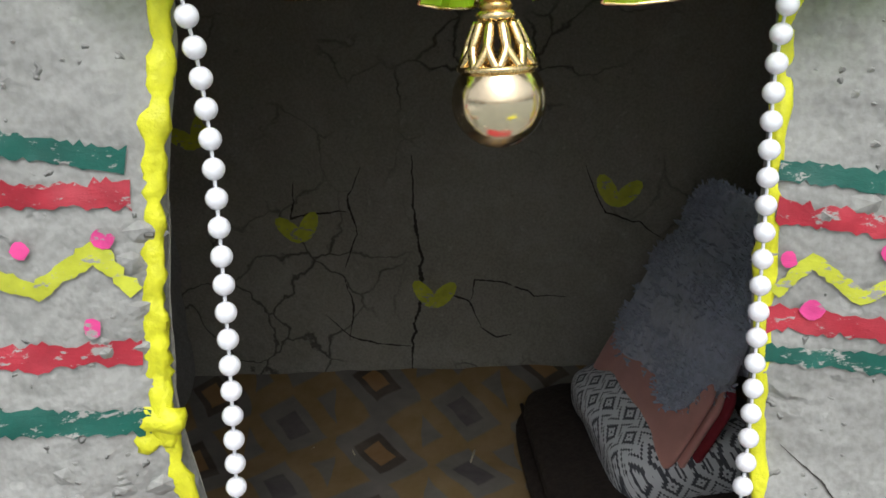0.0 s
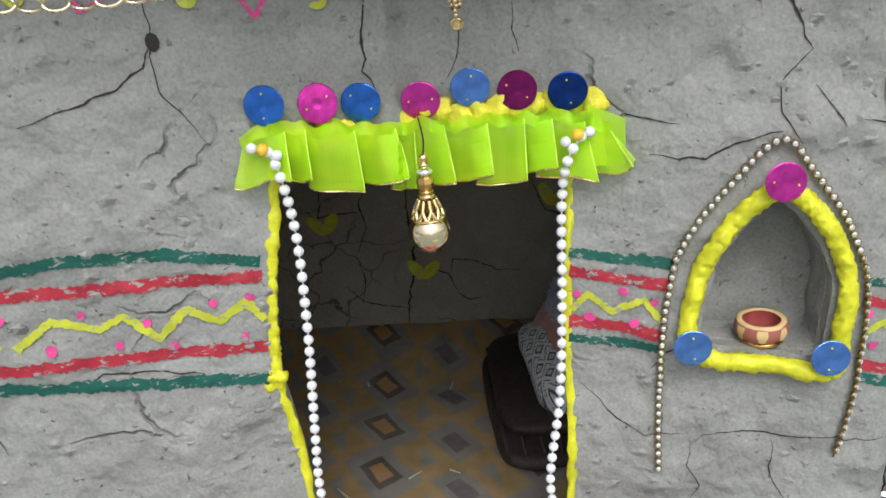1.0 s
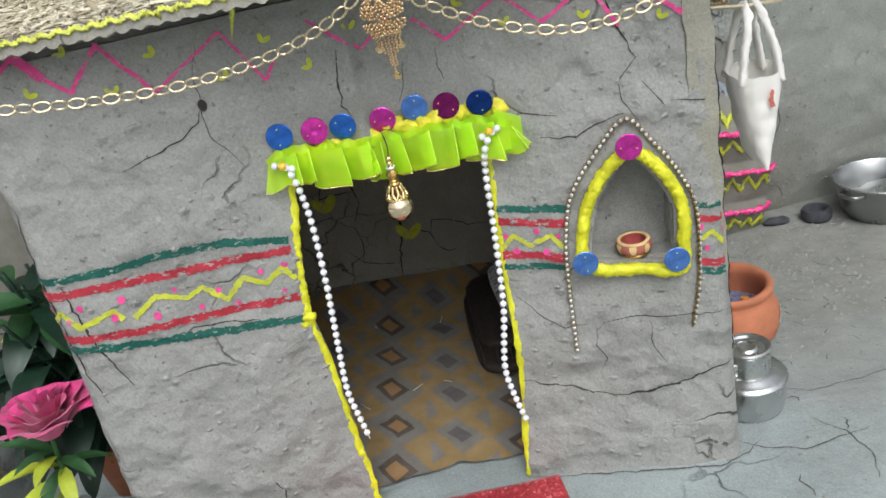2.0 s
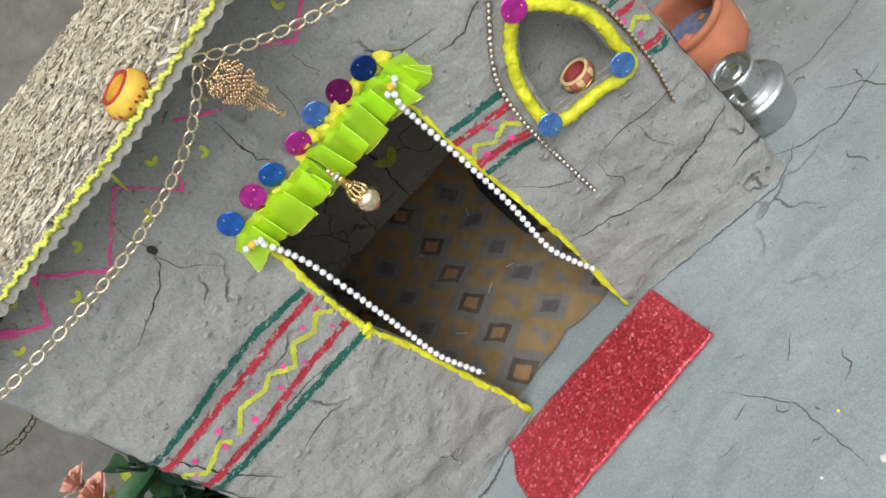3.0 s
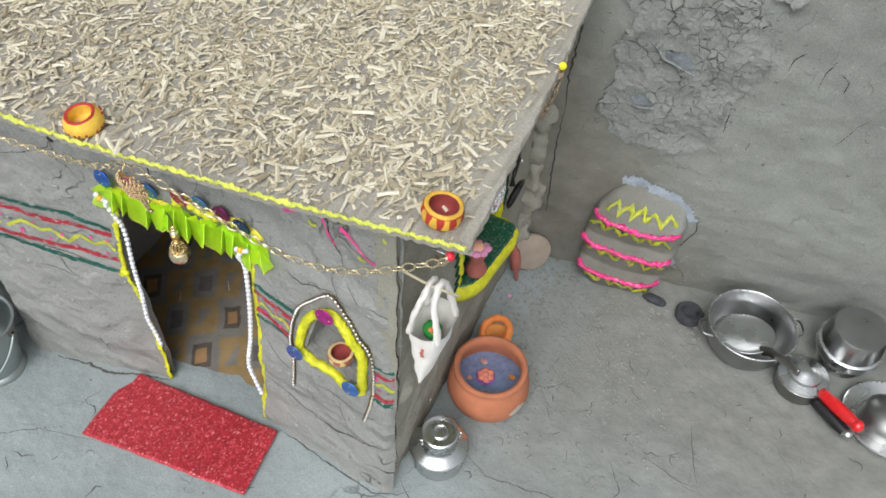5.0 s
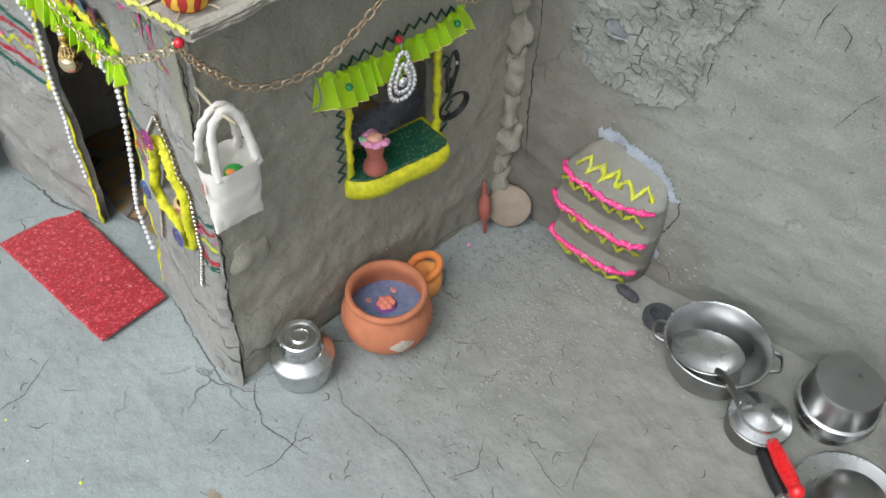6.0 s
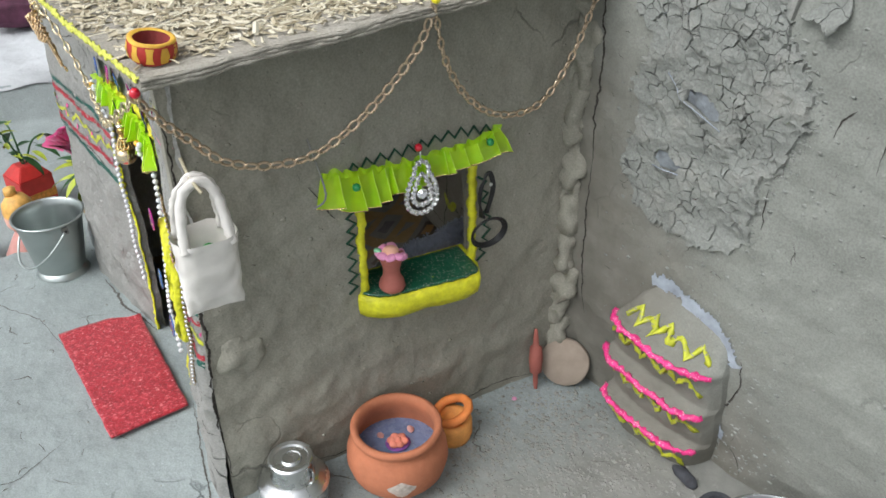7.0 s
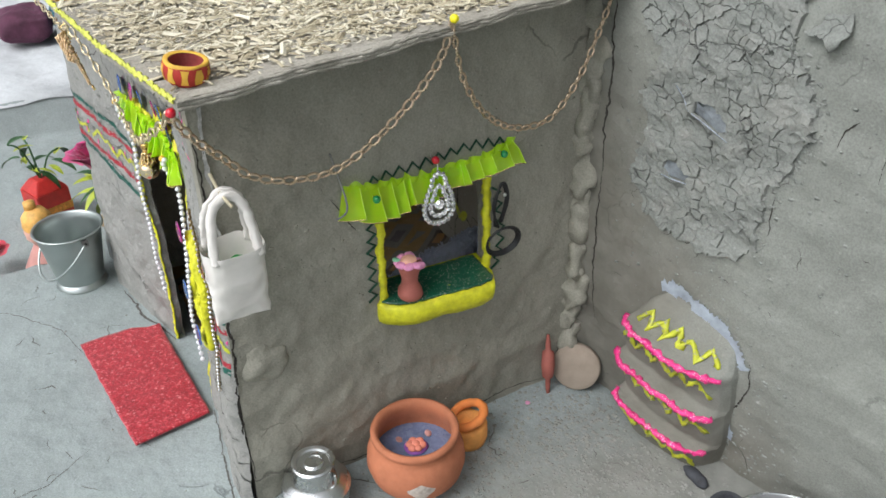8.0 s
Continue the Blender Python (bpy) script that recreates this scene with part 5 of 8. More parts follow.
# chopped straw
rs = np.random.RandomState(5)
V, Fq = [], []


def chip(x, y, z, length, width, yaw, pitch, roll, bend):
    c, s = math.cos(yaw), math.sin(yaw)
    d = Vector((c * math.cos(pitch), s * math.cos(pitch), math.sin(pitch)))
    o = Vector((-s, c, 0)) * math.cos(roll) + Vector((0, 0, 1)) * math.sin(roll)
    n = d.cross(o)
    base = len(V)
    p = Vector((x, y, z))
    for t in (-0.5, 0.0, 0.5):
        m = p + d * length * t + n * (bend * (0.25 - t * t) * 4)
        V.extend([tuple(m - o * width / 2), tuple(m + o * width / 2), tuple(m + n * width * 0.28)])
    for k in (0, 3):
        b = base + k
        Fq.extend([(b, b + 1, b + 4, b + 3), (b + 1, b + 2, b + 5, b + 4), (b + 2, b, b + 3, b + 5)])
    Fq.extend([(base, base + 2, base + 1), (base + 6, base + 7, base + 8)])


for k in range(25000):
    u, v = rs.rand(), rs.rand()
    u = u * 0.985 + 0.004
    v = v * 0.985 + 0.008
    p = roof_at(u, v)
    thick = 0.5 + 0.5 * noise.noise((p.x * 16, p.y * 16, 4))
    bare = min(1.0, 0.35 + v * 4) * min(1.0, 0.12 + max(0.0, 1 - u - 0.01) * 16)
    if rs.rand() > (0.35 + 0.75 * thick) * bare:
        continue
    big = rs.rand() < 0.15
    L = rs.uniform(0.007, 0.014) if big else rs.uniform(0.0025, 0.0075)
    W = rs.uniform(0.0015, 0.0034) if big else rs.uniform(0.0006, 0.0020)
    yaw = rs.uniform(0, math.pi) if rs.rand() < 0.9 else rs.normal(1.5, 0.3)
    chip(p.x, p.y, p.z + rs.uniform(0.0003, 0.0030 * (0.4 + thick)), L, W, yaw, rs.normal(0, 0.12), rs.uniform(-0.5, 0.5), rs.uniform(-0.0006, 0.0008))
me = bpy.data.meshes.new("straw")
me.from_pydata(V, [], Fq)
me.materials.append(STRAW)
chaff = tagged(new("straw", me), "pale chopped straw and chaff", kind="stuff")
chaff.parent = roof

# crocheted yellow braid along the front edge
def braid_point(u, v):
    x = -0.243 + 0.469 * u
    y = roof_front(x)
    loop = 0.5 + 0.5 * math.sin(x * 2 * math.pi / 0.0041)
    wide = max(0.0004, 0.0009 + 0.0005 * loop + 0.0013 * noise.noise((x * 90, 0, 2)))
    a = 0.9 + 0.6 * noise.noise((x * 40, 4, 1))
    off = (v - 0.5) * 2 * wide
    knit = 0.0005 * math.sin(x * 2 * math.pi / 0.0021 + v * 9) + 0.0005 * noise.noise((x * 700, v * 6, 3))
    return Vector((x, y - 0.0009 - 0.0004 * (1 - abs(2 * v - 1)) + off * math.cos(a) - knit * 0.6, roof_z(x, y) - 0.0004 + off * math.sin(a) + knit + 0.0008))


bm = thicken(sheet(braid_point, 900, 7), 0.0006)
part("yellow_braid", bm, Y_LACE, roof, "bright yellow crocheted braid")
# ---------------------------------------------------------------- decoration of the doorway
def disc_mesh(r):
    return lathe([(0, 0.0004), (r * 0.30, 0.00055), (r * 0.96, 0.00045), (r, 0.0002), (r, -0.0002), (0, -0.0004)], 32)


def sequin(at, material, label, tilt):
    t = thing("sequin", at, label, "sequin", "round foil sequins", rx=90 + tilt[0], ry=tilt[1])
    part("foil_disc", disc_mesh(0.0070), material, t, smooth=False)
    for a in (0.6, 3.9):
        o = lathe([(0, 0.0003), (0.0003, 0.0003), (0.00035, 0.0)], 8)
        part("pin_hole", o, Y_FLUFF, t).location = (0.0042 * math.cos(a + tilt[1]), 0.0042 * math.sin(a + tilt[1]), 0.0007)
    return t


SEQ = [(-0.0441, 0.2486, FOIL_BLUE, "blue"), (-0.0267, 0.2471, FOIL_PINK, "pink"), (-0.0124, 0.2457, FOIL_BLUE, "blue hatched"), (0.0079, 0.2436, FOIL_PINK, "bright pink"),
       (0.0256, 0.2469, FOIL_SKY, "light blue"), (0.0420, 0.2446, FOIL_PLUM, "plum"), (0.0594, 0.2433, FOIL_NAVY, "dark blue")]
for x, z, m, c in SEQ:
    sequin((x, front_y(x, z) - 0.0042, z), m, c + " round foil sequin stuck above the doorway", (rnd.uniform(-8, 8), rnd.uniform(-6, 6)))
for x, z, m, c in [(0.1310, 0.2098, FOIL_PINK, "magenta"), (0.1014, 0.1477, FOIL_SKY, "mottled blue"), (0.1500, 0.1427, FOIL_SKY, "bright blue")]:
    sequin((x, front_y(x, z) - 0.0100, z), m, c + " round foil sequin stuck on the yellow niche rim", (rnd.uniform(-6, 6), rnd.uniform(-6, 6)))

# crumpled yellow foam above the frill
foam = thing("foam_trim", (0, 0, 0), "crumpled yellow foam lace above the doorway", "trim")
for i in range(17):
    x = -0.039 + 0.108 * i / 16
    z = 0.2355 + 0.0035 * noise.noise((x * 60, 0, 0)) + (0.004 if i > 6 else 0)
    bm = ball(0.0042, 14, 10, scale=(1.1, 0.62, 1.1))
    roughen(bm, 0.0018, 330, i)
    o = part("foam_tuft", bm, Y_FLUFF, foam)
    o.location = (x, front_y(x, z) - 0.0008, z - 0.001)


def frill(name, place, length, height, label, pleats, seed):
    """A gathered ribbon of organza; place(s, v, out): along, down, away from the wall."""
    t = thing(name, (0, 0, 0), label, "frill", "green organza frills")

    n = int(round(pleats))
    rf = random.Random(int(seed * 7))
    long = [rf.uniform(-0.24, 0.14) for _ in range(n + 2)]
    sway = [rf.uniform(-0.5, 1.0) for _ in range(n + 2)]
    shear = [rf.uniform(-0.22, 0.22) for _ in range(n + 2)]
    over = [rf.uniform(0.15, 0.60) for _ in range(n + 2)]

    def uneven(q):
        return max(0.0, min(1.0, q + (0.024 * math.sin(q * 19 + seed) + 0.014 * math.sin(q * 43 + 2 * seed)) * math.sin(math.pi * q) ** 0.5))

    def point(u, v):
        q = min(u * n, n - 1e-6)
        k = int(q)
        f = q - k
        if f < 0.72:
            g = f / 0.72
            pos, fold = k + (1 + over[k]) * g, g
        else:
            g = (f - 0.72) / 0.28
            pos, fold = k + 1 + over[k] * (1 - g), 1 - g
        pos = max(0.0, min(n, pos))
        soft = 0.30 + 0.70 * v
        s = length(uneven(max(0.0, min(n, k + (pos - k) * (0.85 + 0.15 * v) + v * (shear[k] * (1 - f) + shear[k + 1] * f))) / n))
        flare = 0.0085 * v * max(0.0, (u - 0.86) / 0.14) ** 1.5 - 0.0050 * v * max(0.0, (0.12 - u) / 0.12) ** 1.5
        s += math.copysign(flare, flare * (length(1) - length(0)))
        swing = sway[k] * (1 - f) + sway[k + 1] * f
        drop = height(u) * v * (1 + long[k] * (0.4 + 0.6 * fold) + 0.03 * math.sin(f * 6))
        out = 0.0030 + 0.0085 * (fold - 0.35) * soft + 0.0034 * v * (0.8 + 0.6 * swing) + 0.0007 * noise.noise((u * 30, v * 3, seed))
        return place(s, drop, out)
    ruffle = part("ruffle", sheet(point, n * 25 + 1, 9), ORGANZA, t, smooth=False)
    part("heading", sheet(lambda u, v: place(length(u), -0.0022 - 0.0030 * noise.noise((u * 22, 3, seed)) + 0.0044 * v, 0.0050 + 0.0020 * math.sin(u * n * 6.283 + 1) * (1 - v) + 0.0010 * noise.noise((u * 40, v, seed))), n * 20, 5), ORGANZA, t)
    bm = bmesh.new()
    for k in range(n):
        for f in (0.72, 0.999):
            tube([point((k + f) / n, j / 8) for j in range(9)], 0.00026, 4, False, bm)
    part("fold_crease", bm, LIME_EDGE, ruffle)
    bm = tube([point(i / (n * 25), 1.0) for i in range(n * 25 + 1)], 0.00034, 5, False, None, 0.8)
    part("gold_edge", bm, GOLD, ruffle, "thin gold thread edging")
    return t


frill("door_frill", lambda s, d, o: Vector((s, front_y(s, 0.22) - o - 0.001, lerp(s, (-0.054, -0.045, 0.0, 0.060, 0.076), (0.2370, 0.2411, 0.2357, 0.2350, 0.2290)) - d)),
      lambda u: -0.0530 + 0.1271 * u, lambda u: lerp(u, (0, 0.08, 0.2, 0.6, 0.9, 1.0), (0.0165, 0.0205, 0.0215, 0.0230, 0.022, 0.0135)),
      "bright lime green organza frill hung over the doorway", 11, 1.0)
# right corner flares out
bm = sheet(lambda u, v: Vector((0.0662 + 0.013 * u, front_y(0.070, 0.22) - 0.004 - 0.006 * v * (1 - u), 0.2382 - 0.006 * u - 0.021 * v * (1 - 0.2 * u))), 10, 10)
o = solid("frill_corner", bm, ORGANZA, "flared loose corner of lime green organza by the doorway", "frill", "green organza frills")


def beads_along(line, pitch):
    """Places along a line at even steps, with directions."""
    p = [Vector(q) for q in line]
    out, need, k = [], 0.0, 0
    for a, b in zip(p, p[1:]):
        d = (b - a).length
        while need <= d:
            out.append((a + (b - a) * need / max(d, 1e-9), (b - a).normalized()))
            need += pitch
        need -= d
    return out


def pearl_strand(pts, label):
    t = thing("pearl_strand", (0, 0, 0), label, "pearl string", "pearl strands at the door")
    line = smooth_line(pts, 14)
    part("thread", tube(line, 0.00035, 5), PEARL, t)
    first = None
    for p, d in beads_along(line, 0.0050):
        if first is None:
            first = part("pearl", ball(0.00194, 16, 11), PEARL, t)
            first.location = p
        else:
            share("pearl", first, t, Matrix.Translation(p))
    return t


def strand_y(x, z):
    return front_y(x, z) - 0.0085


left_pts = [(-0.0439, 0.2338), (-0.0410, 0.2251), (-0.0400, 0.2007), (-0.0408, 0.1626), (-0.0442, 0.1219), (-0.0458, 0.0933), (-0.0437, 0.0737), (-0.0406, 0.0560)]
right_pts = [(0.0631, 0.2284), (0.0582, 0.2201), (0.0561, 0.2030), (0.0549, 0.1650), (0.0526, 0.1245), (0.0473, 0.0874), (0.0497, 0.0650), (0.0541, 0.0463)]
for pts, s, word in ((left_pts, -1, "gently curved"), (right_pts, 1, "slightly bent")):
    t = pearl_strand([(x, strand_y(x, z) + (0.003 if z < 0.21 else -0.002), z) for x, z in pts], "white pearl string hanging " + word + " beside the doorway")
    x, z = pts[0]
    y = strand_y(x, z) - 0.002
    part("yellow_bead", ball(0.0022, 14, 10, (x - 0.0012, y - 0.001, z + 0.001)), AMBER, t, "glossy orange bead")
    for k in (-1, 1):
        part("end_pearl", ball(0.0019, 14, 10, (x - 0.0012 + k * 0.0042, y, z + 0.0015 * k * s)), PEARL, t)

# pendant in the doorway
PX, PY = 0.0080, -0.0030
pend = thing("hanging_pendant", (PX, PY, 0.1985), "gold bauble pendant with filigree cap hanging in the doorway", "pendant")
part("bauble", ball(0.0078, 32, 20), GOLD_WHITE, pend, "shiny champagne gold ball")
part("cup", lathe([(0.0022, -0.0072), (0.0045, -0.0056), (0.0060, -0.0036), (0.0058, -0.0034), (0.0042, -0.0050), (0.0020, -0.0066)], 24), GOLD_DARK, pend)
for k in range(10):
    a = k * 2 * math.pi / 10
    bm = tube(smooth_line([(0.0060 * math.cos(a - 0.3), 0.0060 * math.sin(a - 0.3), 0.0055), (0.0047 * math.cos(a), 0.0047 * math.sin(a), 0.0088),
                           (0.0030 * math.cos(a), 0.0030 * math.sin(a), 0.0125)], 5), 0.00085, 6)
    tube(smooth_line([(0.0060 * math.cos(a + 0.3), 0.0060 * math.sin(a + 0.3), 0.0055), (0.0047 * math.cos(a), 0.0047 * math.sin(a), 0.0088),
                      (0.0030 * math.cos(a), 0.0030 * math.sin(a), 0.0125)], 5), 0.00085, 6, False, bm)
    part("filigree_rib", bm, GOLD, pend)
part("filigree_ring", tube([(0.0062 * math.cos(a), 0.0062 * math.sin(a), 0.0054) for a in np.linspace(0, 6.283, 33)[:-1]], 0.0006, 6, True), GOLD, pend)
for r, z, m in ((0.0034, 0.0135, GOLD), (0.0028, 0.0150, GOLD_DARK), (0.0030, 0.0225, RHINE), (0.0022, 0.0250, GOLD)):
    part("spacer_ring", lathe([(0, z - 0.0009), (r * 0.8, z - 0.0009), (r, z), (r * 0.8, z + 0.0009), (0, z + 0.0009)], 20), m, pend)
bm = ball(0.0033, 8, 6, (0, 0, 0.0185))
part("faceted_bead", bm, GOLD_DARK, pend, "faceted amber gold bead", smooth=False)
part("top_bead", ball(0.0019, 14, 9, (0, 0, 0.0272)), GOLD, pend)
part("wire", tube(smooth_line([(0, 0, 0.028), (0.0006, 0.0, 0.034), (-0.0004, -0.001, 0.042)], 6), 0.0003, 5), BLACK, pend)

# rhinestone string round the niche
stones = thing("rhinestone_string", (0, 0, 0), "string of clear rhinestones in dark brass cups over the niche", "rhinestone string")
RH = [(0.0905, 0.0903), (0.0912, 0.1238), (0.0929, 0.1574), (0.1002, 0.1861), (0.1172, 0.2094), (0.1319, 0.2228), (0.1435, 0.2099), (0.1566, 0.1896), (0.1637, 0.1676), (0.1630, 0.1293), (0.1566, 0.0961)]
line = [Vector((p.x, front_y(p.x, p.y) - 0.0020, p.y)) for p in smooth_line([(x, z, 0) for x, z in RH], 14)]
part("backing_wire", tube(line, 0.0004, 5), BRASSY, stones)
cup = glass = None
places = beads_along(line, 0.00345)
for k, (p, d) in enumerate(places):
    turned = k > len(places) * 0.70
    m = Matrix.Translation(p) @ pose(0, 0, 0, 90, 0, 62 if turned else 0)
    if cup is None:
        cup = part("setting", lathe([(0, -0.0010), (0.0013, -0.0009), (0.00155, 0.0006), (0.0013, 0.0008), (0.0011, 0.0002), (0, 0.0)], 12), BRASSY, stones)
        cup.matrix_basis = m
        glass = part("rhinestone", lathe([(0.0012, 0.0002), (0.0011, 0.0008), (0.0006, 0.0013), (0, 0.0013)], 8), RHINE, cup, smooth=False)
    else:
        share("rhinestone", glass, share("setting", cup, stones, m), Matrix())


# ---- small painted clay bowls
def clay_bowl(at, outer, inner, band, label, r=0.0105, h=0.013, group="", stripes=9, rz=0.0, spots=0, mouth=1.0):
    t = thing("clay_bowl", at, label, "bowl", group or "small painted clay bowls", rz=rz)
    prof = [(0, 0), (r * 0.72, 0), (r * 0.92, h * 0.22), (r * 1.0, h * 0.5), (r * (0.6 + 0.38 * mouth), h * 0.8), (r * 0.90 * mouth, h), (r * 0.74 * mouth, h * 1.0), (r * 0.70 * mouth, h * 0.86), (r * 0.72, h * 0.4), (r * 0.5, h * 0.2), (0, h * 0.18)]
    part("body", lathe(prof[:6], 32, 0.03, r * 900), outer, t)
    part("hollow", lathe(prof[6:], 32, 0.03, r * 900), inner, t, "dark painted inside")
    part("rim", lathe([(r * 0.93 * mouth, h * (0.90 if mouth == 1 else 0.97)), (r * 0.93 * mouth, h * 1.03), (r * 0.82 * mouth, h * 1.06), (r * 0.72 * mouth, h * 1.0)], 32, 0.05, 3), band, t, "painted rim")
    for k in range(stripes):
        a = 2 * math.pi * k / stripes
        bm = bmesh.new()
        cols = []
        for j in range(5):
            rr = lerp(j / 4, (0, 0.5, 1), (r * 0.935, r * 1.02, r * 0.97))
            z = h * (0.22 + 0.68 * j / 4)
            w = 0.16 + 0.05 * math.sin(j + k)
            cols.append([bm.verts.new((rr * math.cos(a + s * w), rr * math.sin(a + s * w), z)) for s in (-1, 0, 1)])
        for c, d in zip(cols, cols[1:]):
            for i in range(2):
                bm.faces.new((c[i], c[i + 1], d[i + 1], d[i]))
        part("painted_mark", bm, band, t)
    for k in range(spots):
        a, z = 2.399 * k, h * (0.30 + 0.45 * (k * 0.618 % 1))
        rr = lerp(z / h, (0.22, 0.5, 0.8, 1.0), (r * 0.92, r, r * 0.98, r * 0.9))
        part("painted_mark", ball(0.0009, 8, 6, (rr * math.cos(a), rr * math.sin(a), z), (0.8, 0.8, 1.0)), band, t)
    return t


NB = clay_bowl((0.1306, front_y(0.1306, 0.15) + 0.0075, 0.1427), CLAY_ROSE, CLAY_DARK, plain("cream_paint", (0.66, 0.48, 0.22), 0.7, var=0.2), "small maroon and cream striped clay bowl in the niche", 0.0100, 0.0076, "", 7)
OCHRE_P = plain("yellow_ochre_paint", (0.72, 0.42, 0.05), 0.65, var=0.25, scale=150)
RED_P = plain("brick_red_paint", (0.42, 0.03, 0.02), 0.65, var=0.25, scale=150)
YELLOW_P = plain("warm_yellow_paint", (0.80, 0.50, 0.06), 0.65, var=0.2, scale=150)
clay_bowl((-0.008, -0.0290, roof_z(-0.008, -0.029) + 0.0006), YELLOW_P, YELLOW_P, RED_P, "yellow clay bowl with red rim and spots on the roof", 0.0118, 0.0115, "", 0, 0, 17, 0.80).rotation_euler = (radians(8), radians(-5), 0.4)
clay_bowl((0.2055, 0.0035, roof_z(0.2055, 0.0035) + 0.0002), RED_P, CLAY_DARK, OCHRE_P, "small dark red clay bowl with ochre stripes on the roof corner", 0.0114, 0.0110, "", 10, 20).rotation_euler = (radians(-4), radians(9), 0.35)


# ---- chains
def chain(pts, label, link_len, wire, material, squash=0.62):
    t = thing("chain", (0, 0, 0), label, "chain", "gold chains on the hut")
    line = smooth_line(pts, 20)
    a, b = link_len / 2 - wire, link_len / 2 * squash - wire
    loop = [(a * math.cos(q), b * math.sin(q), 0) for q in np.linspace(0, 2 * math.pi, 19)[:-1]]
    first = None
    for k, (p, d) in enumerate(beads_along(line, link_len - 2.4 * wire)):
        turn = d.to_track_quat("X", "Z").to_matrix().to_4x4()
        m = Matrix.Translation(p) @ turn @ pose(0, 0, 0, 68 if k % 2 else 112)
        if first is None:
            first = part("link", tube(loop, wire, 6, True), material, t)
            first.matrix_basis = m
        else:
            share("link", first, t, m)
    return t


EDGE = (0.0245, -0.036, 0.3190)
chain([(-0.235, -0.050, 0.309), (-0.200, -0.054, 0.3030), (-0.160, -0.050, 0.2965), (-0.110, -0.040, 0.2900), (-0.070, -0.035, 0.2890), (-0.030, -0.033, 0.2940), (0.000, -0.035, 0.304), EDGE],
      "light gold cable chain swagged along the roof edge", 0.0092, 0.00062, CHAIN)
chain([EDGE, (0.045, -0.028, 0.302), (0.075, -0.022, 0.286), (0.110, -0.020, 0.2775), (0.145, -0.020, 0.282), (0.175, -0.018, 0.295), (0.207, -0.012, 0.314), (0.2165, -0.010, 0.321)],
      "light gold cable chain swagged along the roof edge", 0.0092, 0.00062, CHAIN)
chain([(0.2165, -0.009, 0.321), (0.209, 0.002, 0.303), (0.198, 0.018, 0.283), (0.196, 0.030, 0.270), (0.195, 0.052, 0.2615), (0.195, 0.082, 0.2625), (0.198, 0.114, 0.284), (0.206, 0.139, 0.316), (0.2115, 0.147, 0.341)],
      "copper gold chain hanging along the side wall", 0.0090, 0.00082, CHAIN_ROSE)
chain([(0.2115, 0.147, 0.341), (0.203, 0.158, 0.305), (0.195, 0.178, 0.2755), (0.190, 0.203, 0.2590), (0.187, 0.232, 0.2595), (0.183, 0.257, 0.285), (0.178, 0.280, 0.330)],
      "copper gold chain hanging along the side wall", 0.0082, 0.00076, CHAIN_ROSE)
chain([(-0.225, -0.046, 0.300), (-0.222, -0.010, 0.262), (-0.220, 0.050, 0.250), (-0.218, 0.110, 0.270), (-0.216, 0.150, 0.310)],
      "dull gold chain hanging round the hut's far corner", 0.0078, 0.00056, CHAIN_ROSE)


def pin(at, material, label, tilt=0.0):
    t = thing("map_pin", at, label, "pin", "round headed pins", rz=tilt)
    part("head", ball(0.0026, 14, 10), material, t)
    part("shaft", tube([(0, 0, 0), (-0.012, 0, 0)], 0.0004, 5), STEEL, t)


pin((0.2185, -0.0085, 0.3235), PIN_RED, "red round-headed pin holding the chain at the roof corner")
pin((0.2135, 0.147, 0.344), PIN_YELLOW, "yellow round-headed pin holding the chain under the roof")

part("foot", tube([(0.0072 * math.cos(a), 0.0072 * math.sin(a), -0.0004) for a in np.linspace(0, 6.283, 25)[:-1]], 0.0012, 6, True, None, 0.5), GOLD_DARK, NB, "beaded dark foot ring")
# tasselled gold brooch on the roof edge
tas = thing("tassel_brooch", (0.0245, -0.0365, 0.3140), "antique gold beaded tassel brooch hanging from the roof edge", "brooch")
bow = []
for i in range(17):
    for j in range(12):
        u, v, k2 = i / 16 * 2 - 1, j / 11, i + j
        half = lerp(v, (0, 0.35, 0.8, 1.0), (0.0070, 0.0118, 0.0112, 0.0078))
        if v < 0.2 and 0.25 < abs(u) < 0.6 and v < 0.1:
            continue
        bow.append((u * half + 0.0004 * rnd.uniform(-1, 1), -0.002 - 0.0050 * (1 - u * u) - 0.0011 * (k2 % 2) + 0.0005 * rnd.uniform(-1, 1), -0.003 - 0.0205 * v - 0.003 * abs(u) * (v > 0.6) + 0.0004 * rnd.uniform(-1, 1)))
seedb = None
for k, p in enumerate(bow):
    if seedb is None:
        seedb = part("seed_bead", ball(0.00098, 8, 6), ROSE_GOLD, tas)
        seedb.location = p
    else:
        share("seed_bead", seedb, tas, Matrix.Translation(p))
bm = bmesh.new()
for v in (0.0, 0.36, 0.8, 1.0):
    half = lerp(v, (0, 0.35, 0.8, 1.0), (0.0068, 0.0115, 0.0109, 0.0075))
    tube([((k / 8 - 1) * half, -0.0014 - 0.0022 * (1 - (k / 8 - 1) ** 2), -0.003 - 0.0205 * v) for k in range(17)], 0.0006, 6, False, bm)
part("wire_frame", bm, GOLD_DARK, tas)
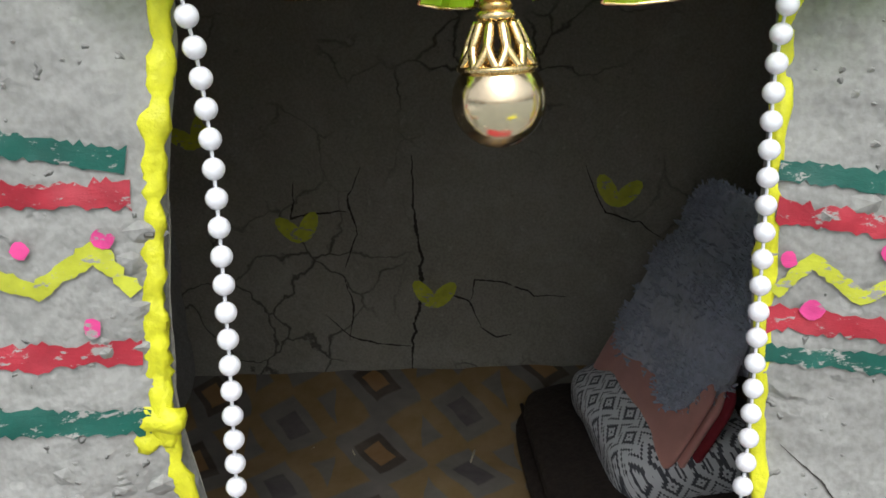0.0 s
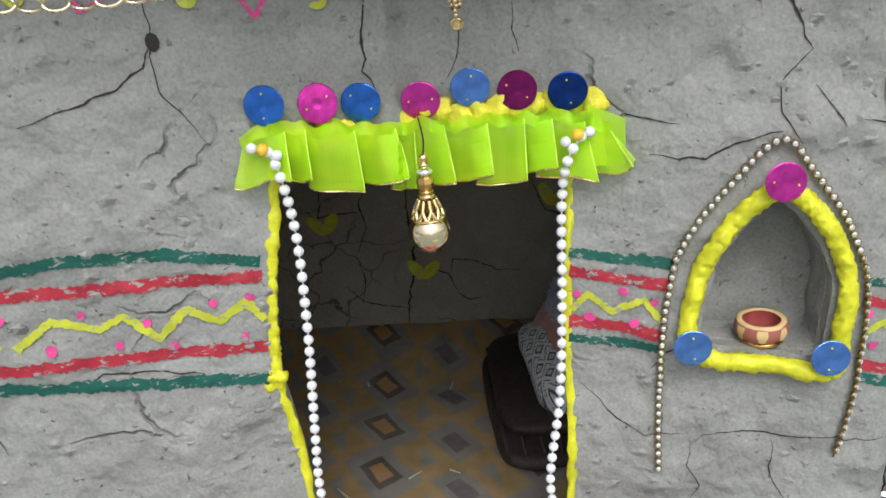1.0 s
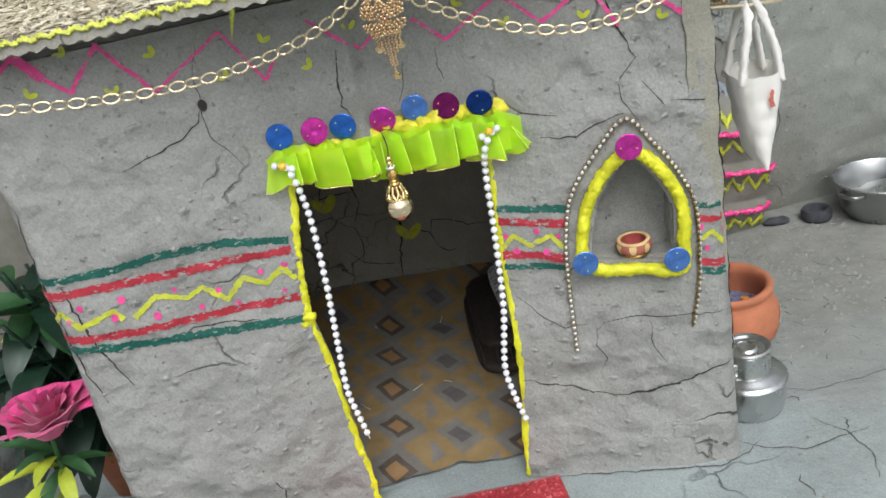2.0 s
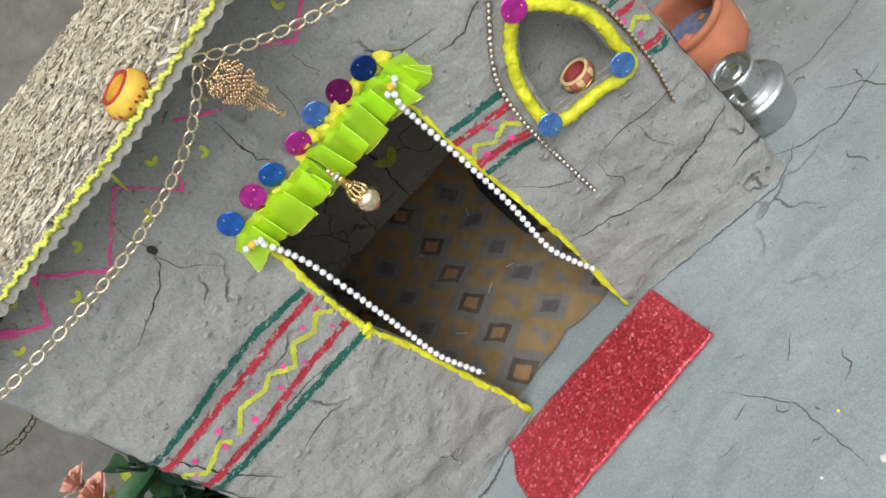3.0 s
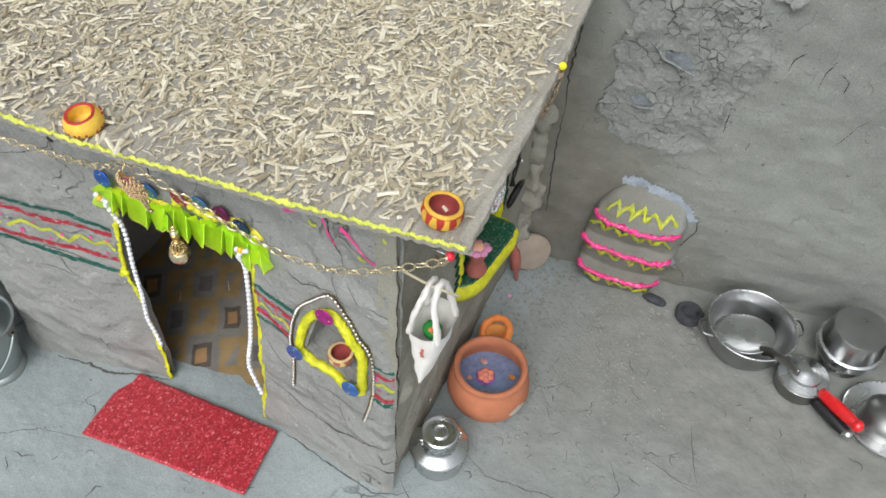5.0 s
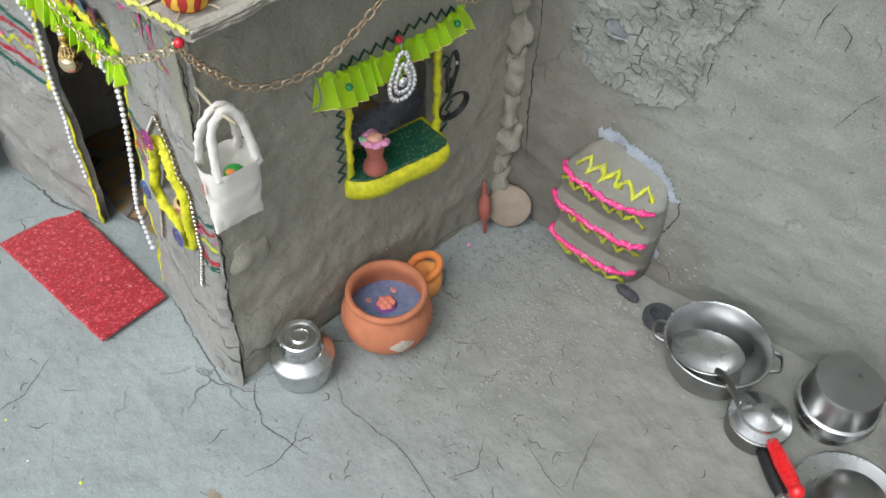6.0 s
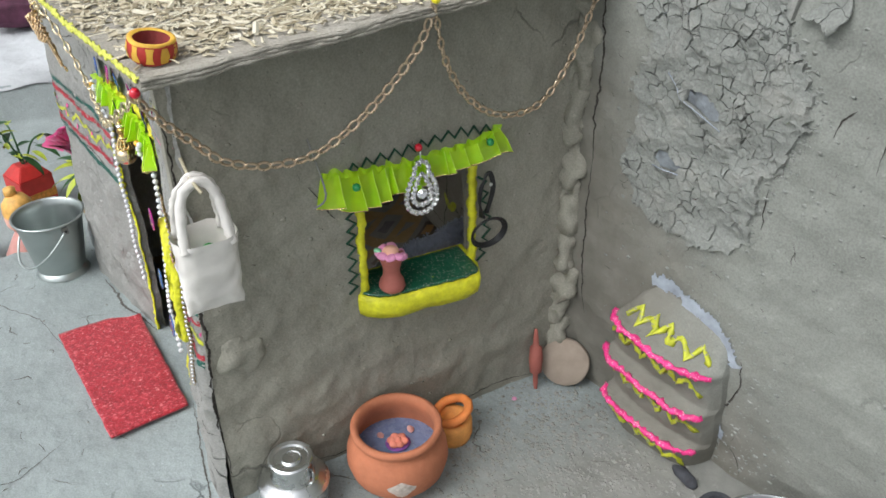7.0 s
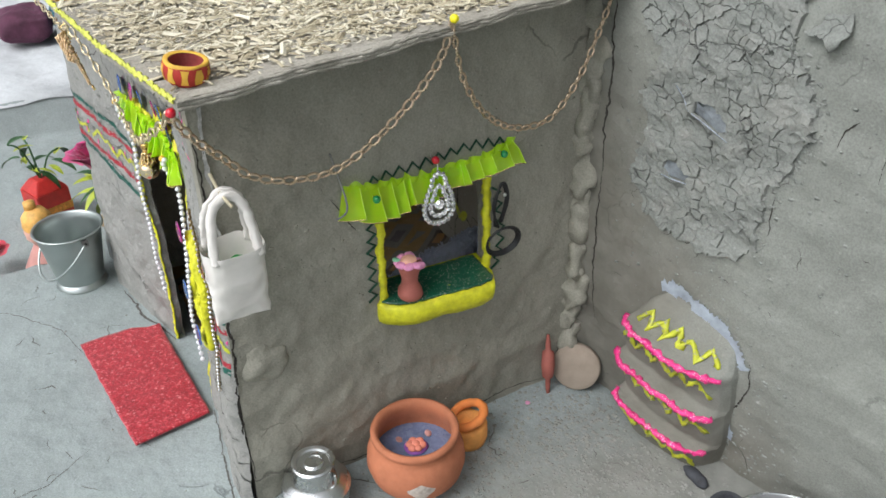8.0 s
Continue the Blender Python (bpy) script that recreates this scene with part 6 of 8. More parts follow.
for k in range(7):
    x = -0.0072 + 0.0024 * k
    n = (5, 8, 13, 15, 13, 8, 5)[k]
    for j in range(n):
        share("seed_bead", seedb, tas, Matrix.Translation((x * (1 - 0.03 * j) + 0.0003 * math.sin(j * 2 + k), -0.0028 - 0.0012 * (k % 2), -0.0245 - 0.00185 * j)) @ Matrix.Diagonal((0.92, 0.92, 0.92, 1)))
    part("strand", tube([(x, -0.003, -0.022), (x * (1 - 0.03 * n), -0.003, -0.0245 - 0.00185 * n)], 0.0004, 5), GOLD_DARK, tas)
for x, z in ((-0.0062, -0.0355), (0.0062, -0.0350), (0.0, -0.0545)):
    m = pose(x, -0.0022, z, 90)
    held = part("drop_setting", lathe([(0, -0.0008), (0.0022, -0.0007), (0.0026, 0.0006), (0.0021, 0.0010), (0.0016, 0.0004)], 16), GOLD, tas)
    held.matrix_basis = m
    part("drop_stone", lathe([(0.0017, 0.0003), (0.0013, 0.0012), (0, 0.0015)], 10), GOLD_WHITE, held, "pale brown cut stone", smooth=False)
tas.scale = (0.80, 0.9, 0.76)
tas.rotation_euler = (radians(14), 0, 0)
part("hook", tube(smooth_line([(0, -0.001, -0.003), (0, -0.003, 0.003), (0, 0.002, 0.0055)], 6), 0.0005, 6), GOLD, tas)
# ---------------------------------------------------------------- inside the hut
def cloth_z(x, y):
    return 0.0034 + 0.0016 * noise.noise((x * 28, y * 28, 5)) + 0.0011 * noise.noise((x * 70, y * 60, 3))


def cloth_point(u, v):
    x = -0.172 + 0.325 * u
    y0 = lerp(x, (-0.17, -0.05, -0.02, 0.005, 0.03, 0.06, 0.16), (0.012, 0.011, 0.017, 0.024, 0.021, 0.026, 0.022)) + 0.0025 * noise.noise((x * 90, 1, 0))
    y = y0 + (0.279 - y0) * v
    return Vector((x, y, max(0.0012, cloth_z(x, y)) + 0.018 * max(0.0, (v - 0.72) / 0.28) ** 1.6))


solid("floor_cloth", sheet(cloth_point, 110, 90), DIAMOND, "ochre and grey cotton floor cloth printed with dark diamonds, wrinkled", "cloth")


def pad(sx, sy, sz, puff, seed, lump=0.0015, nu=40, nv=22):
    """A soft stuffed or folded block, centred, standing on z = 0."""
    def point(u, v):
        a = u * 2 * math.pi
        e = 0.38
        cx = math.copysign(abs(math.cos(a)) ** e, math.cos(a))
        cy = math.copysign(abs(math.sin(a)) ** e, math.sin(a))
        b = (v - 0.5) * math.pi
        k = abs(math.cos(b)) ** 0.42
        z = math.copysign(abs(math.sin(b)) ** 0.62, math.sin(b))
        p = Vector((cx * k * sx / 2, cy * k * sy / 2, sz / 2 + z * sz / 2))
        p.z += puff * (1 - abs(cx * k)) * (1 - abs(cy * k)) * (1 if z > 0 else -0.1)
        return p + Vector((noise.noise(p * 60 + Vector((seed, 0, 0))), noise.noise(p * 60 + Vector((0, seed, 0))), noise.noise(p * 60 + Vector((0, 0, seed))))) * lump
    bm = sheet(point, nu, nv, True)
    bmesh.ops.remove_doubles(bm, verts=bm.verts, dist=1e-5)
    bmesh.ops.recalc_face_normals(bm, faces=bm.faces)
    return bm


# dark woven tray
tray = thing("woven_tray", (0.064, 0.186, 0.0035), "dark brown woven mat folded under a bedding pile", "mat", rz=6)
for k in range(2):
    part("weave_layer", pad(0.085, 0.140 - 0.02 * k, 0.0125, 0.0, k + 2.0, 0.0012), WICKER, tray).location = (0.004 * k - 0.006, 0.006 * k, 0.0120 * k)
for i in range(9):
    part("reed", tube([(-0.043 + 0.0105 * i, -0.066, 0.0120), (-0.043 + 0.0105 * i, 0.0, 0.0128), (-0.042 + 0.0105 * i, 0.064, 0.0122)], 0.0011, 6), WICKER, tray)
cushion = pad(0.060, 0.088, 0.027, 0.008, 4.0, 0.002, 60, 30)
o = solid("patterned_cushion", cushion, IKAT, "white cotton cushion woven with black stepped lozenges", "cushion", at=(0.073, 0.186, 0.024))
o.rotation_euler = (radians(6), radians(-6), radians(10))


def folded(name, layers, size, material, label, at, rot, bend, seed, edge=None):
    """A cloth folded into a thick soft pile of layers."""
    t = thing(name, at, label, "bedding")
    t.rotation_euler = [radians(a) for a in rot]
    for k in range(layers):
        sx, sy, sz = size
        bm = pad(sx, sy, sz, 0.002, seed + k, 0.0016, 48, 20)
        for v in bm.verts:
            v.co.z += bend * (v.co.y / sy) ** 2 + sz * 0.93 * k
            v.co.x += 0.003 * noise.noise((v.co.y * 40, seed, k))
        part("fold", bm, edge if (edge and k == 0) else material, t)
    return t


folded("pink_sheet", 3, (0.046, 0.080, 0.0050), PINK_CLOTH, "dusty pink cotton sheet folded with a maroon border", (0.0745, 0.182, 0.052), (4, -58, 12), -0.006, 9.0, MAROON_CLOTH)


def towel(at, rot, size, seed):
    t = thing("terry_towel", at, "thick blue-grey fluffy terry towel folded in a pile", "towel", "folded terry towels")
    t.rotation_euler = [radians(a) for a in rot]
    bm = pad(*size, 0.004, seed, 0.003, 70, 34)
    body = part("fold", bm, TOWEL, t)
    rt = random.Random(int(seed * 10))
    me = body.data
    vs, fs = [], []
    for p in me.polygons:
        for _ in range(2):
            c = Vector(p.center) + Vector((rt.uniform(-1, 1), rt.uniform(-1, 1), rt.uniform(-1, 1))) * 0.0012
            n = (Vector(p.normal) + Vector((rt.uniform(-1, 1), rt.uniform(-1, 1), rt.uniform(-1, 1))) * 0.8).normalized()
            o2 = n.orthogonal().normalized()
            b = len(vs)
            L = rt.uniform(0.0014, 0.0030)
            vs += [tuple(c - o2 * 0.0004), tuple(c + o2 * 0.0004), tuple(c + n * L + o2 * 0.0007), tuple(c + n * L * 0.9 - o2 * 0.0002)]
            fs.append((b, b + 1, b + 2, b + 3))
    pile = bpy.data.meshes.new("nap")
    pile.from_pydata(vs, [], fs)
    pile.materials.append(TOWEL)
    po = tagged(new("nap", pile), "looped terry pile", kind="stuff")
    po.parent = t
    return t


towel((0.0900, 0.188, 0.078), (0, -60, 12), (0.060, 0.080, 0.017), 2.0)
towel((0.1090, 0.196, 0.096), (0, -66, 16), (0.066, 0.078, 0.018), 5.0)
# straw bits fallen on the cloth
for k in range(9):
    x, y = rnd.uniform(-0.10, 0.03), rnd.uniform(0.06, 0.24)
    a, L = rnd.uniform(0, 3.14), rnd.uniform(0.002, 0.006)
    bm = tube([(x - L * math.cos(a), y - L * math.sin(a), cloth_z(x, y) + 0.0012), (x + L * math.cos(a), y + L * math.sin(a), cloth_z(x, y) + 0.002)], 0.0005, 5)
    solid("straw_bit", bm, STRAW, "broken straw bit lying on the floor cloth", "straw", "straw bits")
# ---------------------------------------------------------------- the side with the window
def sill_front(y):
    return lerp(y, (0.107, 0.111, 0.119, 0.130, 0.180, 0.192, 0.197), (0.171, 0.179, 0.1855, 0.1885, 0.1915, 0.189, 0.176))


sill = thing("window_sill_shelf", (0, 0, 0), "projecting window sill, dark green with a thick yellow lip", "sill")
bm = bmesh.new()
ys = frange(0.107, 0.197, 44)
prof = [(0.0, 0.1440), (0.35, 0.1432), (0.72, 0.1430), (0.95, 0.1418), (1.0, 0.1375), (0.99, 0.1315), (0.93, 0.1262), (0.55, 0.1245), (0.0, 0.123)]
rows = []
for y in ys:
    x0, x1 = 0.150, sill_front(y)
    rows.append([bm.verts.new((x0 + (x1 - x0) * k, y, z + (0.0016 * noise.noise((y * 90, k * 6, z * 90)) + 0.0022 * noise.noise((y * 34, k * 2, 3))) * (k > 0.5))) for k, z in prof])
for a, b in zip(rows, rows[1:]):
    for k in range(len(prof) - 1):
        bm.faces.new((a[k], b[k], b[k + 1], a[k + 1]))
bm.faces.new(rows[0])
bm.faces.new(rows[-1][::-1])
lip = part("lip", bm, Y_TRIM, sill, "lumpy bright yellow painted lip")
bm = sheet(lambda u, v: Vector((0.152 + (sill_front(0.110 + 0.083 * u) - 0.0035 - 0.152) * v + 0.0012 * noise.noise((u * 30, v * 3, 8)), 0.110 + 0.083 * u, 0.1448 - 0.0006 * v + 0.0004 * noise.noise((u * 20, v * 8, 1)))), 40, 16)
part("painted_top", thicken(bm, -0.0015), P_SILL, sill, "glossy dark green paint with gold flecks")
bm = bmesh.new()
for yy in (0.1125, 0.1965):
    tube([side_at(yy + 0.0006 * math.sin(z * 300), z) + Vector((-0.0005, 0, 0)) for z in frange(0.140, 0.222, 40)], 0.0030, 8, False, bm, 0.7)
part("window_trim", bm, Y_TRIM, side_wall, "lumpy yellow painted window edge")

frill("window_frill", lambda s, d, o: Vector((side_x(s, 0.23) + o - 0.001, s, lerp(s, (0.086, 0.12, 0.15, 0.195, 0.218), (0.2395, 0.2335, 0.2315, 0.2340, 0.2415)) - d)),
      lambda u: 0.089 + 0.126 * u, lambda u: lerp(u, (0, 0.15, 0.3, 0.42, 0.6, 0.8, 1.0), (0.0255, 0.0245, 0.022, 0.0170, 0.0150, 0.0165, 0.0200)),
      "bright lime green organza frill pinned over the side window", 13, 3.0)

rick = thing("rickrack_braid", (0, 0, 0), "dark green zigzag braid round the side window", "braid")
for pts, ax in (([(0.105, 0.2365), (0.135, 0.2385), (0.160, 0.240), (0.185, 0.2420), (0.212, 0.2380)], 1), ([(0.1060, 0.213), (0.1055, 0.180), (0.1040, 0.142)], 0), ([(0.2035, 0.205), (0.2080, 0.170), (0.2030, 0.138)], 0)):
    line = front_line(pts, 12)
    zz = []
    dist = 0.0
    teeth = [Vector((q.x, q.y)) for q, d in [(Vector((a.x, a.y, 0)), 0) for a, d in beads_along([(y, z, 0) for y, z in line], 0.0048)]]
    for k, q in enumerate(teeth):
        s = 0.0030 * (1 if k % 2 else -1)
        y, z = (q.x, q.y + s) if ax else (q.x + s, q.y)
        zz.append(side_at(y, z) + Vector((0.0012, 0, 0)))
    part("zigzag", tube(zz, 0.00095, 5), RICRAC, rick)

jew = thing("drop_brooch", (side_x(0.152, 0.22) + 0.0095, 0.152, 0.2185), "teardrop brooch set with clear rhinestones hanging in the window", "brooch", rz=90)
ring = [(0.0092 * math.sin(a) * (1 - 0.32 * math.cos(a)) * 1.05, 0, -0.004 + 0.0155 * math.cos(a) + (0.004 if math.cos(a) > 0.8 else 0)) for a in np.linspace(0, 2 * math.pi, 60)]
part("frame", tube(ring[:-1], 0.0007, 6, True), STEEL, jew)
st = None
for j, (sc, pitch) in enumerate(((1.05, 0.0036), (0.62, 0.0034))):
    off = -0.0022 * j
    for p, d in beads_along([(x * sc, -0.001 - 0.0005 * j, z * sc + off) for x, y, z in ring], pitch):
        m = Matrix.Translation(p) @ pose(0, 0, 0, 90)
        if st is None:
            st = part("rhinestone", lathe([(0.0019, -0.0004), (0.0019, 0.0004), (0.0011, 0.0016), (0, 0.0016)], 8), RHINE, jew, smooth=False)
            st.matrix_basis = m
        else:
            share("rhinestone", st, jew, m)
part("centre_stone", lathe([(0.0036, -0.0004), (0.0036, 0.0006), (0.0022, 0.0022), (0, 0.0022)], 10), RHINE, jew, "smoky cut stone", smooth=False).matrix_basis = pose(0, -0.0015, -0.0062, 90)
part("hanger", tube([(0, 0, 0.012), (0, 0, 0.0225)], 0.0004, 5), STEEL, jew)
pin((side_x(0.152, 0.242) + 0.0085, 0.1520, 0.2425), PIN_RED, "red round-headed pin holding a brooch over the window")
pin((side_x(0.107, 0.23) + 0.0095, 0.1075, 0.2290), PIN_GREEN, "green round-headed pin holding the window frill")
pin((side_x(0.204, 0.236) + 0.0095, 0.2040, 0.2340), PIN_GREEN, "green round-headed pin holding the window frill")

# black cord loops
cord = thing("cord_loops", (0, 0, 0), "coiled black rubber cord hung beside the side window", "cord")
for k in range(4):
    r = 0.0118 + 0.0006 * k
    cy, cz = 0.2045, 0.1660
    part("ring", tube([(side_x(0.21, 0.15) + 0.009 + 0.0007 * k + 0.002 * math.sin(a), cy + r * math.cos(a), cz + (r * 0.90) * math.sin(a)) for a in np.linspace(0, 6.283, 40)[:-1]], 0.0009, 6, True), BLACK, cord)
for k in range(4):
    y0 = 0.2000 + 0.0006 * k
    part("hank", tube(smooth_line([(side_x(0.2, 0.2) + 0.008 + 0.001 * k, y0 - 0.001, 0.178), (side_x(0.2, 0.2) + 0.010, y0 - 0.0018 - 0.0012 * k, 0.196), (side_x(0.2, 0.2) + 0.009, y0 + 0.003, 0.2115),
                                   (side_x(0.2, 0.2) + 0.009, y0 + 0.0072, 0.199), (side_x(0.2, 0.2) + 0.008, y0 + 0.0030, 0.180)], 8), 0.0009, 6), BLACK, cord)
part("clasp", ball(0.0014, 10, 8, (side_x(0.2, 0.2) + 0.0125, 0.204, 0.204)), STEEL, cord)

# clay vase on the sill
vase = thing("clay_vase", (0.1785, 0.1300, 0.1448), "rose-brown waisted clay vase with pink flower top on the sill", "vase", rz=20)
part("body", lathe([(0, 0), (0.0076, 0), (0.0088, 0.0025), (0.0082, 0.0065), (0.0060, 0.0105), (0.0055, 0.0145), (0.0064, 0.0195), (0.0082, 0.0250), (0.0084, 0.0270), (0, 0.0280)], 30, 0.04, 2), CLAY_ROSE, vase)
PINKC = plain("pink_clay", (0.74, 0.30, 0.50), 0.7, var=0.2, scale=200, grain=0.4)
for k in range(8):
    a = k * 0.785
    part("clay_petal", roughen(ball(0.0038, 12, 8, (0.0068 * math.cos(a), 0.0068 * math.sin(a), 0.0280 - (0.003 if k in (1, 2) else 0)), (1, 1, 0.6)), 0.0010, 200, k), PINKC, vase)
part("clay_heart", roughen(ball(0.0056, 14, 9, (0, 0, 0.0292), (1, 1, 0.6)), 0.0008, 200), plain("peach_clay", (0.78, 0.42, 0.30), 0.7, var=0.2), vase)
part("clay_leaf", ball(0.0028, 10, 7, (-0.006, -0.006, 0.0295), (1.2, 0.8, 0.6)), plain("mint_clay", (0.22, 0.50, 0.30), 0.7), vase)

# cotton bag on a stick
bag = thing("tote_bag", (0.2005, 0.0125, 0.1865), "white cotton tote bag hanging from a stick on the corner", "bag", rz=92, ry=0)


def bag_point(u, v):
    a = u * 2 * math.pi
    w = 0.0162 + 0.0012 * v
    c, s = math.cos(a), math.sin(a)
    x = math.copysign(abs(c) ** 0.55, c) * w
    fat = 0.0016 + 0.0112 * v ** 0.7
    y = math.copysign(abs(s) ** 0.9, s) * fat
    z = 0.0465 * v - 0.003 * (c * 0.5 + 0.5) * (1 - v) - 0.003 * (0.5 - c * 0.5) ** 2 * (1 - v) + 0.0012 * noise.noise((c * 3, s * 3, v * 5))
    return Vector((x + 0.0012 * noise.noise((v * 7, c, s)), y + 0.0012 * noise.noise((c * 2.5, v * 6, 3)), z))


bm = sheet(bag_point, 48, 26, True)
sack = part("body", bm, CANVAS, bag)
part("bottom_seam", tube([bag_point(0.0, 0.0), bag_point(0.25, 0.0), bag_point(0.5, 0.0)], 0.0009, 6), CANVAS, sack)
bm = sheet(lambda u, v: bag_point(u, 1.0 - 0.06 * v) * 1.012 + Vector((0, 0, -0.0004)), 48, 4, True)
part("hem", bm, CANVAS, sack)
for yy in (-0.0100, 0.0100):
    pts = [(-0.0125, yy, 0.042), (-0.0116, yy * 0.75, 0.058), (-0.0085, yy * 0.42, 0.072), (0.0000, yy * 0.30, 0.0795), (0.0080, yy * 0.36, 0.074), (0.0112, yy * 0.65, 0.060), (0.0130, yy, 0.042)]
    line = smooth_line(pts, 8)
    bm = tube(line, 0.0026, 12, False, None, 0.6, 0.75)
    part("handle", bm, CANVAS, bag)
part("stitching", wall_ribbon(lambda a, b, l: Vector((-0.0186 - l, a, b)), [(-0.003, 0.040), (-0.002, 0.035), (-0.003, 0.031)], 0.0022, 0.0004, 0.4), plain("faded_red_thread", (0.50, 0.14, 0.10), 0.8), bag, "small faded red stitched mark")
toy = thing("green_ball", (0.1995, 0.0150, 0.2180), "green toy ball with an orange spot inside the cotton bag", "ball")
part("skin", roughen(ball(0.0064, 16, 11), 0.0006, 200), plain("green_toy_skin", (0.03, 0.30, 0.05), 0.6, var=0.3), toy)
part("spot", ball(0.0030, 12, 8, (0.0016, -0.0028, 0.0046), (1, 1, 0.5)), CLAY_ORANGE, toy, "orange spot")
solid("wall_stick", tube([(0.170, 0.011, 0.2695), (0.200, 0.011, 0.2660), (0.2165, 0.013, 0.2655)], 0.0010, 7, lump=0.4), STRAW, "thin dry stick poking out of the wall corner", "stick")
solid("twig", tube(smooth_line([(side_x(0.086, 0.26) + 0.001, 0.083, 0.262), (side_x(0.09, 0.23) + 0.004, 0.090, 0.226), (side_x(0.085, 0.22) + 0.003, 0.082, 0.2180)], 5), 0.0006, 5, lump=0.5), MUD_WALL, "dry grey twig stuck to the wall beside the window", "twig")

# terracotta water pot
pot = thing("water_pot", (0.2080, 0.1160, 0.0), "round terracotta pot half full of milky blue water by the wall", "pot")
outer = [(0, 0.0), (0.018, 0.0), (0.026, 0.005), (0.0335, 0.015), (0.0360, 0.025), (0.0350, 0.034), (0.0315, 0.0415), (0.0293, 0.0445), (0.0298, 0.0465), (0.0318, 0.0490), (0.0318, 0.0520), (0.0296, 0.0535), (0.0270, 0.0520), (0.0262, 0.0470), (0.0280, 0.040), (0.0310, 0.030), (0.0310, 0.020), (0.020, 0.008), (0, 0.006)]
part("body", lathe(outer, 64, 0.012, 4), CLAY, pot)
part("water", lathe([(0.0312, 0.0280), (0.020, 0.0284), (0.010, 0.0281), (0, 0.0283)], 40), BLUE_WATER, pot, "milky blue water")
part("chalk_stain", wall_patch(lambda a, z, l: Vector(((lerp(z, (0.005, 0.015, 0.025, 0.034), (0.026, 0.0335, 0.0360, 0.0350)) + l) * math.cos(a), (lerp(z, (0.005, 0.015, 0.025, 0.034), (0.026, 0.0335, 0.0360, 0.0350)) + l) * math.sin(a), z)),
                               [(-0.34 + 0.25 * math.cos(q) * (1 + 0.25 * math.sin(3 * q)), 0.0245 + 0.0066 * math.sin(q) * (1 + 0.2 * math.cos(4 * q))) for q in np.linspace(0, 6.283, 17)[:-1]], 0.0005), plain("whitish_scale", (0.50, 0.44, 0.38), 0.9, var=0.4, scale=200), pot, "whitish scale stain")
fl = thing("clay_flower", (0.2040, 0.1180, 0.0286), "small orange clay flower floating on the water", "flower")
part("base_petals", roughen(ball(0.0088, 16, 8, (0, 0, 0.0006), (1, 1, 0.16)), 0.0008, 160), plain("violet_clay", (0.24, 0.08, 0.32), 0.7), fl)
for k in range(6):
    a = k * 1.047
    part("petal", roughen(ball(0.0034, 12, 8, (0.0042 * math.cos(a), 0.0042 * math.sin(a), 0.0028), (1, 1, 0.6)), 0.0006, 200, k), CORAL, fl)
part("heart", ball(0.0030, 12, 8, (0, 0, 0.0040), (1, 1, 0.7)), CORAL, fl)
for x, y, m in ((0.2245, 0.129, OCHRE), (0.196, 0.132, PINK_CLOTH), (0.192, 0.110, PINK_CLOTH)):
    solid("floating_crumb", roughen(ball(0.0026, 10, 7, (x, y, 0.0295), (1.3, 1, 0.6)), 0.001, 240, x * 100), m, "small pale crumb floating in the pot", "crumb", "floating crumbs")

# orange clay stove cup behind the pot
cup_t = thing("clay_mini_stove", (0.1900, 0.1690, 0.0), "small bright orange clay stove with a thick horseshoe rim", "clay stove", rz=-35)
part("body", roughen(lathe([(0, 0), (0.0135, 0), (0.0150, 0.006), (0.0152, 0.018), (0.0140, 0.0205), (0.0098, 0.0205), (0.0094, 0.010), (0, 0.009)], 36, 0.03, 6), 0.0008, 160), CLAY_AMBER, cup_t)
part("rim", tube([(0.0122 * math.cos(a), 0.0122 * math.sin(a), 0.0215 + 0.0095 * (0.5 + 0.5 * math.cos(a - 1.9))) for a in np.linspace(0, 6.283, 44)[:-1]], 0.0034, 9, True, None, 0.25), CLAY_ORANGE, cup_t, "thick orange horseshoe rim")

# steel water pot
lota = thing("steel_pot", (0.1990, 0.0420, 0.0), "small polished steel water pot with a lid beside the terracotta pot", "pot")
crisp(part("body", lathe([(0, 0), (0.0190, 0), (0.0212, 0.0025), (0.0226, 0.010), (0.0230, 0.0235)], 56), STEEL, lota))
crisp(part("shoulder", lathe([(0.0230, 0.0235), (0.0244, 0.0240), (0.0247, 0.0252), (0.0240, 0.0266), (0.0222, 0.0278), (0.0205, 0.0283), (0.0186, 0.0302), (0.0152, 0.0312)], 56), STEEL, lota))
crisp(part("neck", lathe([(0.0152, 0.0312), (0.0146, 0.0330), (0.0140, 0.0440), (0.0150, 0.0452), (0.0152, 0.0466), (0.0140, 0.0474)], 56), STEEL, lota))
crisp(part("lid", lathe([(0.0142, 0.0472), (0.0120, 0.0466), (0.0112, 0.0452), (0.0074, 0.0450), (0.0066, 0.0462), (0.0056, 0.0466), (0.0044, 0.0460), (0, 0.0459)], 48), STEEL, lota))
for a in (0.7, 3.9):
    part("lug", block(0.0045, 0.0016, 0.0090, (0.0162 * math.cos(a), 0.0162 * math.sin(a), 0.0365), 0.0006), STEEL, lota)

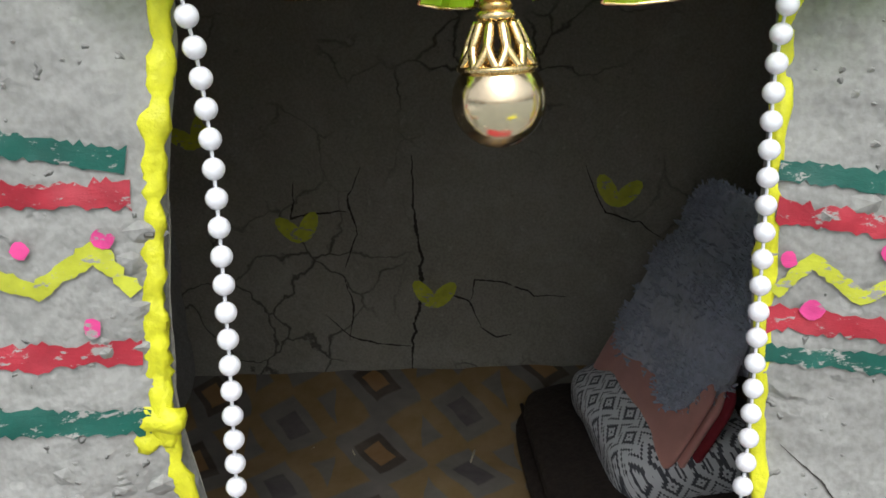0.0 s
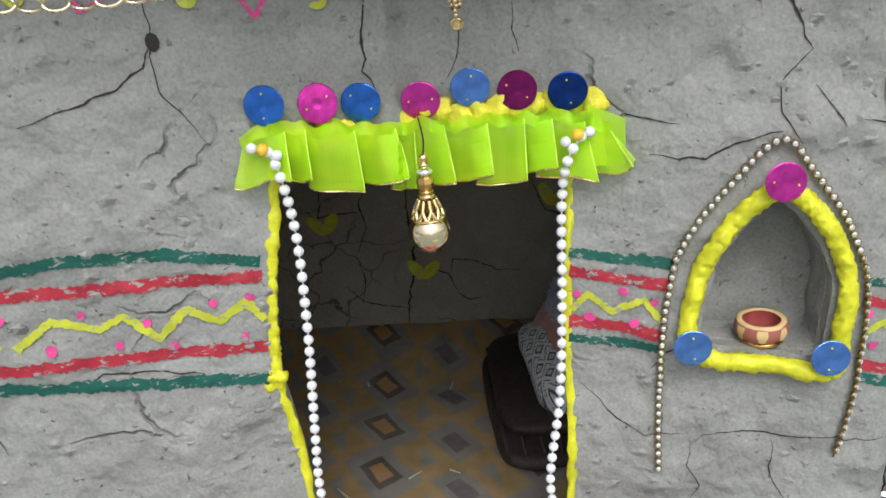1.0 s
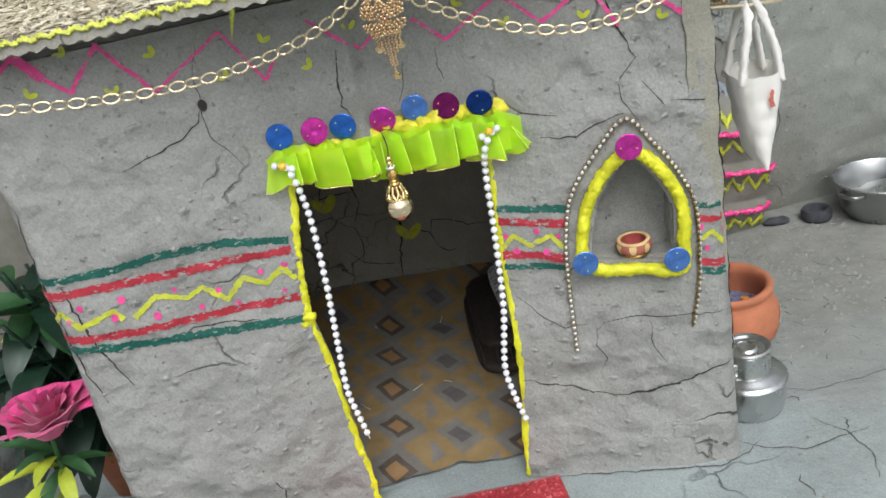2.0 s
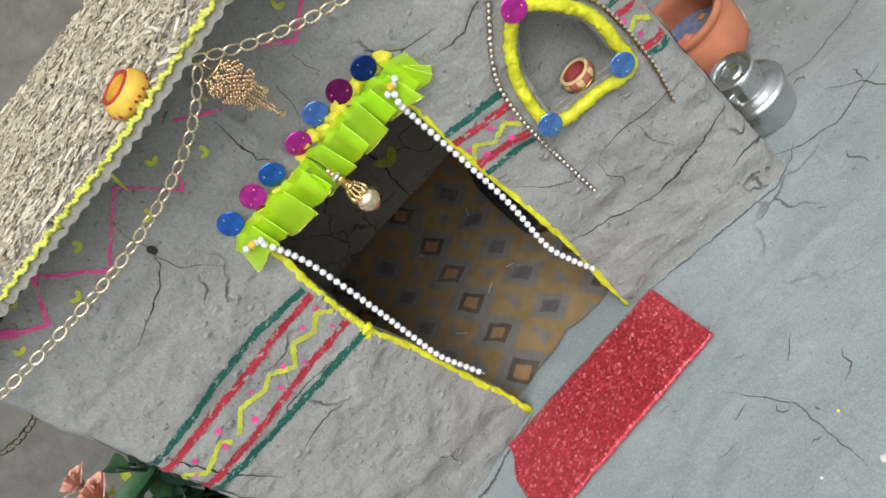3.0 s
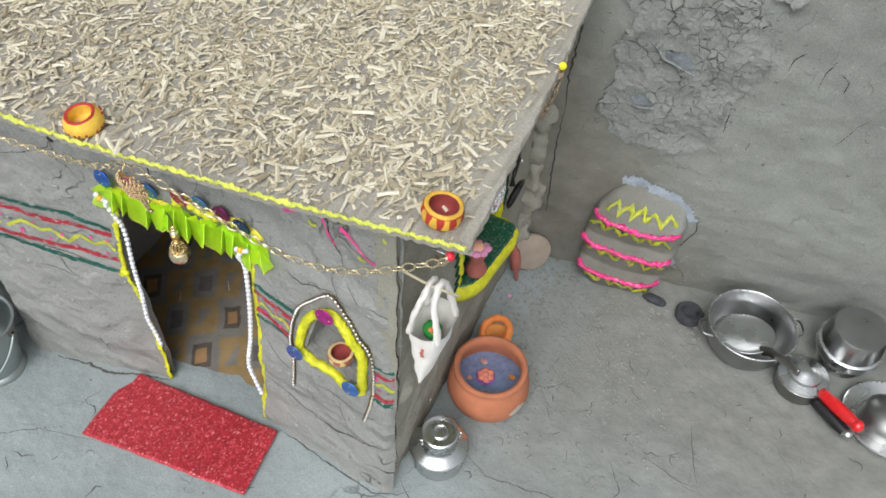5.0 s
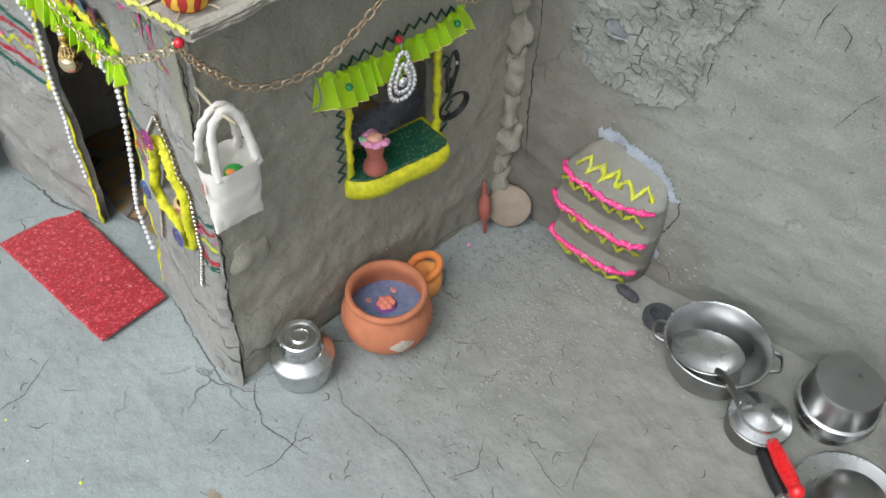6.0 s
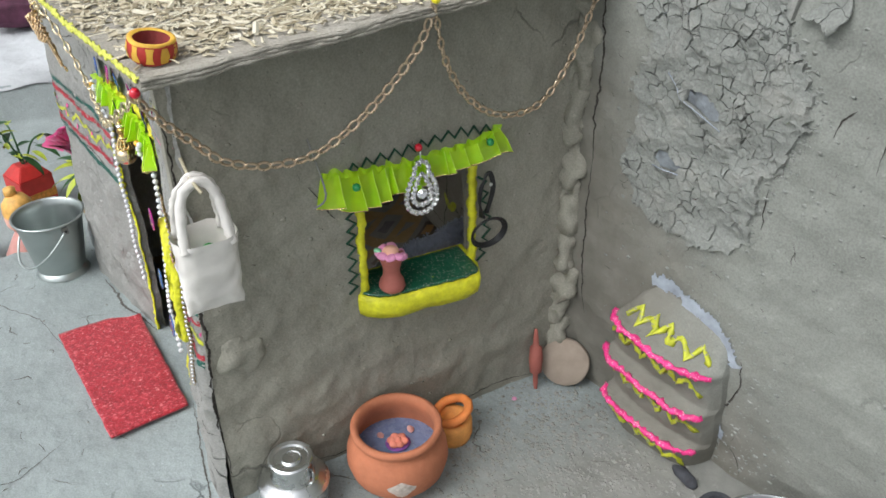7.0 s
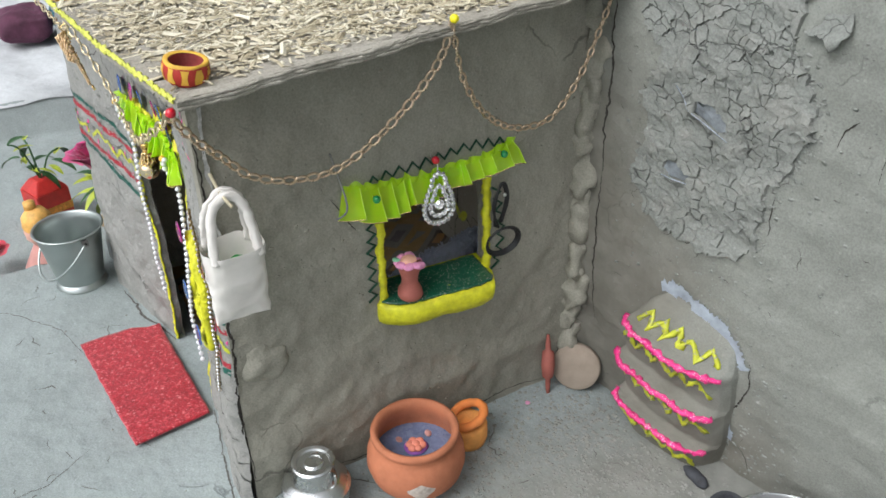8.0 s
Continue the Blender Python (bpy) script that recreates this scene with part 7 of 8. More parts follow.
# rolling pin and board
solid("rolling_pin", lathe([(0, -0.0275), (0.0014, -0.027), (0.0020, -0.020), (0.0022, -0.013), (0.0048, -0.011), (0.0056, 0.0), (0.0048, 0.011), (0.0024, 0.013), (0.0020, 0.020), (0.0012, 0.027), (0, 0.0275)], 20, 0.05, 3), CLAY_ROSE,
      "small rose-brown clay rolling pin leaning on the wall", "rolling pin").matrix_basis = pose(0.1695, 0.2555, 0.0275, -4, -11, 0)
board = thing("rolling_board", (0.1770, 0.2790, 0.0215), "round buff clay rolling board leaning in the wall corner", "board", rx=72, rz=42)
part("disc", lathe([(0, -0.003), (0.0190, -0.003), (0.0203, -0.0015), (0.0203, 0.0018), (0.0190, 0.003), (0, 0.003)], 44, 0.012, 2), BUFF, board)


# ---- stepped mud granary against the old wall
gran = thing("mud_grain_bin", (0, 0, 0), "stepped grey mud grain bin with pink ridges and yellow zigzags", "grain bin")


def bin_face(u, z):
    """A point of the bin's front; u runs across, 0..1."""
    xl = lerp(z, (0.0, 0.03, 0.065, 0.095, 0.113, 0.126, 0.136), (0.229, 0.2225, 0.2215, 0.2240, 0.2300, 0.2380, 0.2490))
    xr = lerp(z, (0.0, 0.03, 0.065, 0.095, 0.113, 0.126, 0.136), (0.2990, 0.3045, 0.3075, 0.3080, 0.3040, 0.2950, 0.2780))
    x = xl + (xr - xl) * u
    bow = (1 - (2 * u - 1) ** 4) ** 0.5 if 0 < u < 1 else 0.0
    tilt = -0.014 * u
    zz = z - tilt
    steps = lerp(zz, (0.0, 0.020, 0.030, 0.0345, 0.038, 0.060, 0.069, 0.073, 0.077, 0.098, 0.106, 0.110, 0.114, 0.122, 0.132, 0.142),
                 (0.022, 0.026, 0.030, 0.033, 0.020, 0.023, 0.028, 0.031, 0.018, 0.020, 0.024, 0.027, 0.014, 0.010, 0.004, -0.002))
    return Vector((x, back_y(x, z) - steps * (0.25 + 0.75 * bow) + 0.0015 * noise.noise((x * 50, z * 50, 2)), z))


def bin_face_near(p):
    """The bin's face straight behind a point, a hair proud of it."""
    lo, hi = bin_face(0.0, p.z).x, bin_face(1.0, p.z).x
    return bin_face(min(0.99, max(0.01, (p.x - lo) / (hi - lo))), p.z) + Vector((0, -0.0006, 0))


bm = sheet(lambda u, v: bin_face(u, -0.004 + 0.141 * v), 44, 110)
for side in (0.0, 1.0):
    a = [bm.verts.new(bin_face(side, -0.004 + 0.141 * k / 60)) for k in range(61)]
    b = [bm.verts.new(Vector((p.co.x, back_y(p.co.x, p.co.z) + 0.006, p.co.z))) for p in a]
    for k in range(60):
        bm.faces.new((a[k], a[k + 1], b[k + 1], b[k]))
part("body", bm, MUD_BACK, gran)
for z0 in (0.033, 0.0715, 0.1085):
    line = [bin_face(u, z0 - 0.014 * u) + Vector((0, -0.0008, 0.0006)) for u in frange(0.02, 0.98, 60)]
    part("pink_ridge", tube(line, lambda q: 0.0022 + 0.0009 * noise.noise((q * 30, z0 * 70, 4)), 8, False, None, 1.3), P_STOVE_PINK, gran, "glittery pink painted ridge")
for z0, n, u0, u1, amp, r in ((0.1185, 5, 0.12, 0.92, 0.0052, 0.0021), (0.0955, 5, 0.05, 0.93, 0.0066, 0.0019), (0.0590, 5, 0.07, 0.95, 0.0064, 0.0019), (0.0200, 5, 0.08, 0.93, 0.0058, 0.0019)):
    line = []
    for k in range(2 * n + 1):
        u = u0 + (u1 - u0) * (k + rnd.uniform(-0.25, 0.25)) / (2 * n)
        zz = z0 - 0.014 * u + amp * (1 if k % 2 else -1) * (0.7 + 0.5 * rnd.random())
        line.append(bin_face(u, zz))
    dense = []
    for a, b in zip(line, line[1:]):
        dense += [a + (b - a) * q / 5 for q in range(5)]
    dense = [bin_face_near(p) for p in dense + [line[-1]]]
    part("yellow_zigzag", tube(dense, lambda q: r * (0.85 + 0.55 * noise.noise((q * 40, z0 * 90, 1))), 8, False, None, 1.6, 0.8), P_YELLOW, gran, "thick yellow painted zigzag")


# ---- small metal cooking pots
def turned(name, at, label, category, pieces, group="small metal cooking pots", rz=0.0, rx=0.0):
    t = thing(name, at, label, category, group, rz=rz, rx=rx)
    for nm, prof, m in pieces:
        crisp(part(nm, lathe(prof, 48), m, t))
    return t


kad = turned("cooking_pan", (0.3960, 0.2890, 0.0), "wide dull aluminium cooking pan with two loop handles", "pan",
             [("bowl", [(0, 0.0), (0.030, 0.0), (0.0370, 0.010), (0.0410, 0.024), (0.0435, 0.0375), (0.0448, 0.0385), (0.0440, 0.0395), (0.0425, 0.0380), (0.0395, 0.024), (0.0355, 0.0115), (0.029, 0.0022), (0, 0.002)], STEEL_DULL)], rz=30)
for s in (-1, 1):
    part("loop_handle", tube(smooth_line([(s * 0.042, -0.011, 0.033), (s * 0.051, -0.008, 0.034), (s * 0.053, 0.0, 0.0345), (s * 0.051, 0.008, 0.034), (s * 0.042, 0.011, 0.033)], 6), 0.0022, 8, False, None, 0.0, 0.5), STEEL_DULL, kad)
part("rim_bead", tube([(0.0442 * math.cos(a), 0.0442 * math.sin(a), 0.0388) for a in np.linspace(0, 6.283, 61)[:-1]], 0.0010, 7, True), STEEL, kad)
kad.scale = (0.92, 0.92, 0.92)
lad = thing("flat_ladle", (0.3940, 0.2830, 0.0180), "dull metal ladle resting in the cooking pan", "ladle", rz=-38, ry=-14)
part("scoop", lathe([(0, 0.0), (0.018, 0.0016), (0.0272, 0.0060), (0.0282, 0.0070), (0.0270, 0.0074), (0.018, 0.0030), (0, 0.0014)], 40), STEEL, lad)
bm = bmesh.new()
tube(smooth_line([(0.024, 0, 0.005), (0.034, 0, 0.011), (0.052, 0, 0.0150), (0.068, 0, 0.0140)], 6), lambda q: 0.0052 - 0.0012 * q, 10, False, bm, 0, 0.40)
part("shaft", bm, STEEL_DARK, lad)
turned("lidded_pot", (0.4530, 0.2700, 0.0), "small dark steel pot with a domed lid", "pot",
       [("body", [(0, 0), (0.019, 0), (0.0215, 0.002), (0.0220, 0.016), (0.0235, 0.0175), (0.0220, 0.0185)], STEEL_DARK),
        ("lid", [(0.0232, 0.0185), (0.0225, 0.0200), (0.0160, 0.0225), (0.0150, 0.0250), (0.0080, 0.0280), (0.0045, 0.0300), (0, 0.0302)], STEEL)])
for nm, m, a, b, r, lab in (("red_handle", RED_PLASTIC, (0.4705, 0.2590, 0.0195), (0.5040, 0.2350, 0.0255), 0.0062, "red plastic pan handle"), ("black_handle", BLACK, (0.4680, 0.2535, 0.0115), (0.5010, 0.2320, 0.0125), 0.0054, "black pan handle")):
    t = thing("saucepan_handle", (0, 0, 0), lab + " sticking out between metal pots", "handle", "pan handles")
    va, vb = Vector(a), Vector(b)
    grip = part("grip", tube([va + (vb - va) * k / 10 for k in range(11)], lambda q: r * (0.82 + 0.22 * math.sin(math.pi * q)), 10, False, None, 0, 0.9), m, t)
    part("tip_cap", ball(r * 0.95, 10, 8, vb), STEEL if m is BLACK else m, grip)
twin = turned("upturned_bowl", (0.4830, 0.3230, 0.0005), "two polished steel bowls, one upturned on the other", "bowl",
       [("foot", [(0, 0.0), (0.0285, 0.0), (0.0295, 0.0012), (0.0282, 0.0030), (0.0255, 0.0055)], STEEL), ("lower_bowl", [(0.0250, 0.0050), (0.0330, 0.010), (0.0385, 0.017), (0.0378, 0.0225), (0.0345, 0.0240), (0, 0.018)], STEEL),
        ("upper_bowl", [(0.0345, 0.0205), (0.0358, 0.0215), (0.0352, 0.0230), (0.0318, 0.0400), (0.0300, 0.0420), (0, 0.0425)], STEEL_DULL)], rx=4)
twin.scale = (0.78, 0.78, 1.25)
turned("pan_lid", (0.5330, 0.2690, 0.0), "shiny steel dish with a domed middle and pale rim", "dish",
       [("rim", [(0, 0.0), (0.024, 0.0), (0.0400, 0.008), (0.0410, 0.0095), (0.0395, 0.0100), (0.030, 0.006), (0.022, 0.0040)], STEEL),
        ("dome", [(0.0260, 0.0050), (0.0240, 0.0140), (0.0180, 0.0210), (0.009, 0.0245), (0, 0.0250)], STEEL_DARK)])
tall = turned("steel_tumbler", (0.5530, 0.3330, 0.0), "dark steel pot lying among the cooking pots", "pot",
              [("body", [(0, 0), (0.022, 0), (0.0235, 0.004), (0.0235, 0.030), (0.0250, 0.033), (0.0225, 0.033), (0.021, 0.006), (0, 0.004)], STEEL_DARK),
               ("band", [(0.0238, 0.016), (0.0246, 0.018), (0.0238, 0.020)], STEEL)])
turned("pestle_bowl", (0.3405, 0.2960, 0.0), "small charcoal stone mortar bowl against the wall", "bowl",
       [("body", [(0, 0), (0.0105, 0), (0.0132, 0.003), (0.0135, 0.009), (0.0120, 0.0115), (0.0085, 0.0115), (0.0070, 0.007), (0, 0.005)], CHARCOAL)])
solid("charcoal_lump", roughen(ball(0.0085, 16, 10, (0.3040, 0.2980, 0.0035), (1.5, 0.6, 0.5)), 0.0015, 120, 3), CHARCOAL, "small dark charcoal lump at the foot of the old wall", "charcoal")
# ---------------------------------------------------------------- the yard in front
mat_t = thing("door_mat", (0, 0, 0.0024), "bright red glittery foam door mat lying before the doorway", "mat")
bm = bmesh.new()
nu, nv = 60, 24
grid = {}
for i in range(nu + 1):
    for j in range(nv + 1):
        u, v = i / nu * 2 - 1, j / nv * 2 - 1
        p = (i / nu, j / nv)
        x = -0.073 + 0.151 * p[0] + p[1] * (-0.006 - 0.004 * p[0])
        y = -0.087 + 0.022 * p[0] + p[1] * (0.069 - 0.008 * p[0])
        cut = max(0.0, -u - 0.90) / 0.10 * max(0.0, v - 0.3) / 0.7
        x += 0.011 * cut
        y -= 0.003 * cut
        for top in (0, 1):
            lift = 0.0006 + 0.0022 * top + 0.0012 * max(0.0, abs(u) - 0.8) + 0.0006 * noise.noise((x * 50, y * 50, 1))
            grid[i, j, top] = bm.verts.new((x + 0.0006 * noise.noise((x * 80, y * 80, 0)), y + 0.0009 * noise.noise((x * 80, y * 80, 4)), lift))
for i in range(nu):
    for j in range(nv):
        bm.faces.new([grid[a, b, 1] for a, b in ((i, j), (i + 1, j), (i + 1, j + 1), (i, j + 1))])
        bm.faces.new([grid[a, b, 0] for a, b in ((i, j), (i, j + 1), (i + 1, j + 1), (i + 1, j))])
for i in range(nu):
    for j in (0, nv):
        bm.faces.new((grid[i, j, 0], grid[i + 1, j, 0], grid[i + 1, j, 1], grid[i, j, 1]))
for j in range(nv):
    for i in (0, nu):
        bm.faces.new((grid[i, j, 0], grid[i, j + 1, 0], grid[i, j + 1, 1], grid[i, j, 1]))
bmesh.ops.recalc_face_normals(bm, faces=bm.faces)
part("glitter_sheet", bm, GLITTER, mat_t)

# steel bucket
bk = thing("steel_bucket", (-0.1885, -0.0715, 0.0), "small empty polished steel bucket with its handle down", "bucket", rz=21)
part("body", lathe([(0, 0.005), (0.0215, 0.005), (0.0225, 0.007), (0.0265, 0.033), (0.0300, 0.0560), (0.0318, 0.0625), (0.0328, 0.0632), (0.0330, 0.0642), (0.0318, 0.0648), (0.0308, 0.0636), (0.0290, 0.056), (0.0258, 0.033), (0.0218, 0.0085), (0, 0.0075)], 64), BUCKET, bk)
part("foot_ring", lathe([(0.0212, 0.0072), (0.0225, 0.0068), (0.0245, 0.0015), (0.0250, 0.0), (0.0236, 0.0), (0.0212, 0.005)], 48), BUCKET, bk)
part("rim_bead", tube([(0.0325 * math.cos(a), 0.0325 * math.sin(a), 0.0640) for a in np.linspace(0, 6.283, 65)[:-1]], 0.0011, 6, True), BUCKET, bk)
for s in (-1, 1):
    ear = part("ear", block(0.0026, 0.0062, 0.0075, (s * 0.0322, 0, 0.0580), 0.0008), STEEL_DARK, bk)
    part("rivet", ball(0.0013, 10, 7, (s * 0.0340, 0, 0.0580)), BLACK, ear)
handle = []
for a in np.linspace(0, math.pi, 34):
    handle.append((0.0352 * math.cos(a), -0.0330 * math.sin(a) - 0.002, 0.0580 - 0.0375 * math.sin(a)))
part("bail_handle", tube(handle, 0.0011, 7), BUCKET, bk, "thin bent wire handle")


# ---- plants
def leaf(length, width, bend, fold=0.15):
    def point(u, v):
        w = width * math.sin(math.pi * min(1, v * 0.97 + 0.03)) ** 0.75 * (1 - 0.25 * v)
        s = (u - 0.5) * 2
        return Vector((s * w / 2, length * v * math.cos(bend * v), length * v * math.sin(bend * v) * 0.8 + abs(s) * w * fold))
    return sheet(point, 5, 9)


def rose_head(t, at, r, material, turns=16, seed=1):
    """A full silk rose: cupped petals spiralling outward."""
    rr = random.Random(seed)
    for k in range(turns):
        f = k / (turns - 1)
        a0 = k * 2.4 + rr.uniform(-0.3, 0.3)
        rad = r * (0.10 + 0.62 * f)
        hgt = r * (1.20 - 0.25 * f)
        wide = 0.9 + 0.5 * (1 - f)
        flare = 0.10 + 0.42 * f

        def point(u, v):
            a = a0 + (u - 0.5) * 2 * wide
            ruf = 0.09 * r * math.sin(u * 8 + k) * v * v + 0.07 * r * math.sin(u * 15 + 2 * k) * v ** 3
            q = rad * (0.45 + 0.55 * math.sin(min(1.0, v * 1.15) * 1.57)) + r * flare * v ** 3
            top = hgt * v * (1 - 0.16 * (2 * u - 1) ** 2) - r * (0.22 * f) * v ** 4
            return Vector(at) + Vector(((q + ruf) * math.cos(a), (q + ruf) * math.sin(a), top - r * 0.55))
        part("petal", sheet(point, 18, 12), material, t)


rose = thing("silk_rose", (-0.2190, -0.0260, 0.0), "magenta silk rose with lime-tipped leaves in a grey bottle vase", "flower")
rose_head(rose, (0.006, -0.004, 0.122), 0.0235, ROSE, 17, 4)
part("stem", tube(smooth_line([(-0.001, 0, 0.030), (0.000, -0.002, 0.070), (0.005, -0.004, 0.112)], 6), 0.0017, 7), LEAF, rose)
part("calyx", lathe([(0.0014, 0.104), (0.006, 0.108), (0.0095, 0.114), (0.011, 0.119)], 16), LEAF, rose)
for k, (a, L, w, z, tilt, m) in enumerate([(200, 0.046, 0.013, 0.085, 20, LEAF_LIME), (228, 0.052, 0.014, 0.078, 2, LEAF_LIME), (255, 0.040, 0.012, 0.084, -14, LEAF), (172, 0.040, 0.012, 0.094, 34, LEAF), (300, 0.034, 0.010, 0.084, -8, LEAF_LIME),
                                           (335, 0.030, 0.009, 0.090, 6, LEAF), (20, 0.030, 0.010, 0.085, 12, LEAF), (270, 0.030, 0.011, 0.092, 24, LEAF_LIME), (215, 0.036, 0.011, 0.070, -30, LEAF_LIME), (140, 0.036, 0.011, 0.088, 12, LEAF), (240, 0.028, 0.010, 0.095, 30, LEAF)]):
    o = part("leaf", leaf(L, w, -0.5), m, rose)
    o.matrix_basis = pose(0.001, -0.002, z, tilt, 0, a - 90)
bot = thing("bottle_vase", (-0.2195, -0.0260, 0.0), "grey glass bottle vase holding the silk rose", "vase")
gl, gnt, gb = nodes_of("grey_glass")
gb.inputs["Base Color"].default_value = (0.62, 0.66, 0.66, 1)
gb.inputs["Roughness"].default_value = 0.12
gb.inputs["Transmission Weight"].default_value = 0.55
part("body", lathe([(0, 0), (0.0125, 0), (0.0140, 0.003), (0.0142, 0.022), (0.0120, 0.031), (0.0068, 0.040), (0.0062, 0.052), (0.0072, 0.055), (0.0058, 0.055), (0.0050, 0.042), (0.010, 0.030), (0.0115, 0.006), (0, 0.004)], 32), gl, bot)

# leafy potted plant between the doll and the hut
bush = thing("potted_plant", (-0.2280, 0.0620, -0.0020), "dark green leafy artificial plant in a terracotta pot beside the hut", "plant")
part("pot", lathe([(0, 0), (0.020, 0), (0.027, 0.040), (0.030, 0.042), (0.030, 0.049), (0.026, 0.049), (0.024, 0.042), (0, 0.040)], 32), CLAY, bush, "terracotta flower pot")
rb = random.Random(12)
lf = [part("leaf", leaf(0.060, 0.022, -0.8), LEAF_DARK, bush), part("leaf", leaf(0.048, 0.016, -0.6), LEAF, bush), part("leaf", leaf(0.034, 0.012, -0.5), LEAF_LIME, bush)]
for i, o in enumerate(lf):
    o.matrix_basis = pose(0, 0, 0.10 + 0.02 * i, 20, 0, 120 * i)
for k in range(20):
    a, h = rb.uniform(0, 6.283), rb.uniform(0.09, 0.20)
    ex, ey = 0.022 * math.cos(a) - 0.006, 0.055 * math.sin(a)
    part("stem", tube(smooth_line([(0, 0, 0.040), (ex * 0.4, ey * 0.4, h * 0.6), (ex, ey, h)], 5), 0.0013, 6), LEAF_DARK, bush)
    for j in range(9):
        f = rb.uniform(0.35, 1.0)
        src = lf[0] if rb.random() < 0.66 else (lf[1] if rb.random() < 0.75 else lf[2])
        share("leaf", src, bush, pose(ex * f, ey * f, 0.04 + (h - 0.04) * f, rb.uniform(-50, 45), rb.uniform(-30, 30), rb.uniform(0, 360)))


# ---- dolls, kept as plain shapes
def doll(pieces, label, at, material, rx=0.0, rz=0.0, scale=1.0):
    """One joined plain mesh: pieces (turned profile or mesh, offset, material)."""
    bm = bmesh.new()
    mats = []
    for prof, off, m in pieces:
        if m not in mats:
            mats.append(m)
        b2 = lathe(prof, 28, 0.05, len(prof)) if isinstance(prof, list) else prof
        tmp = bpy.data.meshes.new("tmp")
        b2.to_mesh(tmp)
        b2.free()
        n0 = len(bm.faces)
        v0 = len(bm.verts)
        bm.from_mesh(tmp)
        bpy.data.meshes.remove(tmp)
        bm.verts.ensure_lookup_table()
        bm.faces.ensure_lookup_table()
        for v in bm.verts[v0:]:
            v.co = Vector(v.co) * scale + Vector(off) * scale
        for f in bm.faces[n0:]:
            f.material_index = mats.index(m)
    ob = link_mesh("doll", bm, None)
    for m in mats:
        ob.data.materials.append(m)
    ob.matrix_basis = pose(*at, rx, 0, rz)
    return tagged(ob, label, "doll", "toy dolls")


NAVY = plain("black_cotton", (0.012, 0.014, 0.022), 0.9, var=0.3, scale=80, grain=0.4)
LEG = plain("tan_leggings", (0.42, 0.30, 0.16), 0.8, var=0.25, scale=90, grain=0.4)
HAIR = plain("blond_doll_hair", (0.46, 0.29, 0.12), 0.6, var=0.35, scale=140, grain=0.7, fine=500)
HAIR_GOLD = plain("golden_doll_hair", (0.72, 0.40, 0.10), 0.6, var=0.3, scale=140, grain=0.7, fine=500)
MAGENTA = plain("hot_pink_satin", (0.52, 0.02, 0.15), 0.45, var=0.15, scale=40, grain=0.2, sheen=0.3)
BROCADE = plain("red_gold_brocade", (0.28, 0.035, 0.025), 0.5, 0.2, var=0.8, scale=130, grain=0.6, fine=300)


def shawl_point(u, v):
    """A stole laid round the shoulders, open in front; u round, v up."""
    a = radians(-90 + 42 + 290 * u)
    r = lerp(v, (0, 0.3, 0.65, 0.88, 1.0), (0.0415, 0.0405, 0.0340, 0.0215, 0.0135)) * (1 + 0.05 * math.sin(u * 26 + v * 5) + 0.04 * noise.noise((u * 9, v * 6, 2)))
    dip = 0.030 * abs(2 * u - 1) ** 3
    return Vector((r * math.cos(a), 0.82 * r * math.sin(a), 0.100 + 0.104 * v - dip * (1 - v) + 0.004 * math.sin(u * 17)))


def stole_edge(u, seed):
    line = [shawl_point(u, k / 20) for k in range(21)]
    return tube(line, 0.0030, 8, False, None, 0.5)


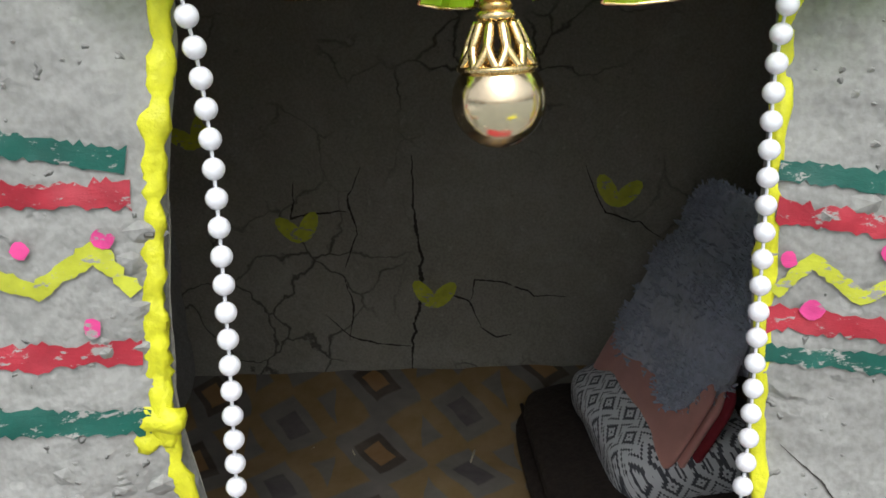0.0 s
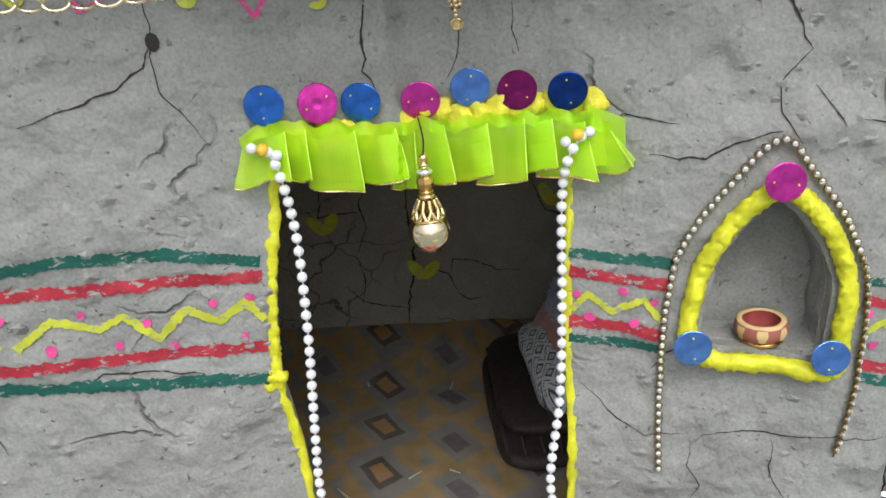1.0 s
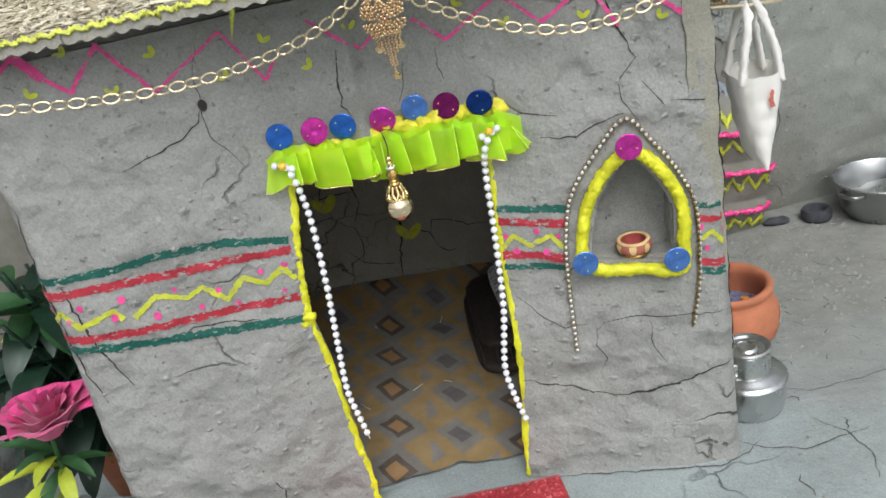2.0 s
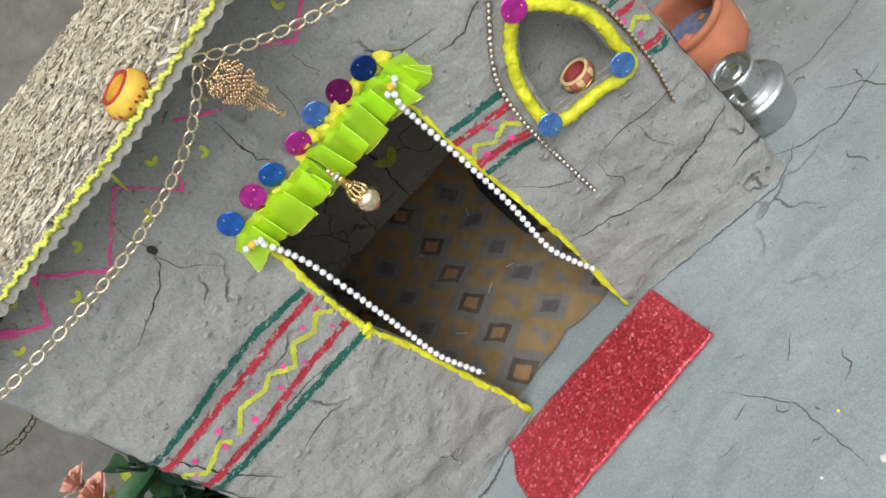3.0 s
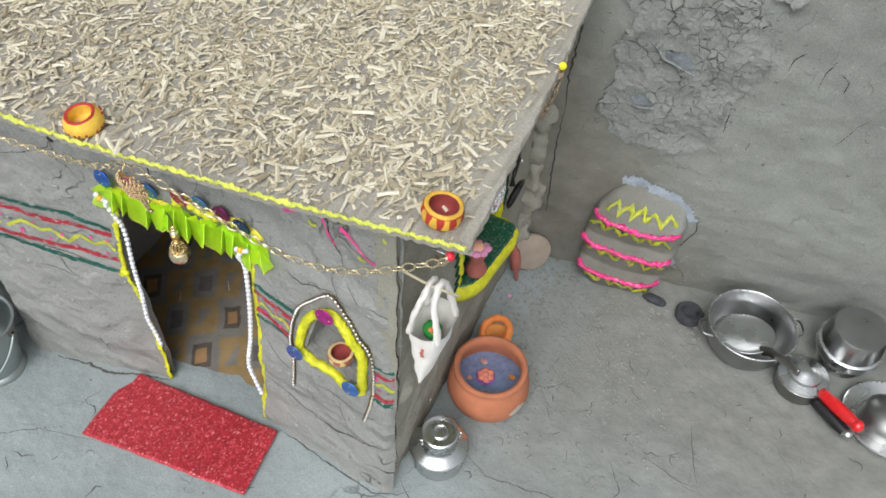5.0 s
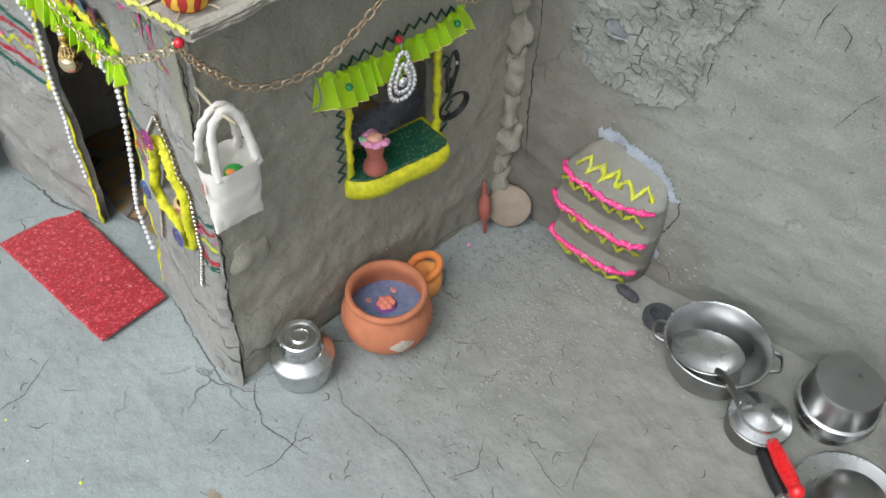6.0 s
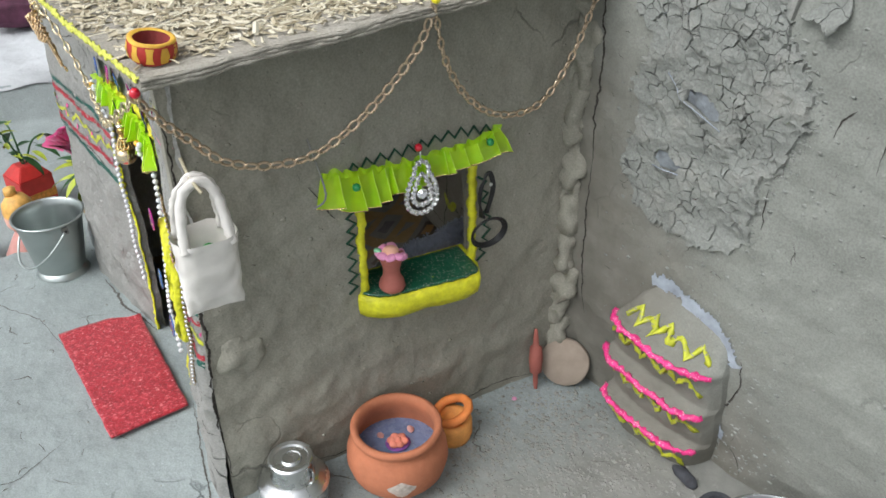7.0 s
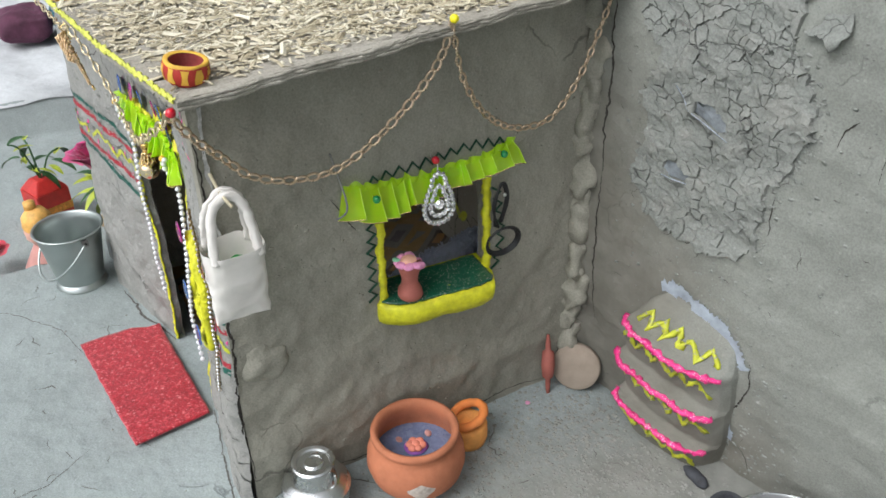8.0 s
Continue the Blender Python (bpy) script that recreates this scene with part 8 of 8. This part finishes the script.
trim_beads = bmesh.new()
for u in (0.0, 1.0):
    for k in range(18):
        ball(0.0013, 7, 5, shawl_point(u, k / 17) + Vector((0, -0.0028, 0)), (1, 1, 1), trim_beads)
hem_beads = [shawl_point(k / 40, 0.0) for k in range(41)]
hair_tail = tube(smooth_line([(0.006, 0.014, 0.226), (0.020, 0.026, 0.224), (0.030, 0.030, 0.205), (0.034, 0.026, 0.182)], 6), lambda q: 0.0085 * (1 - 0.6 * q), 10, False, None, 0.5)
doll([([(0, 0.0), (0.0070, 0.0), (0.0080, 0.008), (0.0085, 0.012), (0.0100, 0.045), (0.0112, 0.075), (0, 0.078)], (-0.0125, 0, 0), LEG),
      ([(0, 0.0), (0.0070, 0.0), (0.0080, 0.008), (0.0085, 0.012), (0.0100, 0.045), (0.0112, 0.075), (0, 0.078)], (0.0125, 0.002, 0), LEG),
      ([(0, 0.056), (0.034, 0.058), (0.0345, 0.062), (0.032, 0.090), (0.028, 0.100), (0, 0.102)], (0, 0, 0), NAVY),
      ([(0, 0.084), (0.037, 0.085), (0.0375, 0.089), (0.035, 0.110), (0.030, 0.135), (0.023, 0.158), (0.012, 0.182), (0, 0.186)], (0, -0.003, 0), PATTERN),
      (thicken(sheet(shawl_point, 60, 24), 0.0022), (0, 0, 0), TAN), (stole_edge(0.0, 1), (0, 0, 0), TAN), (stole_edge(1.0, 2), (0, 0, 0), TAN),
      (tube(hem_beads, 0.0016, 6, False, None, 0.9), (0, 0, 0), GOLD_DARK), (trim_beads, (0, 0, 0), GOLD_WHITE),
      ([(0, 0.184), (0.007, 0.186), (0.007, 0.200), (0, 0.202)], (0, 0, 0), FLESH),
      ([(0, 0.198), (0.010, 0.200), (0.0155, 0.209), (0.0160, 0.219), (0.0125, 0.230), (0.006, 0.236), (0, 0.238)], (0, -0.002, 0), FLESH),
      ([(0.0150, 0.206), (0.0178, 0.214), (0.0172, 0.226), (0.0130, 0.237), (0.006, 0.243), (0, 0.244)], (0.001, 0.0035, 0), HAIR),
      (hair_tail, (0, 0, 0), HAIR)],
     "doll in patterned tunic, beaded tan shawl and leggings beside the hut", (-0.3230, -0.0300, -0.0220), LEG, -38, 20, 0.93)
doll([([(0, 0.0), (0.0250, 0.0), (0.0225, 0.012), (0.0140, 0.028), (0.0090, 0.036), (0, 0.038)], (0, 0, 0), PINK_CLOTH),
      ([(0, 0.036), (0.0080, 0.038), (0.0135, 0.046), (0.0140, 0.055), (0.010, 0.064), (0, 0.067)], (0, 0, 0), FLESH),
      ([(0.0142, 0.052), (0.0165, 0.060), (0.0150, 0.070), (0.009, 0.078), (0, 0.080)], (0.0, 0.002, 0), HAIR_GOLD),
      ([(0, 0.076), (0.0065, 0.079), (0.0060, 0.086), (0, 0.088)], (-0.004, 0.0, 0), HAIR_GOLD)],
     "golden-haired doll in a dusty pink dress beside the step", (-0.2610, -0.1000, -0.0220), MAGENTA, 0, 20, 0.98)
doll([([(0, 0.0), (0.050, 0.0), (0.046, 0.02), (0.030, 0.075), (0.016, 0.108), (0, 0.112)], (0, 0, 0), MAGENTA),
      ([(0, 0.112), (0.016, 0.116), (0.022, 0.130), (0.014, 0.150), (0, 0.152)], (0, 0, 0), PATTERN)],
     "doll in a wide hot pink satin gown", (-0.4750, 0.1250, -0.0220), MAGENTA, 0, 0)
doll([([(0, 0.0), (0.040, 0.0), (0.036, 0.02), (0.022, 0.060), (0.012, 0.074), (0, 0.078)], (0, 0, 0), BROCADE),
      ([(0, 0.074), (0.010, 0.078), (0.012, 0.088), (0.008, 0.098), (0, 0.100)], (0, 0, 0), PATTERN)],
     "doll in a red and gold brocade skirt", (-0.4450, 0.0850, -0.0220), BROCADE, 0, 0)
peach = thing("peach_flowers", (-0.3900, 0.1650, -0.0220), "peach silk flower sprig with green leaves beside the dolls", "flower")
part("stem", tube(smooth_line([(0, 0, 0), (-0.006, -0.01, 0.06), (0.004, -0.01, 0.130)], 6), 0.0016, 6), LEAF, peach)
for p, r in (((0.004, -0.010, 0.142), 0.019), ((-0.028, -0.030, 0.100), 0.015), ((-0.016, 0.020, 0.150), 0.014)):
    rose_head(peach, p, r, PEACH, 9, 3)
for k in range(34):
    share("leaf", lf[(0, 1, 0, 2)[k % 4]], peach, pose(rb.uniform(-0.04, 0.04), rb.uniform(-0.045, 0.03), rb.uniform(0.03, 0.13), rb.uniform(-40, 30), 0, rb.uniform(0, 360)))

# red square vase with sprigs
rv = thing("square_vase", (-0.3850, -0.0860, -0.0220), "red square wooden vase with an ochre band, narrowing at the neck", "vase", rz=24)


def square(s0, s1, z0, z1):
    bm = bmesh.new()
    lo = [bm.verts.new((x * s0, y * s0, z0)) for x, y in ((-1, -1), (1, -1), (1, 1), (-1, 1))]
    hi = [bm.verts.new((x * s1, y * s1, z1)) for x, y in ((-1, -1), (1, -1), (1, 1), (-1, 1))]
    for i in range(4):
        bm.faces.new((lo[i], lo[(i + 1) % 4], hi[(i + 1) % 4], hi[i]))
    bm.faces.new(lo[::-1])
    bm.faces.new(hi)
    bmesh.ops.bevel(bm, geom=bm.edges[:], offset=0.0012, segments=2, affect="EDGES")
    return bm


part("body", square(0.0245, 0.0245, 0, 0.052), RED_LACQUER, rv, smooth=False)
part("band", square(0.0250, 0.0250, 0.016, 0.030), OCHRE, rv, "patterned ochre band", smooth=False)
part("neck", square(0.0245, 0.0120, 0.0515, 0.068), RED_LACQUER, rv, smooth=False)
rv.scale = (0.80, 0.80, 0.80)
sp = thing("leaf_sprig", (-0.3850, -0.0860, 0.0300), "light green leaf sprig standing in the red vase", "plant")
for k in range(4):
    a = k * 1.7
    tip = (0.022 * math.cos(a) - 0.006, 0.026 * math.sin(a), 0.020 + 0.010 * k)
    part("stem", tube(smooth_line([(0, 0, -0.004), (tip[0] * 0.5, tip[1] * 0.5, tip[2] * 0.8), tip], 5), 0.0011, 6), LEAF, sp)
    for j in range(4):
        f = 0.45 + 0.18 * j
        share("leaf", lf[2 if (j + k) % 2 else 1], sp, pose(tip[0] * f, tip[1] * f, tip[2] * f, rb.uniform(-20, 30), 0, rb.uniform(0, 360)) @ Matrix.Diagonal((0.70, 0.70, 0.70, 1)))
red = thing("red_silk_flower", (-0.2760, -0.1540, -0.0060), "crimson silk flower lying below the low step", "flower")
rose_head(red, (0, 0, 0.016), 0.0205, RED_SILK, 13, 7)
yel = thing("yellow_silk_flower", (-0.3150, -0.0960, -0.0120), "orange-yellow silk flower below the low step", "flower")
rose_head(yel, (0, 0, 0.008), 0.0135, plain("yellow_silk", (0.80, 0.42, 0.05), 0.6, var=0.3, scale=120), 11, 9)

# yellow painted lumps edging the yard
for x, y, sx, sy, rz in ((0.178, -0.236, 0.043, 0.020, 14), (0.232, -0.222, 0.022, 0.018, 18), (0.150, -0.268, 0.040, 0.014, 12), (0.120, -0.255, 0.016, 0.012, 10), (0.215, -0.255, 0.026, 0.016, 15)):
    bm = block(sx * 2, sy * 2, 0.026, (0, 0, 0.013))
    bmesh.ops.subdivide_edges(bm, edges=bm.edges[:], cuts=11, use_grid_fill=True)
    for v in bm.verts:
        out = [max(0.0, abs(c) - h + 0.006) / 0.006 for c, h in ((v.co.x, sx), (v.co.y, sy), (v.co.z - 0.013, 0.013))]
        pull = sum(out) - max(out)
        v.co -= (v.co - Vector((0, 0, 0.013))).normalized() * 0.0022 * pull ** 1.5
    roughen(bm, 0.0040, 70, x * 30)
    o = solid("painted_brick", bm, Y_STONE, "rough bright yellow painted mud brick edging the yard", "brick", "yellow edging bricks", at=(x, y, -0.024))
    o.rotation_euler = (0, 0, radians(rz))

# crumbs, pebbles and paint flecks on the yard
V, Fq = [], []
rp = np.random.RandomState(9)
for k in range(2200):
    if k > 900:
        x, y = rp.uniform(0.185, 0.36), 0.05 + 0.24 * rp.rand() ** 0.6
    elif rp.rand() < 0.6:
        x, y = rp.uniform(0.19, 0.56), rp.uniform(-0.02, 0.30)
    else:
        x, y = rp.uniform(-0.23, 0.56), rp.uniform(-0.20, 0.28)
    if y > 0.0 and -0.185 < x < 0.185 or y > back_y(x, 0.0) - 0.004:
        continue
    s = 0.0003 + (0.0019 if k > 900 else 0.0013) * rp.rand() ** 3
    z = ground_z(x, y)
    b = len(V)
    q = rp.uniform(0, 6.28)
    for a in range(4):
        V.append((x + s * 1.3 * math.cos(q + a * 1.57), y + s * math.sin(q + a * 1.57), z))
    V.append((x + s * 0.2, y, z + s * 0.8))
    Fq.extend([(b, b + 1, b + 4), (b + 1, b + 2, b + 4), (b + 2, b + 3, b + 4), (b + 3, b, b + 4)])
me = bpy.data.meshes.new("mud_crumbs")
me.from_pydata(V, [], Fq)
me.materials.append(MUD_DUST)
tagged(new("mud_crumbs", me), "small dry mud crumbs scattered on the yard", "mud crumbs", kind="stuff")
WHITE_F = plain("white_paint_fleck", (0.75, 0.75, 0.73), 0.6)
for x, y, r, m in ((0.098, -0.182, 0.0022, WHITE_F), (0.180, -0.129, 0.0012, Y_STONE), (0.098, -0.149, 0.0009, Y_STONE), (0.070, -0.170, 0.0008, WHITE_F), (0.1775, 0.232, 0.0022, PINKC), (0.140, -0.150, 0.0008, WHITE_F), (0.240, -0.150, 0.0010, WHITE_F)):
    solid("paint_fleck", roughen(ball(r, 10, 7, (x, y, ground_z(x, y) + r * 0.25), (1, 1, 0.45)), r * 0.2, 900), m, "tiny dried paint fleck on the yard mud", "paint fleck", "paint flecks")
part("worn_patch", wall_patch(on_ground, [(0.268 + 0.024 * math.cos(a) * (1 + 0.3 * math.sin(3 * a)), -0.068 + 0.011 * math.sin(a) * (1 + 0.2 * math.cos(2 * a))) for a in np.linspace(0, 6.283, 22)[:-1]], 0.0006), plain("dried_slip", (0.30, 0.26, 0.19), 0.9, var=0.3, scale=120, grain=0.6), ground, "brownish dried slip stain")
# pale rough ground beyond the far kerb, and a bright cloth bundle on it
bm = sheet(lambda u, v: Vector((-1.6 + 0.935 * u, -0.8 + 1.08 * v, ground_z(-1.6 + 0.935 * u, -0.8 + 1.08 * v) + 0.004 + 0.004 * noise.noise((u * 30, v * 30, 0)))), 60, 60)
part("ash_layer", bm, plain("pale_ash", (0.50, 0.52, 0.53), 0.95, var=0.3, scale=12, grain=0.8, fine=60, depth=0.006), ground, "pale ashy ground beyond the kerb")
bun = thing("cloth_bundle", (-0.93, 0.03, 0.035), "bundle of dark patterned cloth lying beyond the kerb", "cloth")
for k, (m, p, s) in enumerate(((plain("teal_cloth", (0.02, 0.12, 0.16), 0.8, var=0.6, scale=30), (0, 0, 0.0), 0.075), (plain("plum_cloth", (0.10, 0.03, 0.06), 0.8, var=0.5, scale=30), (-0.02, -0.12, 0.0), 0.070), (PATTERN, (-0.06, 0.09, 0.0), 0.06))):
    part("fold", roughen(pad(s * 2, s * 1.6, s * 0.9, 0.01, k * 3.0, 0.006), 0.008, 16, k), m, bun).location = p
bun.scale = (0.72, 0.72, 0.72)
